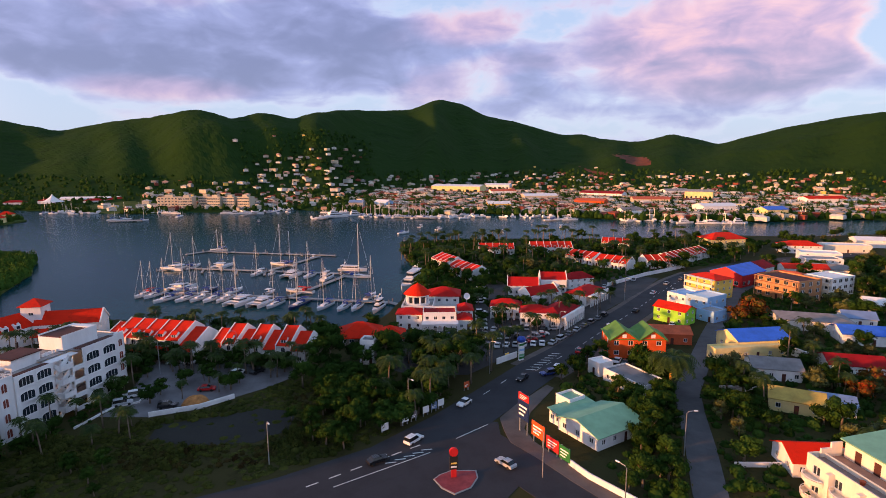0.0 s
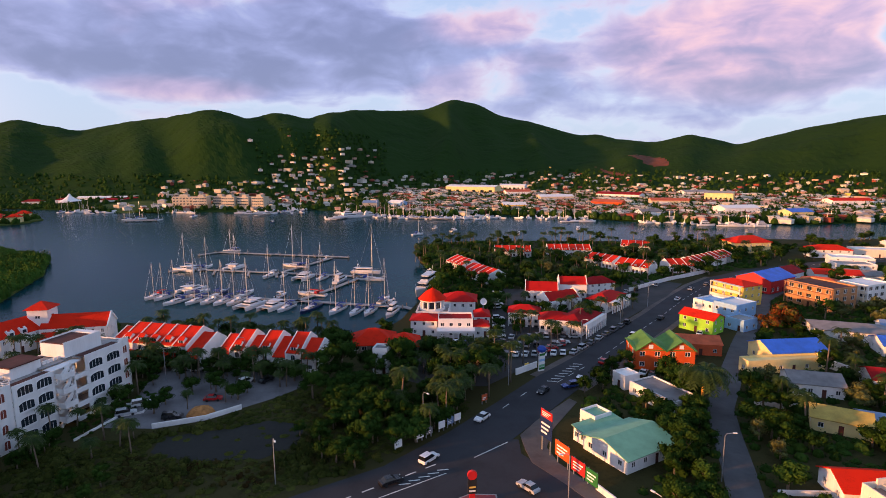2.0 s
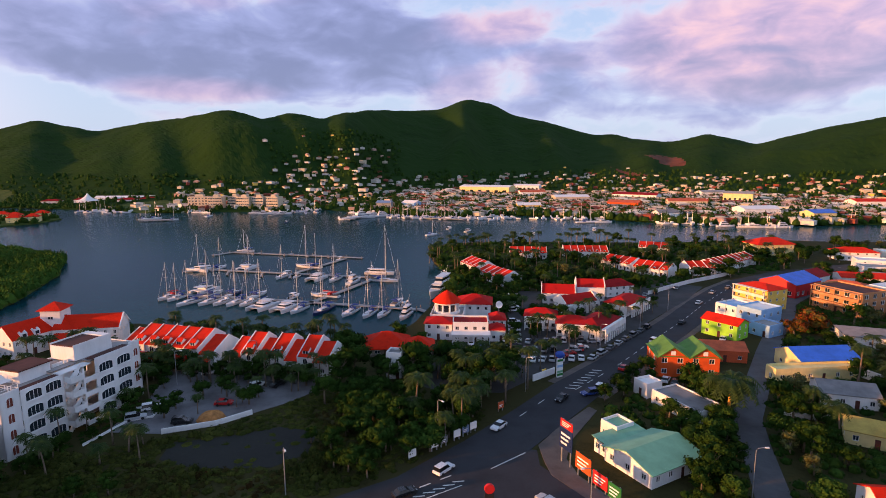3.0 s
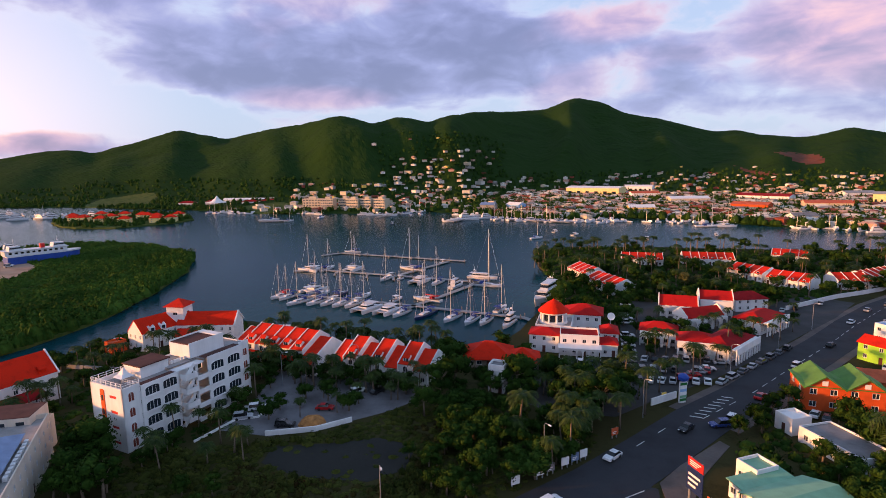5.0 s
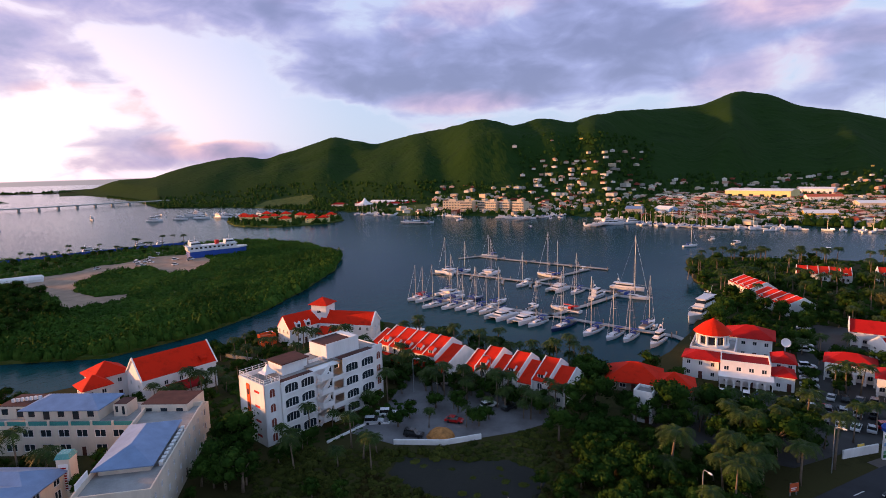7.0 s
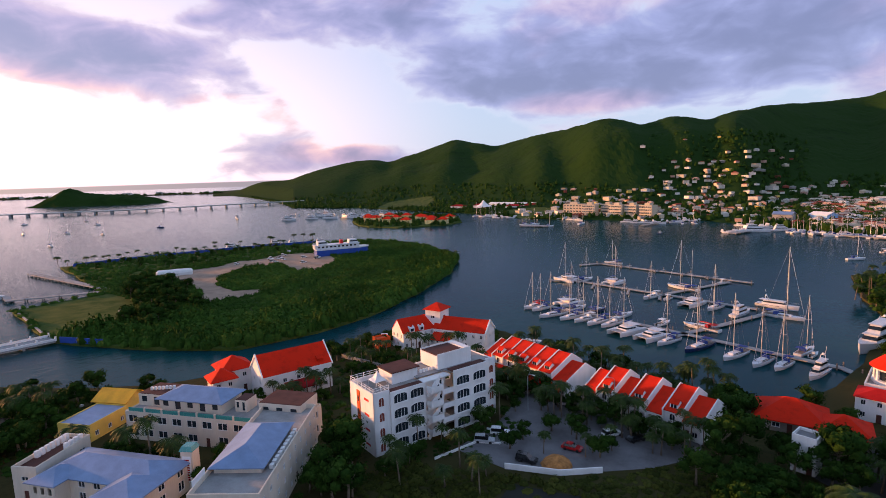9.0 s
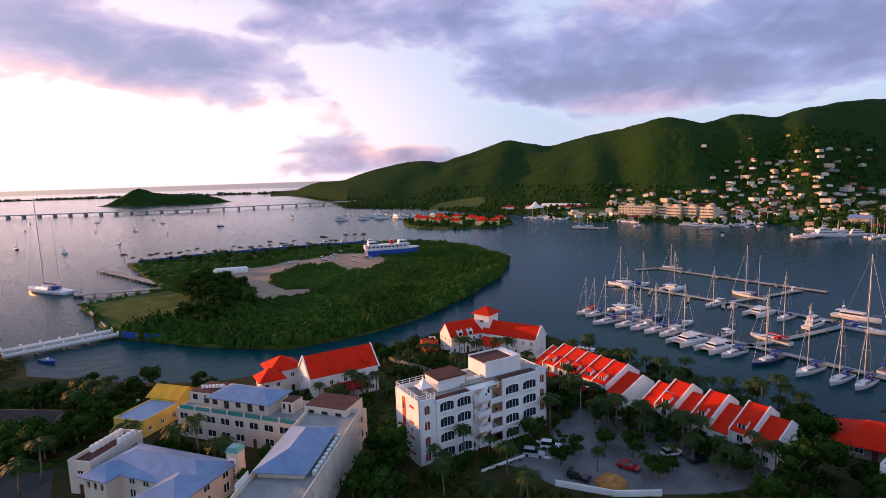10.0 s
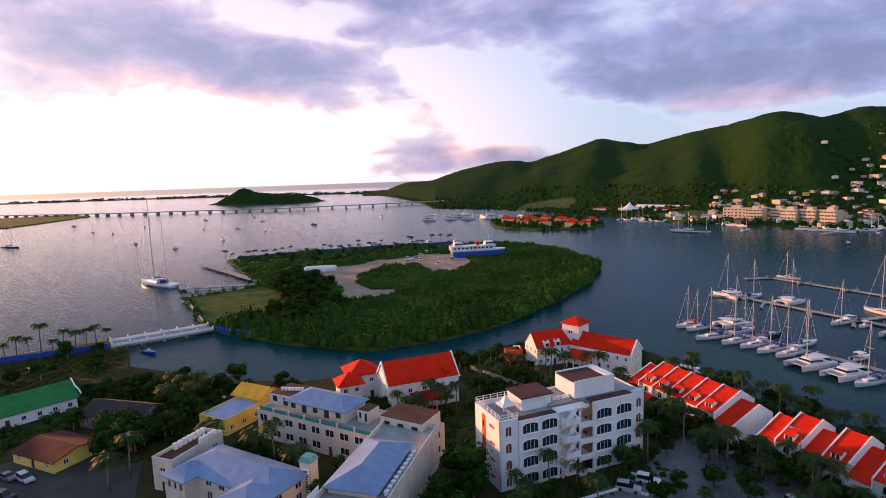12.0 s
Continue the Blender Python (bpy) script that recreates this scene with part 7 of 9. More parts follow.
for k, (x, y) in enumerate(((-17.7, 116), (-13.6, 120.0), (-11.8, 121.8), (-9.2, 124.6), (-7.4, 126.6), (-5.8, 128.4), (0.6, 139))):
    billboard(x, y, 40, 1.8, 1.6, 0.8, (TRIM, TRIM, GREYROOF, TRIM, BLUEROOF, TRIM, ORANGEROOF)[k], "small roadside advertising board", 2)

def totem(x, y):
    ob = thing("plaza_totem_sign", x, y, 1.0, 30, "tall plaza sign with a blue emblem and green panels", "sign")
    part("post", Geo().box(-0.9, 0.9, -0.25, 0.25, 0, 5.4), TRIM, ob)
    for k in range(6):
        part("panel", Geo().box(-0.95, 0.95, -0.3, -0.253, 0.5 + k * 0.8, 1.15 + k * 0.8), (DEEPGREEN, GREENROOF, TRIM, SKYBLUE, TRIM, DEEPGREEN)[k], ob)
    part("emblem", Geo().lathe(0, 0, [(0.3, 5.4), (1.2, 5.9), (1.35, 6.6), (0.9, 7.2), (0.2, 7.4)], 9), BLUEPAINT, ob, "bright blue emblem")
totem(18, 161.5)

def island_sign(x, y):
    ob = thing("traffic_island", x, y, 1.06, 0, "red paved traffic island with kerb and a sign post", "traffic island")
    poly = [(-3.9, 0.4), (-2.4, -2.2), (-0.2, -3.9), (2.6, -2.0), (3.9, 1.0), (3.7, 3.2), (-0.8, 3.2), (-2.9, 1.8)]
    part("kerb", Geo().prism([(a * 1.07, b * 1.1) for a, b in poly], 0.0, 0.14), CONCRETE, ob)
    part("paving", Geo().prism(poly, 0.141, 0.18), mat("red_paving", (0.24, 0.045, 0.05), 0.85, var=0.25, scale=2.0), ob)
    s = thing("advertising_pillar", x - 0.4, y + 1.2, 1.24, 10, "red and black advertising pillar with a rounded top", "sign")
    part("post", Geo().box(-0.5, 0.5, -0.2, 0.2, 0, 1.6), REDPAINT, s)
    part("panel", Geo().box(-0.75, 0.75, -0.26, 0.26, 1.6, 4.2), RUBBER, s)
    part("bar", Geo().box(-0.55, 0.55, -0.3, -0.263, 2.0, 2.3), TRIM, s)
    part("bar", Geo().box(-0.55, 0.55, -0.3, -0.263, 2.7, 3.0), YELLOW, s)
    part("top_disc", Geo().tube([(0, -0.25, 5.0), (0, 0.25, 5.0)], 0.85, 16), REDPAINT, s)
island_sign(-1.7, 98.6)

def street_lamp(x, y, rz, h=9.0):
    ob = thing("street_lamp", x, y, 1.0, rz, "grey steel street lamp on a tall pole", "street lamp", "street lamps")
    part("pole", Geo().tube([(0, 0, 0), (0, 0, h), (0.3, 0, h + 0.4), (1.6, 0, h + 0.6)], [0.11, 0.08, 0.07, 0.06], 8), STEEL, ob)
    part("lantern", Geo().box(1.4, 2.1, -0.14, 0.14, h + 0.5, h + 0.66), TRIM, ob)
for x, y, r in ((-38, 103.5, -60), (-12.5, 124.5, -50), (14.5, 100, 200), (8, 151, -40), (33, 181, -40), (52, 206, -40), (70, 232, -40), (44, 108, 0), (84, 214, 200), (26, 88, 130), (-66, 160, 200), (-84, 150, 0)):
    street_lamp(x, y, r)

def markings():
    ob = thing("road_marking", 0, 0, 0, 0, "worn white painted road markings", "road marking", "", "structure")
    def dash(x, y, rz, l, w=0.25):
        part("stripe", Geo().box(0, l, -w / 2, w / 2, 1.079, 1.086).moved(pose(x, y, 0, 0, 0, rz)), PAINT, ob)
    for i in range(len(ROAD_MID) - 1):
        (x0, y0), (x1, y1) = ROAD_MID[i], ROAD_MID[i + 1]
        L = math.hypot(x1 - x0, y1 - y0)
        a = math.degrees(math.atan2(y1 - y0, x1 - x0))
        if i > 5:
            for k in range(int(L / 6)):
                dash(x0 + (x1 - x0) * k * 6 / L, y0 + (y1 - y0) * k * 6 / L, a, 3.0, 0.18)
    for k in range(8):
        dash(18.5 + k * 1.35, 154.0 + k * 1.85, -8, 2.6, 0.4)
    for k in range(6):
        dash(-29 + k * 3.6, 96.5 + k * 2.75, 37, 2.4, 0.3)
    dash(-24, 96.5, 35.5, 21, 0.22)
    for k in range(5):
        dash(-15.5 + k * 1.7, 104.6 + k * 1.25, 12, 2.2, 0.28)
    dash(-1.5, 114.5, 42, 9.5, 0.22)
    for k in range(3):
        dash(0.5 + k * 5, 130 + k * 7, 54, 3.0, 0.2)
markings()

# ---- palms and trees ----
def frond_geo(g, base, yaw, length, lift, droop, width=0.8, seg=7, rnd=random):
    """A feather frond: a bent rib with leaflets hanging to both sides."""
    pts = []
    for i in range(seg + 1):
        t = i / seg
        r = length * t * (1 - 0.12 * t)
        z = lift * math.sin(min(t * 1.6, math.pi / 2)) * length * 0.35 - droop * length * t ** 2.2
        pts.append(Vector((base[0] + math.cos(yaw) * r, base[1] + math.sin(yaw) * r, base[2] + z)))
    side = Vector((-math.sin(yaw), math.cos(yaw), 0))
    for i in range(seg):
        a, b = pts[i], pts[i + 1]
        t = (i + 0.5) / seg
        w = width * math.sin(math.pi * (0.12 + 0.84 * t)) ** 0.7
        for s in (-1, 1):
            for h in (0, 1):
                p = a.lerp(b, h * 0.5)
                q = a.lerp(b, h * 0.5 + 0.42)
                tip = p.lerp(q, 1.2) + side * s * w * rnd.uniform(0.85, 1.1) + Vector((0, 0, -0.45 * w))
                g.add([p, q, tip], [(0, 1, 2)])

def palm_meshes(seed, h, n=17, length=2.9):
    rnd = random.Random(seed)
    lean = rnd.uniform(0.2, 0.9)
    trunk = Geo().tube([(0, 0, 0), (lean * 0.2, 0.05, h * 0.35), (lean * 0.55, 0.1, h * 0.7), (lean, 0.1, h)], [0.24, 0.17, 0.15, 0.14], 8)
    crown = Geo()
    for k in range(n):
        frond_geo(crown, (lean, 0.1, h), k * 2.399 + rnd.uniform(-0.2, 0.2), length * rnd.uniform(0.85, 1.1), rnd.uniform(-0.1, 1.1), rnd.uniform(0.35, 0.75), length * 0.3, rnd=rnd)
    return trunk.mesh("trunk", BARK, True), crown.mesh("crown", FROND)

def tree_meshes(seed, h, r, leaves, leaf_mat, clumps=9):
    rnd = random.Random(seed)
    trunk = Geo().tube([(0, 0, 0), (0.1, 0.05, h * 0.25), (0.15, 0.1, h * 0.5)], [0.06 * r + 0.08, 0.05 * r + 0.06, 0.03 * r + 0.05], 7)
    centres = []
    for k in range(clumps):
        a, rr = rnd.uniform(0, 6.283), r * 0.62 * math.sqrt(rnd.random())
        c = Vector((math.cos(a) * rr, math.sin(a) * rr, h * rnd.uniform(0.48, 0.86) - rr * 0.16))
        centres.append((c, r * rnd.uniform(0.30, 0.48)))
        trunk.tube([(0.15, 0.1, h * 0.42), tuple((c * 0.5 + Vector((0.1, 0.1, h * 0.22)))), tuple(c)], [0.03 * r, 0.02 * r, 0.008 * r], 5)
    crown = Geo()
    for k in range(leaves):
        c, cr = centres[k % clumps]
        d = Vector((rnd.gauss(0, 1), rnd.gauss(0, 1), rnd.gauss(0.2, 0.9))).normalized()
        p = c + Vector((d.x, d.y, d.z * 0.75)) * cr * rnd.uniform(0.5, 1.15)
        s = r * rnd.uniform(0.045, 0.10)
        u = d.cross(Vector((rnd.random(), rnd.random(), rnd.random() + 0.1))).normalized()
        w = (d + Vector((0, 0, 0.4))).normalized().cross(u).normalized()
        tilt = d * s * 0.5
        crown.add([p - u * s, p - w * s * 0.6 + tilt * 0.5, p + u * s, p + w * s * 0.6 - tilt], [(0, 1, 2, 3)])
    for c, cr in centres:
        crown.join(Geo().lathe(0, 0, [(cr * 0.25, -cr * 0.4), (cr * 0.55, -cr * 0.1), (cr * 0.46, cr * 0.25), (cr * 0.12, cr * 0.48)], 7).moved(Matrix.Translation(c)))
    return trunk.mesh("trunk", BARK, True), crown.mesh("crown", leaf_mat)

PALMS = [palm_meshes(s, h, 22 + s % 4, 2.9 + 0.15 * (s % 3)) for s, h in enumerate((6.0, 7.5, 8.5, 5.2, 9.5))]
TREES = [tree_meshes(20 + s, h, r, 1150, LEAF, 14) for s, (h, r) in enumerate(((6.5, 3.2), (8.0, 4.2), (5.0, 2.6), (7.0, 4.8), (9.5, 4.4)))]
OLIVES = [tree_meshes(40 + s, h, r, 950, LEAFWARM, 12) for s, (h, r) in enumerate(((5.5, 3.2), (6.5, 4.0)))]
FLAMES = [tree_meshes(60, 6.0, 4.8, 700, FLAME, 11), tree_meshes(61, 5.0, 3.6, 600, FLAME, 10)]
SHRUBS = [tree_meshes(70 + s, h, r, 260, LEAF, 6) for s, (h, r) in enumerate(((2.4, 1.7), (3.2, 2.2), (1.8, 1.5)))]

def plant(meshes, name, x, y, scale, rz, label, category, group="", z=1.0):
    ob = thing(name, x, y, z, rz, label, category, group)
    ob.scale = (scale, scale, scale * (0.92 + 0.16 * ((x * 7.3 + y * 3.1) % 1)))
    part("trunk", meshes[0], None, ob)
    part("crown", meshes[1], None, ob)
    return ob

def inside(x, y, poly):
    c = False
    j = len(poly) - 1
    for i in range(len(poly)):
        (xi, yi), (xj, yj) = poly[i], poly[j]
        if (yi > y) != (yj > y) and x < (xj - xi) * (y - yi) / (yj - yi) + xi:
            c = not c
        j = i
    return c

def near_path(x, y, path, d):
    for (x0, y0), (x1, y1) in zip(path, path[1:]):
        dx, dy = x1 - x0, y1 - y0
        t = max(0, min(1, ((x - x0) * dx + (y - y0) * dy) / (dx * dx + dy * dy)))
        if (x - x0 - t * dx) ** 2 + (y - y0 - t * dy) ** 2 < d * d:
            return True
    return False

def clear(x, y, r):
    """True where no building or road takes the ground."""
    for fx, fy, c, s, w, d in FOOT:
        lx, ly = (x - fx) * c + (y - fy) * s, -(x - fx) * s + (y - fy) * c
        if -r < lx < w + r and -r - 0.5 < ly < d + r:
            return False
    return not (near_path(x, y, ROAD_MID, 7.6 + r * 0.6) or near_path(x, y, LANE_MID, 3.2 + r * 0.5) or near_path(x, y, BRANCH, 7 + r * 0.6))

def scatter(poly, count, r, seed, tries=30, gap=None):
    rnd = random.Random(seed)
    xs, ys = [p[0] for p in poly], [p[1] for p in poly]
    out = []
    for _ in range(count * tries):
        x, y = rnd.uniform(min(xs), max(xs)), rnd.uniform(min(ys), max(ys))
        if inside(x, y, poly) and clear(x, y, r) and all((x - a) ** 2 + (y - b) ** 2 > (gap or r * 1.3) ** 2 for a, b in out):
            out.append((x, y))
            if len(out) == count:
                break
    return out

RN = random.Random(77)
GROVE = []

def tree_at(x, y, s=1.0, kind=None, z=1.0):
    m = RN.choice(kind or TREES)
    if y > 182 or x > 86 or x < -145:
        GROVE.append((m, pose(x, y, z, 0, 0, RN.uniform(0, 360)) @ Matrix.Scale(s * RN.uniform(0.8, 1.15), 4)))
        return None
    return plant(m, "tree", x, y, s * RN.uniform(0.8, 1.15), RN.uniform(0, 360), "leafy dark green tree with a rounded uneven crown" if (kind or TREES) is TREES else "olive green tree with a loose crown", "tree", "trees", z)

def palm_at(x, y, s=1.0, z=1.0):
    if y > 262 or x < -300:
        GROVE.append((RN.choice(PALMS), pose(x, y, z, 0, 0, RN.uniform(0, 360)) @ Matrix.Scale(s * RN.uniform(0.9, 1.25), 4)))
        return None
    return plant(RN.choice(PALMS), "palm_tree", x, y, s * RN.uniform(0.85, 1.15), RN.uniform(0, 360), "coconut palm with a slender trunk and drooping fronds", "palm tree", "palm trees", z)

def greenery():
    for x, y in scatter([(-42, 140), (-20, 150), (-6, 146), (2, 150), (2, 158), (-14, 172), (-30, 170), (-46, 158)], 22, 2.2, 1):
        tree_at(x, y, 1.0)
    for x, y in scatter([(-20, 132), (-4, 136), (4, 148), (0, 168), (-12, 170)], 12, 1.0, 2):
        palm_at(x, y, 1.15)
    for x, y in scatter([(-14, 152), (3, 152), (8, 162), (2, 171), (-12, 171), (-26, 168)], 20, 0.5, 44, gap=2.8):
        (palm_at if (x * 3 + y) % 2 < 1.2 else tree_at)(x, y, 0.95)
    for k in range(9):
        palm_at(8.5 + k * 4.6 + RN.uniform(-1, 1), 160 + k * 6.4 + RN.uniform(-1, 1), 0.95)
    for x, y in scatter([(-50, 124), (-20, 116), (-8, 128), (-14, 142), (-34, 142), (-34, 122)], 34, 1.8, 3):
        tree_at(x, y, 0.62)
    for x, y in scatter([(-30, 106), (-18, 115), (-6, 128), (-4, 142), (-26, 150), (-40, 146), (-37, 130), (-34, 118)], 46, 0.8, 40, gap=3.0):
        tree_at(x, y, 0.72)
    for x, y in scatter([(-96, 84), (-74, 80), (-60, 90), (-62, 104), (-84, 110), (-93, 106)], 12, 1.0, 41, gap=3.2):
        tree_at(x, y, 0.55)
    for x, y in scatter([(-112, 152), (-80, 150), (-46, 146), (-44, 162), (-78, 160), (-110, 166)], 20, 0.9, 4):
        palm_at(x, y, 0.9)
    for x, y in scatter([(-100, 152), (-46, 150), (-44, 160), (-100, 165)], 12, 1.4, 5):
        tree_at(x, y, 0.6)
    for x, y in scatter([(-112, 182), (-48, 176), (-44, 188), (-78, 189), (-110, 192)], 34, 0.7, 6):
        palm_at(x, y, 0.85)
    for x, y in scatter([(-112, 158), (-84, 156), (-46, 151), (-45, 158), (-78, 160), (-110, 166)], 34, 0.6, 31, gap=2.2):
        tree_at(x, y, 0.55)
    for x, y in scatter([(-92, 118), (-86, 140), (-84, 160), (-92, 166), (-100, 150), (-88, 146)], 14, 0.6, 32, gap=2.4):
        tree_at(x, y, 0.6)
    for x, y in scatter([(-80, 140), (-60, 138), (-58, 144), (-78, 147)], 4, 0.5, 33, gap=2.0):
        (palm_at if x < -70 else tree_at)(x, y, 0.6)
    for x, y in scatter([(-135, 155), (-110, 150), (-104, 172), (-132, 172)], 12, 1.2, 7):
        palm_at(x, y, 0.9)
    for x, y in scatter([(-160, 125), (-118, 122), (-116, 160), (-160, 160)], 18, 1.6, 8):
        (tree_at if (x * 3) % 2 < 1 else palm_at)(x, y, 0.75)
    for x, y in scatter([(-92, 104), (-62, 112), (-80, 124), (-92, 112)], 7, 0.8, 9):
        palm_at(x, y, 0.85)
    for x, y in scatter([(-112, 92), (-98, 84), (-86, 96), (-93, 107), (-108, 108)], 12, 1.8, 10):
        tree_at(x, y, 0.95)
    for k, t in enumerate((1.5, 8.5, 14.5, 21.0, 26.0, 32.0)):
        palm_at(-96.5 + 0.216 * t + 3.2 * 0.976, 110.8 + 0.976 * t - 3.2 * 0.216, 0.62 + 0.1 * (k % 3))
    for x, y in scatter([(-93, 108), (-88, 108), (-82, 140), (-86, 142)], 9, 0.3, 42, gap=2.2):
        tree_at(x, y, 0.42)
    for x, y in scatter([(-165, 104), (-122, 104), (-108, 112), (-104, 150), (-112, 166), (-136, 162), (-160, 172)], 34, 0.9, 43, gap=3.4):
        tree_at(x, y, 0.6)
    for x, y in scatter([(-50, 178), (-36, 186), (-24, 190), (-22, 184), (-40, 172)], 8, 1.0, 11):
        tree_at(x, y, 0.8)
    for x, y in ((-44, 170), (-42, 176), (-30, 188)):
        tree_at(x, y, 1.1)
    for x, y in scatter([(8, 182), (46, 196), (60, 222), (26, 232), (8, 215)], 11, 1.4, 12):
        tree_at(x, y, 0.62)
    for x, y in scatter([(6, 182), (56, 210), (66, 236), (30, 240), (4, 240)], 11, 0.8, 13):
        palm_at(x, y, 0.95)
    for x, y in scatter([(-20, 225), (8, 225), (14, 262), (14, 290), (-18, 292)], 26, 2.0, 14):
        tree_at(x, y, 0.95)
    for x, y in scatter([(12, 262), (70, 262), (60, 300), (20, 300)], 20, 2.0, 15):
        tree_at(x, y, 1.0, OLIVES if y > 280 else None)
    for x, y in scatter([(-38, 330), (-20, 300), (0, 262), (120, 300), (150, 350), (210, 420), (130, 412), (-20, 404)], 55, 2.2, 16):
        tree_at(x, y, 0.9)
    for x, y in scatter([(-36, 330), (-18, 296), (10, 300), (160, 330), (215, 420), (130, 412), (-30, 400)], 65, 1.0, 17):
        palm_at(x, y, 1.0)
    for x, y in scatter([(-36, 385), (60, 400), (200, 428), (130, 413), (-20, 406)], 26, 0.6, 18):
        palm_at(x, y, 1.05)
    for x, y in scatter([(34, 100), (46, 96), (52, 130), (62, 150), (50, 158), (36, 135), (30, 120)], 20, 1.5, 19):
        tree_at(x, y, 0.8)
    for x, y in scatter([(52, 104), (120, 96), (130, 150), (120, 200), (96, 200), (66, 148)], 70, 1.8, 20):
        tree_at(x, y, 0.8, OLIVES if RN.random() < 0.35 else None)
    for x, y in scatter([(94, 200), (180, 180), (230, 300), (160, 300), (110, 238)], 46, 2.0, 21):
        tree_at(x, y, 0.95, OLIVES if RN.random() < 0.4 else None)
    for x, y in scatter([(120, 262), (240, 330), (230, 410), (150, 350)], 26, 2.0, 22):
        tree_at(x, y, 0.9)
    for x, y in scatter([(150, 240), (220, 200), (420, 330), (400, 462), (330, 432), (240, 424), (200, 350)], 130, 2.4, 30):
        tree_at(x, y, 1.0, OLIVES if RN.random() < 0.3 else None)
    for x, y in scatter([(60, 98), (120, 100), (120, 190), (70, 150)], 16, 1.0, 23):
        palm_at(x, y, 1.0)
    for x, y in scatter([(8, 168), (20, 170), (44, 198), (34, 196), (14, 200), (6, 190)], 6, 0.4, 35, gap=3.2):
        (tree_at if (x + y) % 2 < 1.1 else palm_at)(x, y, 0.62)
    for x, y in scatter([(-20, 300), (0, 262), (70, 268), (130, 300), (170, 330), (180, 360), (120, 372), (60, 345), (0, 342)], 90, 0.3, 36, gap=2.8):
        (tree_at if (x * 5 + y) % 3 < 1.4 else palm_at)(x, y, 0.92)
    for x, y, s in ((101, 201, 1.0), (108, 206, 1.1), (97, 134, 0.9), (104, 140, 0.8)):
        plant(FLAMES[int(x) % 2], "flame_tree", x, y, s * 1.35, x * 9, "flame tree covered in orange-red blossom", "tree")
    big = plant(palm_meshes(88, 4.6, 52, 3.2), "palm_tree", 52.5, 137.5, 2.1, 40, "large date palm with orange-lit yellow fronds beside the lane", "palm tree")
    # this crown takes the yellow with the sun's orange put in
    big.children[1].data = big.children[1].data.copy()
    big.children[1].data.materials[0] = LITFROND
    for x, y in scatter([(-215, 62), (-196, 76), (-180, 92), (-166, 100), (-150, 62), (-160, 48), (-180, 40), (-204, 48)], 26, 1.4, 24):
        tree_at(x, y, 0.75)
    for x, y in scatter([(-184, 66), (-168, 50), (-158, 50), (-160, 60), (-172, 72)], 22, 1.0, 34, gap=2.6):
        tree_at(x, y, 0.85)
    for x, y in scatter([(-215, 62), (-175, 96), (-150, 64), (-190, 45)], 7, 0.8, 25):
        palm_at(x, y, 0.9)
    for x, y in scatter([(-262, 20), (-232, 30), (-228, 56), (-256, 60)], 10, 1.2, 26):
        tree_at(x, y, 0.7)
    for k in range(11):
        palm_at(-269 + 2.2 * math.sin(k * 4), 22 + k * 3.5, 0.8 + 0.35 * ((k * 7) % 5) / 4)
    for x, y in scatter([(-108, 150), (-90, 152), (-46, 148), (-44, 160), (-80, 163), (-108, 168)], 26, 0.3, 51, gap=2.6):
        palm_at(x, y, 0.8)
    for x, y in scatter([(-110, 184), (-78, 180), (-46, 175), (-44, 186), (-78, 188), (-108, 192)], 30, 0.3, 52, gap=2.4):
        (palm_at if (x * 7 + y) % 3 < 2 else tree_at)(x, y, 0.75)
    for x, y in scatter([(-76, 128), (-62, 134), (-52, 146), (-78, 152), (-84, 134)], 8, 0.3, 53, gap=4.0):
        (palm_at if x > -70 else tree_at)(x, y, 0.6)
    for x, y in scatter([(6, 186), (46, 204), (76, 244), (70, 262), (10, 262), (4, 220)], 20, 0.4, 54, gap=3.4):
        (tree_at if (x * 3 + y) % 2 < 1 else palm_at)(x, y, 0.75)
    for x, y in scatter([(-20, 120), (0, 126), (14, 150), (4, 164), (-10, 150)], 12, 0.8, 55, gap=3.0):
        palm_at(x, y, 1.0)
    for x, y in scatter([(44, 122), (54, 126), (57, 138), (48, 146), (40, 132)], 8, 0.6, 56, gap=2.5):
        tree_at(x, y, 0.75)
    for x, y in scatter([(26, 92), (44, 92), (48, 118), (38, 124), (30, 108)], 12, 1.0, 57, gap=3.0):
        tree_at(x, y, 0.7)
    for x, y in scatter([(24, 146), (40, 150), (46, 166), (34, 168)], 9, 0.5, 58, gap=2.6):
        tree_at(x, y, 0.6)
    for k in range(9):
        palm_at(-141.2 + 0.216 * (2.2 * k + 1) + 0.976 * (4.5 + k % 3), 111.5 + 0.976 * (2.2 * k + 1) - 0.216 * (4.5 + k % 3), 0.75 + 0.12 * (k % 3))
    for x, y in scatter([(-146, 76), (-122, 84), (-120, 90), (-112, 92), (-114, 82), (-138, 72)], 12, 0.2, 66, gap=2.6):
        tree_at(x, y, 0.6)
    for x, y in ((-131, 79), (-135, 77), (-127, 82), (-150, 70), (-145, 50), (-148, 54)):
        palm_at(x, y, 1.2)
    for k in range(30):
        palm_at(-480 + k * 1.7 + RN.uniform(-6, 4), 152 + k * 6.2 + RN.uniform(-3, 3), RN.uniform(0.7, 1.15))
    for x, y in scatter([(-336, 146), (-286, 132), (-262, 118), (-246, 122), (-262, 152), (-306, 166), (-338, 172), (-372, 172)], 46, 2.0, 27, gap=4.5):
        tree_at(x, y, 1.0)
    for x, y in scatter([(-480, 165), (-440, 160), (-400, 200), (-400, 300), (-440, 320)], 40, 1.0, 28, gap=6):
        tree_at(x, y, 0.6)
greenery()

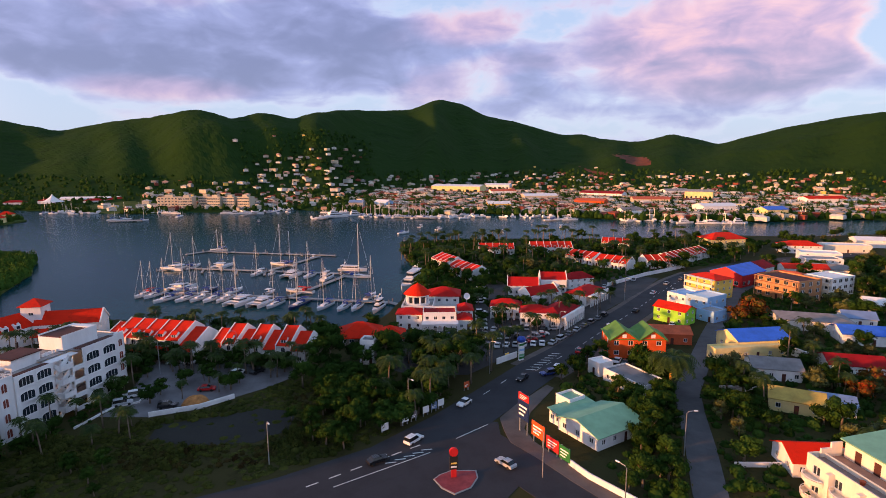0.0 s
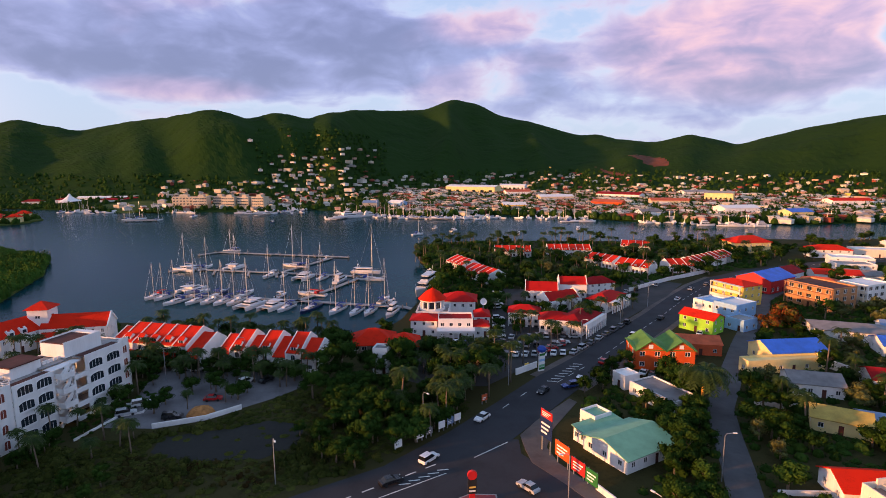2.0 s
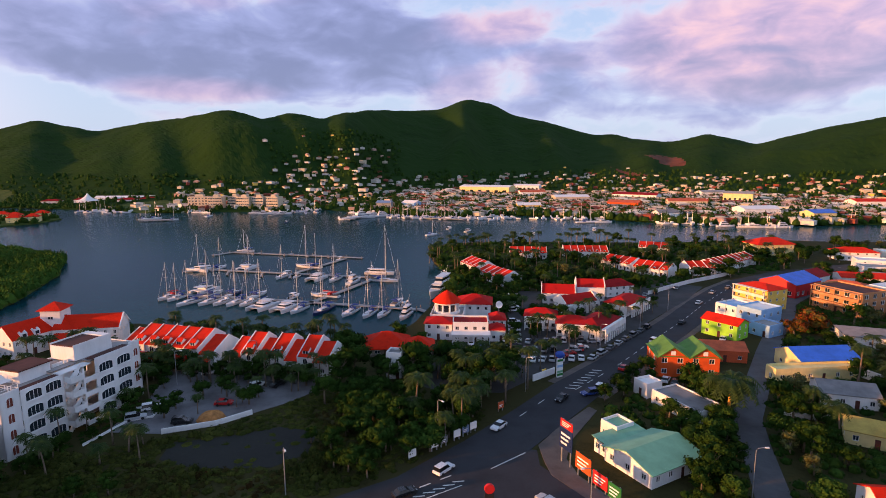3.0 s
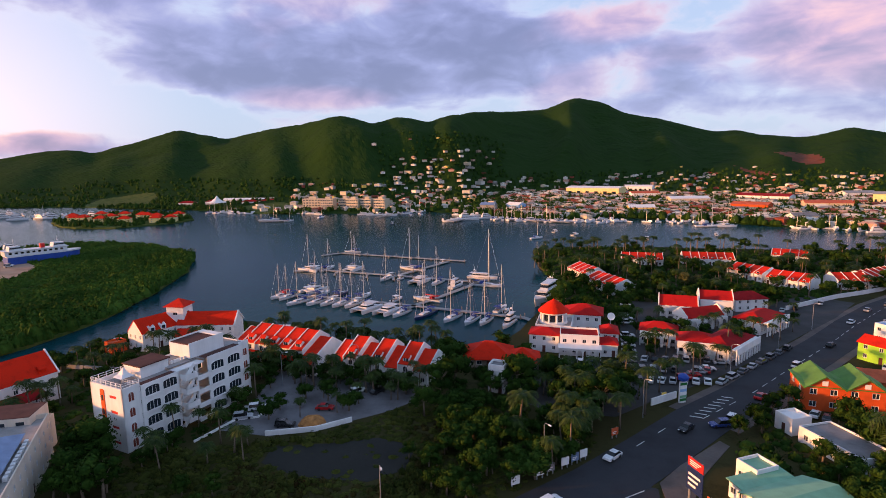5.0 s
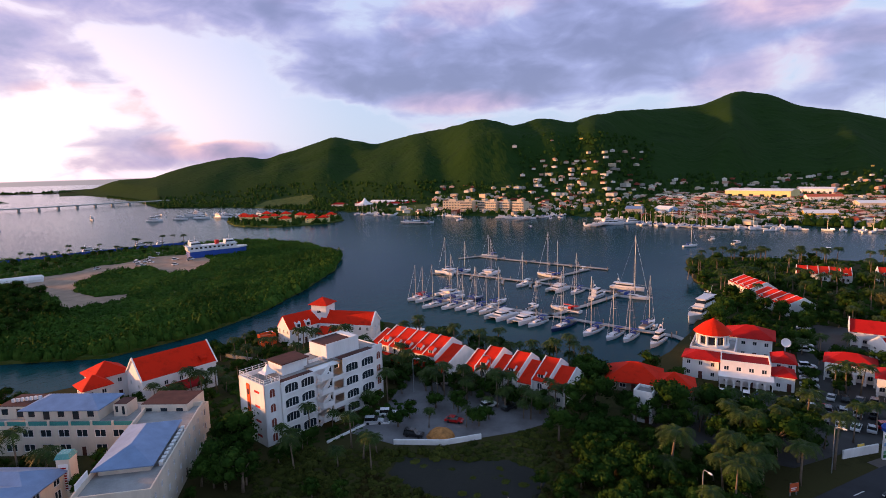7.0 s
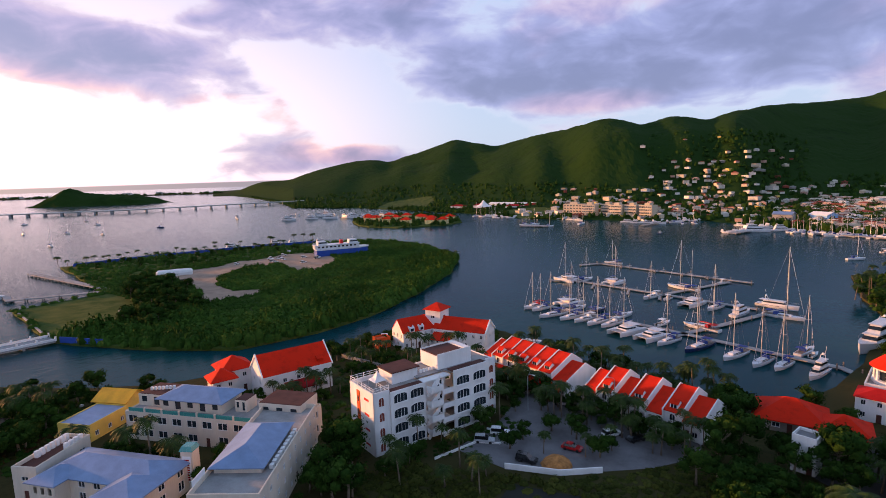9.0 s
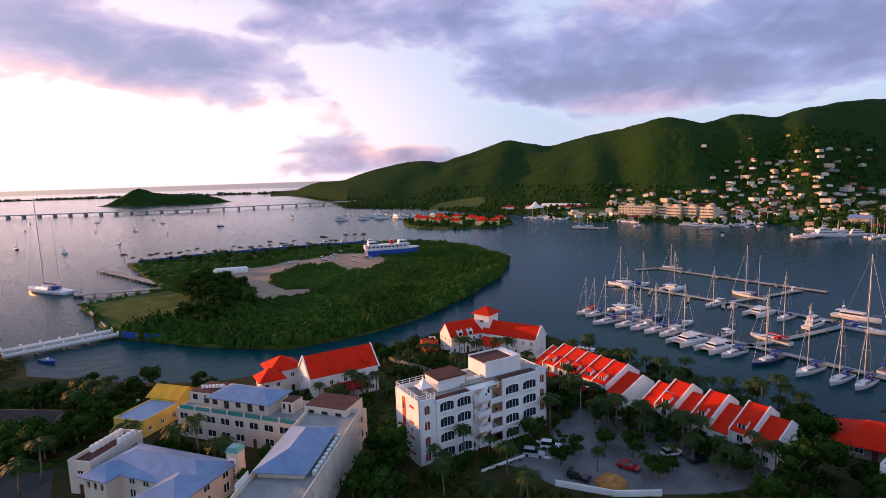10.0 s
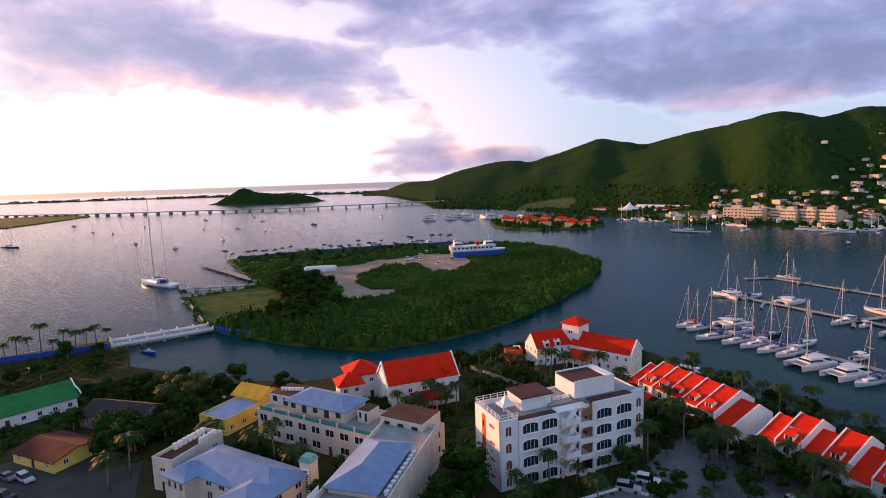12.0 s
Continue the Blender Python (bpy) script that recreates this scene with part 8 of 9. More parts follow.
def grove():
    """The farther trees, one mass of trunks and one of leaves for each kind."""
    for label, mats, name in (("mass of dark green trees behind the plaza and along the peninsula", (LEAF,), "grove"), ("mass of olive green trees among the far gardens", (LEAFWARM,), "grove"), ("mass of coconut palms along the far shores", (FROND,), "grove")):
        for k in (0, 1):
            V, F, n = [], [], 0
            for m, mw in GROVE:
                if m[1].materials[0] not in mats:
                    continue
                me = m[k]
                v = np.empty(len(me.vertices) * 3)
                me.vertices.foreach_get("co", v)
                v = v.reshape(-1, 3) @ np.array(mw.to_3x3()).T + np.array(mw.translation)
                V.append(v)
                F += [tuple(i + n for i in p.vertices) for p in me.polygons]
                n += len(v)
            if V:
                me = bpy.data.meshes.new(name)
                me.from_pydata(np.concatenate(V).tolist(), [], F)
                me.materials.append(mats[0] if k else BARK)
                tagged(new("grove" if k else "grove_trunks", me), label if k else "trunks and limbs of the tree groves", "trees", "", "stuff")
grove()

# ---- mangrove and scrub ----
def clump_template(seed, leaves):
    rnd = random.Random(seed)
    g = Geo().lathe(0, 0, [(0.8, 0.0), (0.8, 0.3), (0.55, 0.6), (0.18, 0.76)], 6)
    for k in range(leaves):
        a, e = rnd.uniform(0, 6.283), rnd.uniform(0.05, 1.45)
        d = Vector((math.cos(a) * math.cos(e), math.sin(a) * math.cos(e), math.sin(e)))
        p = Vector((d.x, d.y, d.z * 0.95 + 0.05)) * rnd.uniform(0.72, 1.15)
        u = d.cross(Vector((rnd.random(), rnd.random(), 0.3))).normalized() * rnd.uniform(0.12, 0.24)
        w = d.cross(u).normalized() * rnd.uniform(0.07, 0.15) + d * rnd.uniform(-0.12, 0.16)
        g.add([p - u, p - w, p + u, p + w], [(0, 1, 2, 3)])
    return g

def thicket(name, pts, material, label, category, leaves=18, seed=1, z=1.0, flat=1.0):
    """Many leafy clumps joined into one: pts are (x, y, radius, height)."""
    rnd = random.Random(seed)
    tp = [clump_template(seed * 10 + k, leaves) for k in range(5)]
    arr = [(np.array(t.v), t.f) for t in tp]
    V, F, k = [], [], 0
    for x, y, r, h in pts:
        v, f = arr[rnd.randrange(5)]
        a = rnd.uniform(0, 6.283)
        c, s = math.cos(a), math.sin(a)
        q = np.stack([(v[:, 0] * c - v[:, 1] * s) * r + x, (v[:, 0] * s + v[:, 1] * c) * r * rnd.uniform(0.8, 1.2) + y, v[:, 2] * h + z - 0.1], -1)
        V.append(q)
        F += [tuple(i + k for i in t) for t in f]
        k += len(v)
    me = bpy.data.meshes.new(name)
    me.from_pydata(np.concatenate(V).tolist(), [], F)
    me.materials.append(material)
    return tagged(new(name, me), label, category, "", "stuff")

def fill(poly, step, seed, keep=lambda x, y: 1.0, r=(1.2, 2.0), h=(2.0, 3.5)):
    rnd = random.Random(seed)
    xs, ys = [p[0] for p in poly], [p[1] for p in poly]
    out = []
    x = min(xs)
    while x < max(xs):
        y = min(ys)
        while y < max(ys):
            px, py = x + rnd.uniform(-0.6, 0.6) * step, y + rnd.uniform(-0.6, 0.6) * step
            if inside(px, py, poly) and rnd.random() < keep(px, py):
                f = 0.8 + 0.5 * noise.noise((px * 0.06, py * 0.06, 2.0))
                out.append((px, py, rnd.uniform(*r) * (0.7 + 0.3 * f), rnd.uniform(*h) * f))
            y += step
        x += step
    return out

CLEARING = [(-379, 180), (-384, 199), (-381, 218), (-391, 241), (-385, 252), (-389, 284), (-378, 296), (-356, 296), (-326, 282), (-304, 247), (-318, 241), (-352, 250), (-357, 226), (-340, 200), (-315, 186), (-291, 183), (-282, 194), (-270, 188), (-273, 171), (-271, 161), (-282, 159), (-303, 172), (-336, 178)]
GREEN = [(-342, 98), (-268, 94), (-264, 106), (-274, 120), (-283, 130), (-310, 141), (-346, 141)]
solid("sand_clearing", Geo().prism(CLEARING, 0.8, 1.04), SAND, "bare sandy clearing and track on the islet", "ground", "structure")
def on_islet(x, y):
    if inside(x, y, CLEARING) or inside(x, y, GREEN):
        return 0.0
    if x < -392 + (y - 150) * 0.06:
        return 0.3
    return 1.0
def islet_points():
    """Low scrub towards the lagoon, rising to a tall dense belt along the channel."""
    out = []
    for x, y, r, h in fill(ISLAND, 2.7, 3, on_islet, (1.6, 2.7), (1.6, 3.0)):
        d = min(math.hypot(x - a, y - b) for a, b in CHANNEL_EDGE)
        k = 1 + 1.5 * max(0.0, 1 - d / 46) + 0.9 * max(0.0, noise.noise((x * 0.03, y * 0.03, 5.0)))
        out.append((x, y, r * (0.9 + 0.12 * k), h * k))
    return out
CHANNEL_EDGE = [(-250, 102), (-222, 114), (-198, 134), (-190, 162), (-192, 191), (-205, 236), (-229, 286), (-255, 325)]
thicket("mangrove", islet_points(), MANGROVE, "dense mangrove thicket covering the islet, tallest along the channel", "mangrove", 30, 2)
SCRUB = [(-100, 58), (-70, 72), (-44, 90), (-26, 104), (-17, 113), (-6, 126), (-2, 140), (-16, 150), (-44, 150), (-52, 138), (-62, 127), (-76, 119.5), (-90, 114), (-93, 104), (-84, 92), (-100, 76)]
MARSH = [(-69, 120), (-58, 123.5), (-48, 129), (-39, 127), (-38.5, 118), (-44, 112.5), (-57, 111), (-68, 113.5)]
solid("mud_flat", sheet(MARSH, 1.03, 0.3, 2.0, 1.2), MUD, "dark wet mud flat in the middle of the scrub", "ground", "structure")
def on_scrub(x, y):
    if not clear(x, y, 0.8):
        return 0.0
    if inside(x, y, MARSH):
        return 0.16
    return 0.35 + 0.65 * (noise.noise((x * 0.05, y * 0.05, 7.0)) > -0.1)
def scrub_points():
    out = []
    for x, y, r, h in fill(SCRUB, 1.35, 5, on_scrub, (0.7, 1.4), (0.5, 1.8)):
        k = 0.3 if inside(x, y, MARSH) else 0.45 + 1.0 * max(0.0, noise.noise((x * 0.07, y * 0.07, 4.0)) + 0.25)
        out.append((x, y, r, h * k))
    return out
REEDS = [(-44, 134), (-33, 140), (-27, 128), (-30, 112), (-42, 103), (-62, 101), (-72, 106), (-70, 113), (-57, 110), (-43, 111), (-37, 118), (-37, 127)]
thicket("reeds", fill(REEDS, 1.5, 61, lambda x, y: 0.75 if noise.noise((x * 0.09, y * 0.09, 1.0)) > -0.15 else 0.15, (0.7, 1.3), (0.6, 1.7)), REED, "rust-brown dry reeds round the mud flat", "reeds", 26, 61)
thicket("scrub", scrub_points(), SCRUBLEAF, "dark tangled scrub and long grass on waste ground", "scrub", 30, 4)
SIDE = [(30, 96), (40, 90), (130, 88), (240, 200), (245, 330), (150, 300), (108, 224), (62, 152), (40, 158), (26, 140), (22, 122)]
thicket("undergrowth", fill(SIDE, 2.6, 6, lambda x, y: 0.8 if clear(x, y, 0.6) else 0.0, (1.0, 2.0), (0.8, 2.6)), LEAF, "dense garden undergrowth between the houses", "undergrowth", 22, 6)
PEN = [(-30, 330), (-20, 292), (-14, 226), (12, 226), (14, 262), (64, 264), (110, 296), (160, 318), (215, 400), (195, 430), (132, 412), (40, 413), (-20, 406), (-38, 390)]
thicket("shore_shrubs", fill(PEN, 3.0, 7, lambda x, y: 0.75 if clear(x, y, 0.6) else 0.0, (1.2, 2.2), (1.0, 3.0)), LEAF, "shrubs and hedges between the shore terraces", "shrubs", 18, 7)
BANK = [(-165, 100), (-165, 178), (-156, 198), (-128, 202), (-100, 192), (-78, 188), (-46, 184), (-46, 178), (-78, 178), (-100, 184), (-120, 192), (-150, 180), (-158, 150), (-156, 120), (-120, 118), (-120, 104), (-140, 100), (-176, 62), (-215, 50), (-214, 70), (-190, 86), (-178, 98)]
thicket("bank_shrubs", fill(BANK, 2.2, 8, lambda x, y: 0.7 if clear(x, y, 0.5) else 0.0, (0.9, 1.8), (0.8, 2.4)), LEAF, "shrubs along the channel bank", "shrubs", 22, 8)

WESTBANK = [(-274, 8), (-232, 14), (-214, 30), (-222, 48), (-232, 58), (-254, 63), (-262, 54), (-268, 30)]
thicket("embankment_grass", fill(WESTBANK, 1.9, 62, lambda x, y: 0.8 if clear(x, y, 0.4) else 0.0, (0.9, 1.7), (0.4, 1.5)), SCRUBLEAF, "rough grass and shrubs on the channel embankment", "grass", 22, 62)
YARD = [(-214, 30), (-206, 24), (-178, 28), (-174, 46), (-166, 50), (-156, 50), (-150, 62), (-156, 70), (-176, 76), (-196, 74), (-214, 62), (-222, 48)]
thicket("yard_shrubs", fill(YARD, 2.0, 63, lambda x, y: 0.75 if clear(x, y, 0.5) else 0.0, (0.9, 1.8), (0.7, 2.6)), LEAF, "overgrown shrubs round the waterside shacks", "shrubs", 24, 63)
HEDGE = [(-160.5, 54), (-157.5, 55), (-163, 71), (-166, 70)]
thicket("bougainvillea_hedge", fill(HEDGE, 1.1, 64, lambda x, y: 0.9, (0.7, 1.2), (0.9, 1.6)), BLOOM, "hedge of dark red bougainvillea beside the track", "hedge", 26, 64)
GARDEN = [(-165, 102), (-122, 102), (-108, 112), (-102, 150), (-108, 166), (-136, 163), (-162, 176)]
thicket("garden_shrubs", fill(GARDEN, 2.3, 15, lambda x, y: 0.55 if clear(x, y, 0.4) else 0.0, (0.8, 1.6), (0.5, 1.8)), LEAF, "hedges and garden shrubs between the villas", "shrubs", 22, 15)
FOOTING = [(-94, 108), (-88, 108), (-80, 142), (-86, 144), (-92, 122)]
thicket("planting_bed", fill(FOOTING, 1.5, 16, lambda x, y: 0.7 if clear(x, y, 0.3) else 0.0, (0.6, 1.1), (0.5, 1.4)), LEAF, "planted bed at the foot of the apartments", "shrubs", 20, 16)
low_wall([(-86.5, 118), (-84, 129), (-79.5, 131.5), (-80.5, 137), (-86, 135.5)], 0.5, WHITE, "low white planter kerb beside the car park", "planter_kerb")
low_wall([(-155, 148), (-130, 150), (-112, 148)], 1.2, CONCRETE, "grey garden wall between the villas")
def mound():
    m = Geo().lathe(0, 0, [(3.2, 0), (2.8, 0.7), (1.7, 1.5), (0.5, 1.9), (0.05, 2.0)], 14)
    m.v = [(x + 0.3 * noise.noise((x, y, z)), y + 0.3 * noise.noise((y, z, x)), max(0, z + 0.25 * noise.noise((z, x, y * 2)))) for x, y, z in m.v]
    ob = solid("thatch_heap", m.moved(pose(-65.5, 131.5, 1.05)), mat("dry_thatch", (0.36, 0.16, 0.05), 0.95, var=0.45, scale=3.0), "orange-brown heap of dry palm thatch", "pile")
mound()

# ---- far town ----
def far_house_meshes(seed, w, d, h, wall, roof, hip=True):
    rnd = random.Random(seed)
    body = Geo().box(0, w, 0, d, 0, h)
    rg = hip_roof(Geo(), w, d, h + 0.2, 1.8, 0.5) if hip else Geo().box(-0.2, w + 0.2, -0.2, d + 0.2, h, h + 0.5)
    win = []
    for s in range(max(1, int(h / 3))):
        for k in range(max(2, int(w / 3))):
            win.append((k * 3 + 0.9, s * 3 + 1.0))
    return body.mesh("wall", wall), rg.mesh("roof", roof), Geo().box(0, 1.2, -0.06, -0.003, 0, 1.3).mesh("window", GLASS), win

def far_town():
    rnd = random.Random(21)
    cream = mat("cream_render", (0.58, 0.49, 0.36), 0.85, var=0.12)
    pinkish = mat("pink_render", (0.52, 0.32, 0.24), 0.85, var=0.12)
    kinds = [far_house_meshes(k, w, d, h, wl, rf, hp) for k, (w, d, h, wl, rf, hp) in enumerate((
        (10, 9, 4.0, FARWHITE, FARROOF, True), (12, 9, 5.5, cream, FARROOF, True), (11, 10, 5.0, FARWHITE, FARGREY, True), (14, 10, 6.0, cream, FARGREY, False), (10, 8, 4.0, pinkish, FARROOF, True),
        (12, 10, 4.2, FARWHITE, FARGREY, True), (9, 8, 5.0, YELLOW, FARGREY, False), (16, 11, 6.0, FARWHITE, FARGREY, False)))]
    label = ("white far house with a red roof", "cream far house with an orange roof", "white far house with a grey roof", "cream flat-roofed far house", "pink far house with an orange roof", "white far house with a pale roof", "yellow flat-roofed far house", "white flat-roofed far house")
    spots = []
    def near_any(x, y, d):
        return any(abs(x - a) < d and abs(y - b) < d for a, b in spots)
    def field(n, az0, az1, r0, r1, gap):
        got = tries = 0
        while got < n and tries < n * 30:
            tries += 1
            az, r = radians(rnd.uniform(az0, az1)), rnd.uniform(r0, r1)
            x, y = -8 + math.sin(az) * r, 28 + math.cos(az) * r
            if r > far_shore(math.degrees(az)) + 14 and not near_any(x, y, gap) and (az1 <= -8 or float(ground_height(x, y)) < 26):
                spots.append((x, y))
                got += 1
    for x, y in ((-367, 690), (-318, 680), (-269, 676), (-102, 879), (21, 1060), (54, 940), (221, 1050), (223, 859), (183, 590), (277, 610), (317, 570), (468, 690), (-72, 960)):
        spots.append((x, y))
    n0 = len(spots)
    def fan(n, az0, wide, r0, r1, gap):
        """Houses up a spur: many at its foot, few at its top."""
        got = tries = 0
        while got < n and tries < n * 40:
            tries += 1
            u = rnd.random() ** 1.5
            a = radians(az0 + rnd.gauss(0, 1) * (0.35 * wide + wide * (1 - u)) * 0.55)
            r = r0 + (r1 - r0) * u
            x, y = -8 + math.sin(a) * r, 28 + math.cos(a) * r
            if r > far_shore(math.degrees(a)) + 30 and not near_any(x, y, gap):
                spots.append((x, y))
                got += 1
    fan(110, -15.7, 7.4, 760, 1110, 12)
    fan(24, -27.5, 4.0, 780, 960, 15)
    fan(10, -10.8, 1.2, 880, 1030, 14)
    field(60, -6, 36, 560, 1120, 15)
    field(26, -38, -18, 715, 830, 16)
    field(20, 0, 38, 950, 1400, 18)
    spots += [(666, 1049), (682, 1040), (701, 1040), (626, 975), (534, 1096), (527, 1179), (420, 1171), (340, 1358), (147, 1300), (190, 1331), (-425, 1080), (-370, 1147), (-320, 1187)]
    for k, (x, y) in enumerate(spots[n0:]):
        i = rnd.randrange(8)
        body, roof, wm, win = kinds[i]
        z = float(ground_height(x, y)) + 1.4
        ob = thing("town_house", x, y, z, rnd.uniform(-75, 10), label[i] + " across the water", "house", "far town houses")
        s = rnd.uniform(0.5, 0.95)
        ob.scale = (s, s, s)
        part("wall", body, None, ob)
        part("roof", roof, None, ob)
    # long sheds and warehouses of the harbour
    for x, y, w, d, h, c, rf, lb in ((-40, 985, 90, 36, 12, PALEYELLOW, TRIM, "long pale warehouse with a white roof"), (60, 900, 50, 24, 9, WHITE, ORANGEROOF, "long warehouse with an orange roof"),
                                     (100, 790, 60, 24, 8, cream, TRIM, "long pale warehouse by the harbour"), (190, 850, 80, 26, 9, WHITE, DARKRED, "long warehouse with a dark red roof"), (150, 700, 46, 20, 8, ORANGE, ORANGEROOF, "orange painted warehouse by the harbour"),
                                     (262, 590, 48, 22, 9, WHITE, TRIM, "large white boatyard shed"), (312, 560, 30, 18, 8, PALEYELLOW, BRIGHTBLUE, "pale shed with a blue roof"), (172, 570, 26, 14, 7, WHITE, GREYROOF, "white harbour building with grey roof"),
                                     (320, 780, 44, 20, 14, PALEYELLOW, CONCRETE, "pale apartment block above the harbour"), (440, 700, 60, 22, 9, WHITE, RED, "long building with a red roof"), (40, 660, 34, 14, 7, YELLOW, TRIM, "yellow harbour building with white roof"),
                                     (-575, 800, 95, 12, 4, WHITE, TRIM, "very long low white building at the foot of the hill"), (-100, 690, 24, 14, 8, SKYBLUE, TRIM, "pale blue boat shed"), (-130, 680, 22, 13, 8, CONCRETE, BLUEROOF, "grey boat shed by the water"),
                                     (230, 720, 56, 22, 8, cream, ORANGEROOF, "long harbour store with an orange roof"), (60, 1080, 60, 24, 9, WHITE, TRIM, "white warehouse behind the harbour"), (340, 900, 50, 20, 8, WHITE, CONCRETE, "white store behind the harbour")):
        ob = thing("warehouse", x, y, float(ground_height(x, y)) + 1.3, rnd.uniform(-34, 16), lb, "warehouse", "harbour sheds")
        w = w * 0.8 if w < 90 else w
        part("wall", four_walls(Geo(), w, d, 0, h, [[(w * (k + 0.3) / 6, w * (k + 0.7) / 6, 1.0, h * 0.55) for k in range(6)]], 0.4), c, ob)
        part("roof", gable_roof(Geo(), w, d, h, 2.5, 0.6, 0.3), rf, ob)
        part("gable", gable_ends(Geo(), w, d, h, 2.5), c, ob)
        for k in range(6):
            part("shutter", Geo().box(w * (k + 0.3) / 6, w * (k + 0.7) / 6, 0.12, 0.2, 1.0, h * 0.55), GLASS, ob)
    # waterfront apartments
    for x, y, w, rz in ((-370, 686, 25, 4), (-342, 682, 17, 4), (-322, 694, 14, -4), (-306, 682, 17, -6), (-287, 684, 15, -6), (-269, 684, 16, -8)):
        ob = house("waterfront_apartments", x, y, rz, w, 14, 14, "flat", 0, cream, CONCRETE, "cream four-storey waterfront apartments with deep balconies", "apartment building", 4, (6, 0, 0, 2), (2.4, 1.8), z=1.6)
        part("roof_room", Geo().box(w * 0.3, w * 0.7, 4, 11, 13.9, 17), cream, ob)
    for k in range(14):
        house("resort_villa", -588 + k * 10.5, 530 + 30 * math.sin(k * 1.9) + k * 0.8, 20, 12, 9, 5.2, "hip", 3.0, PALEYELLOW, RED, "resort villa with a bright red roof", "villa", 2, (2, 1, 0, 1), z=1.2)
    ob = thing("event_tent", -545, 745, 1.6, 20, "large white peaked event tent by the shore", "tent")
    part("canopy", Geo().lathe(0, 0, [(14, 5), (8, 7.5), (3.5, 11), (0.5, 15), (0.05, 15.5)], 12), TRIM, ob)
    for k in range(6):
        part("pole", Geo().tube([(13 * math.cos(k * 1.047), 13 * math.sin(k * 1.047), 0), (13 * math.cos(k * 1.047), 13 * math.sin(k * 1.047), 5.2)], 0.2, 6), SPAR, ob)
    for x, y in ((-610, 740), (-585, 770), (-520, 770), (-500, 790)):
        house("club_house", x, y, 15, 24, 12, 4.5, "hip", 2.6, WHITE, DARKRED, "low club house with a dark red roof", "building", 1, (5, 2, 5, 2), z=1.6)
    # the small rest of the town and its trees
    rest = []
    for k in range(2900):
        az, r = rnd.uniform(-30, 42), rnd.uniform(560, 1450)
        if k > 1500:       # closest along the harbour
            az, r = rnd.uniform(-8, 42), rnd.uniform(540, 980)
        x, y = -8 + math.sin(radians(az)) * r, 28 + math.cos(radians(az)) * r
        if r > far_shore(az) + 10 and float(ground_height(x, y)) < (85 if -20 < az < -9 else 26) and (az > -9 or rnd.random() < 0.6):
            rest.append((x, y, float(ground_height(x, y)) + 1.3, az > -8 and r < 980))
    for nm, mt, sel in (("far_buildings", FARWHITE, 0), ("far_buildings", FARROOF, 1), ("far_buildings", cream, 2), ("far_buildings", pinkish, 3), ("far_buildings", FARGREY, 4)):
        g = Geo()
        for x, y, z, town in rest[sel::5]:
            w, d, h = (rnd.uniform(7, 19), rnd.uniform(6, 11), rnd.uniform(2.6, 5.4)) if town else (rnd.uniform(5, 11), rnd.uniform(5, 8), rnd.uniform(2.2, 4.2))
            b = Geo().box(0, w, 0, d, 0, h)
            if rnd.random() < 0.6:
                hip_roof(b, w, d, h + 0.2, 1.6, 0.3)
            else:
                b.box(-0.3, w + 0.3, -0.3, d + 0.3, h + 0.004, h + 0.4)
            g.join(b.moved(pose(x, y, z, 0, 0, rnd.uniform(-70, 10))))
        solid(nm, g, mt, "crowded small buildings of the far town", "buildings", "stuff")
    pts = []
    for k in range(13000):
        az, r = radians(rnd.uniform(-56, 48)), 560 + 900 * rnd.random() ** 1.3
        if k > 9000:
            az, r = radians(rnd.uniform(-9, 44)), rnd.uniform(545, 950)
        if r < far_shore(math.degrees(az)) + 5:
            continue
        x, y = -8 + math.sin(az) * r, 28 + math.cos(az) * r
        if not far_field(x, y) and float(ground_height(x, y)) < (125 if -21 < math.degrees(az) < -8 else 34):
            pts.append((x, y, rnd.uniform(2.2, 5.0), rnd.uniform(3.5, 9.0)))
    tp = [clump_template(900 + k, 12) for k in range(4)]
    V, F, k = [], [], 0
    for x, y, r, h in pts:
        t = tp[rnd.randrange(4)]
        v = np.array(t.v)
        z = float(ground_height(x, y)) + 1.0
        V.append(np.stack([v[:, 0] * r + x, v[:, 1] * r + y, v[:, 2] * h + z], -1))
        F += [tuple(i + k for i in q) for q in t.f]
        k += len(v)
    me = bpy.data.meshes.new("far_trees")
    me.from_pydata(np.concatenate(V).tolist(), [], F)
    me.materials.append(LEAF)
    tagged(new("far_trees", me), "belt of trees through the far town", "trees", "", "stuff")
far_town()

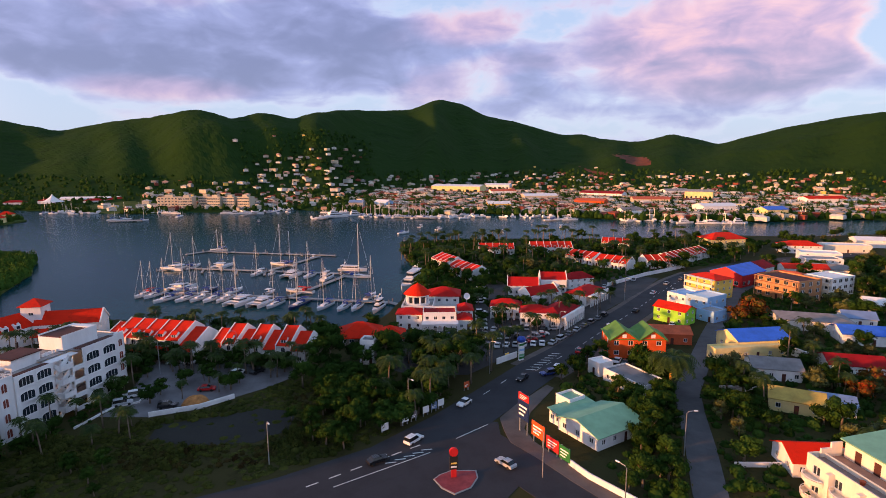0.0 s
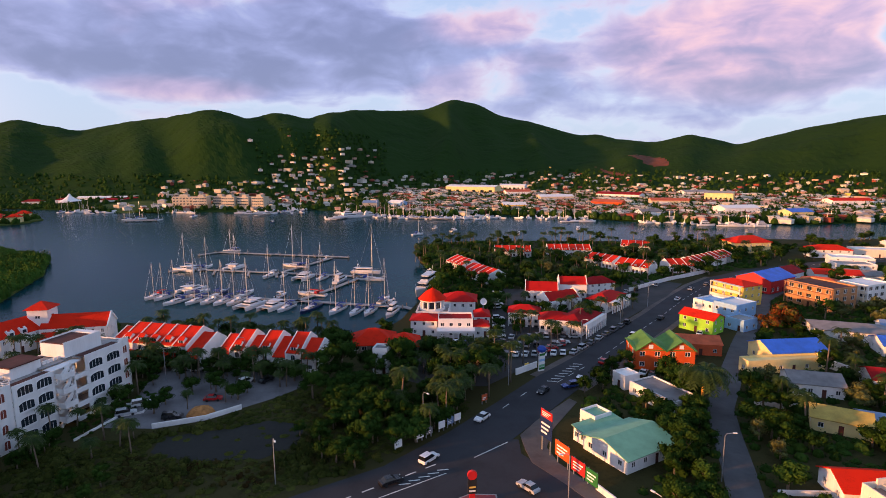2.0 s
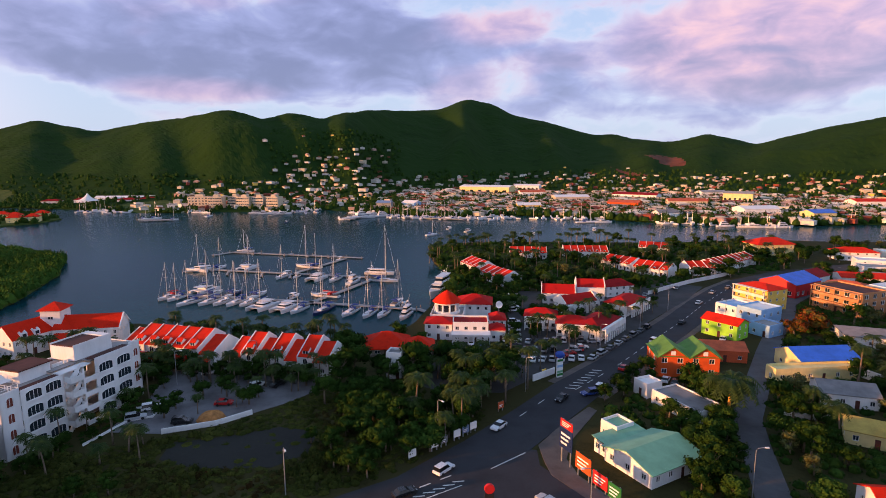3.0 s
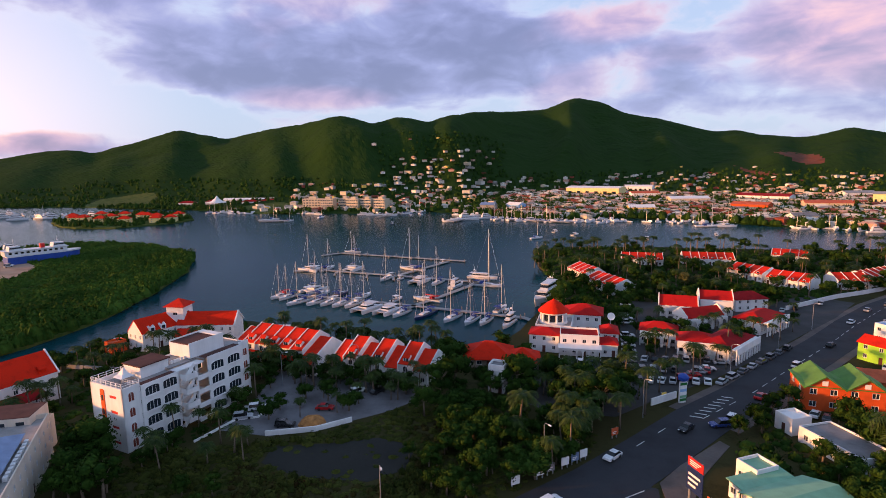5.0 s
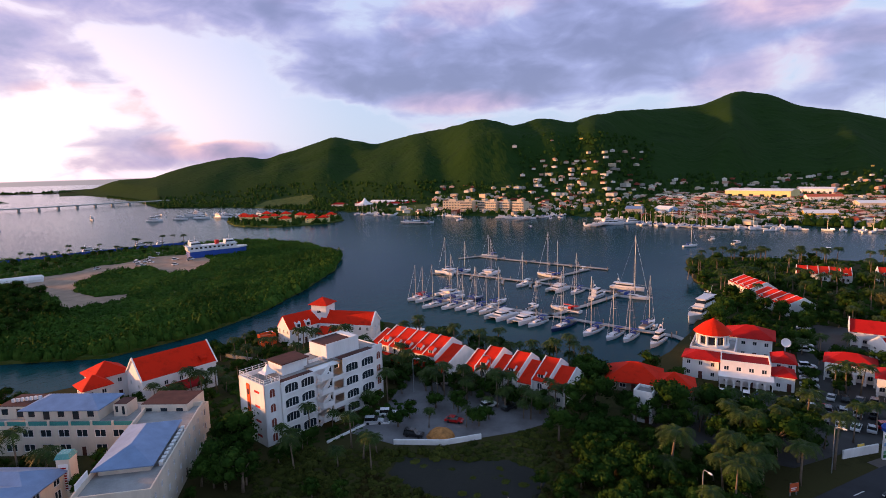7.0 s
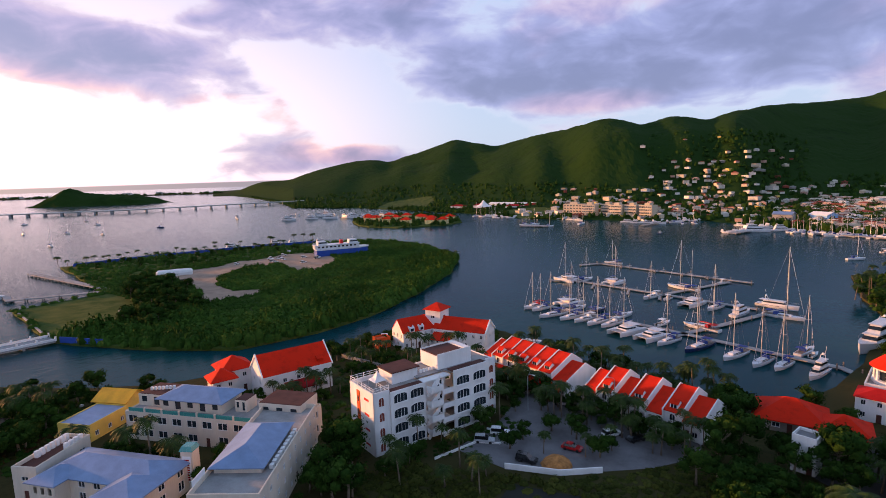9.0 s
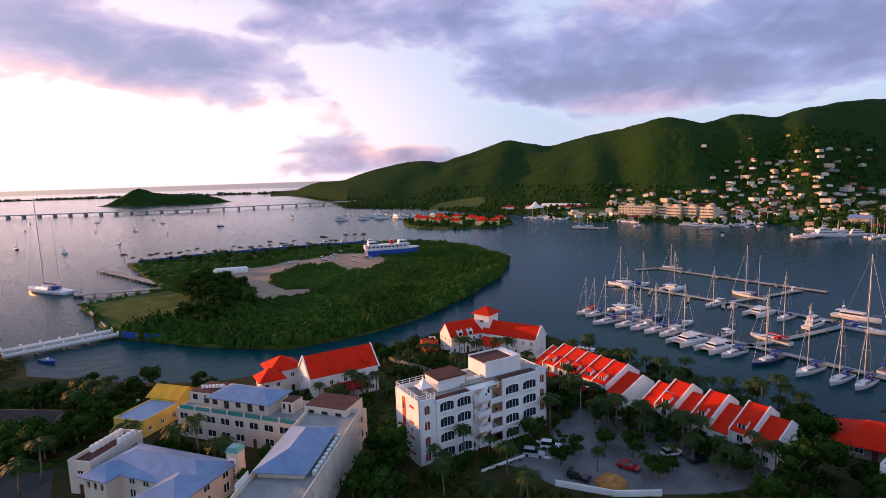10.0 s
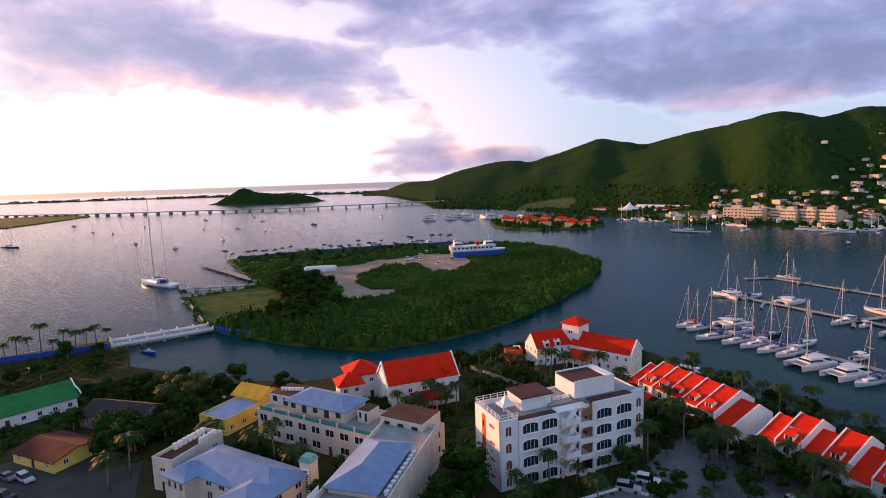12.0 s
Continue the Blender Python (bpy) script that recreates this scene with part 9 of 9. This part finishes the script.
def far_quays():
    """Jetties, and the crowd of small craft along the far shore."""
    rnd = random.Random(77)
    for path, w in ((((-138, 562), (-116, 640)), 7), (((-86, 590), (-20, 568)), 5), (((-345, 548), (-316, 556)), 9), (((160, 566), (252, 536)), 10), (((-232, 600), (-218, 665)), 4)):
        pier(path, w, 1.5, "concrete jetty on the far harbour front", 30)
    hulls, masts = Geo(), Geo()
    def crowd(n, x0, y0, x1, y1, wide):
        for _ in range(n):
            f, l = rnd.random(), rnd.uniform(5, 11)
            b = hull_geo(l, l * 0.28, 1.3)
            b.join(cabin_geo(l * 0.25, l * 0.65, l * 0.17, l * 0.13, 1.1, rnd.uniform(2.2, 3.6)))
            x, y = x0 + (x1 - x0) * f + rnd.uniform(-wide, wide), y0 + (y1 - y0) * f + rnd.uniform(-wide, wide)
            hulls.join(b.moved(pose(x, y, 0.1, 0, 0, rnd.uniform(0, 360))))
            if rnd.random() < 0.3:
                masts.tube([(x, y, 1.0), (x, y, l * 1.2)], 0.14, 4)
    crowd(26, -142, 570, -122, 645, 5)
    crowd(34, -95, 592, 10, 575, 9)
    crowd(24, -245, 640, -205, 690, 12)
    crowd(14, -380, 655, -320, 640, 6)
    crowd(22, 20, 590, 120, 578, 8)
    crowd(20, 165, 545, 265, 518, 7)
    crowd(16, 290, 560, 370, 560, 10)
    crowd(16, -470, 655, -420, 640, 8)
    crowd(26, -800, 560, -600, 600, 28)
    solid("far_boats", hulls, HULL, "crowded small white boats along the far quays", "boats", "stuff")
    solid("far_masts", masts, SPAR, "masts of the boats along the far quays", "masts", "stuff")
far_quays()

def isle_greens():
    """Trees of the resort island and the low buildings of the sandbar."""
    thicket("resort_trees", fill(RESORT_ISLE, 7.0, 12, lambda x, y: 0.75 if clear(x, y, 0.5) else 0.0, (2.2, 4.0), (4.0, 8.0)), LEAF, "palms and trees round the resort villas", "trees", 16, 12, z=1.2)
    rnd = random.Random(31)
    g, t = Geo(), []
    for (x0, y0), (x1, y1) in zip(((-4600, -1550), (-3820, 240), (-3270, 840), (-2700, 1280)), ((-3820, 240), (-3270, 840), (-2700, 1280), (-2320, 1450))):
        L = math.hypot(x1 - x0, y1 - y0)
        for k in range(int(L / 26)):
            f = rnd.random()
            x, y = x0 + (x1 - x0) * f + rnd.uniform(-25, 25), y0 + (y1 - y0) * f + rnd.uniform(-25, 25)
            if k % 2:
                g.join(Geo().box(0, rnd.uniform(14, 34), 0, 12, 0, rnd.uniform(5, 12)).moved(pose(x, y, 3, 0, 0, rnd.uniform(0, 180))))
            t += [(x + rnd.uniform(-20, 20), y + rnd.uniform(-20, 20), rnd.uniform(6, 12), rnd.uniform(6, 11)) for _ in range(3)]
    solid("sandbar_buildings", g, FARWHITE, "low pale buildings strung along the far sandbar", "buildings", "stuff")
    thicket("sandbar_trees", t, LEAF, "trees strung along the far sandbar", "trees", 10, 13, z=3.0)
    shore = [(x, y, rnd.uniform(2.0, 4.5), rnd.uniform(2.5, 5.5)) for x, y in ((-8 + math.sin(a) * (far_shore(math.degrees(a)) + d), 28 + math.cos(a) * (far_shore(math.degrees(a)) + d)) for a, d in ((radians(rnd.uniform(-60, -28)), rnd.uniform(4, 60)) for _ in range(900))) if not far_field(x, y)]
    thicket("shore_trees", shore, LEAF, "belt of trees along the far lagoon shore", "trees", 12, 14, z=1.4)
isle_greens()
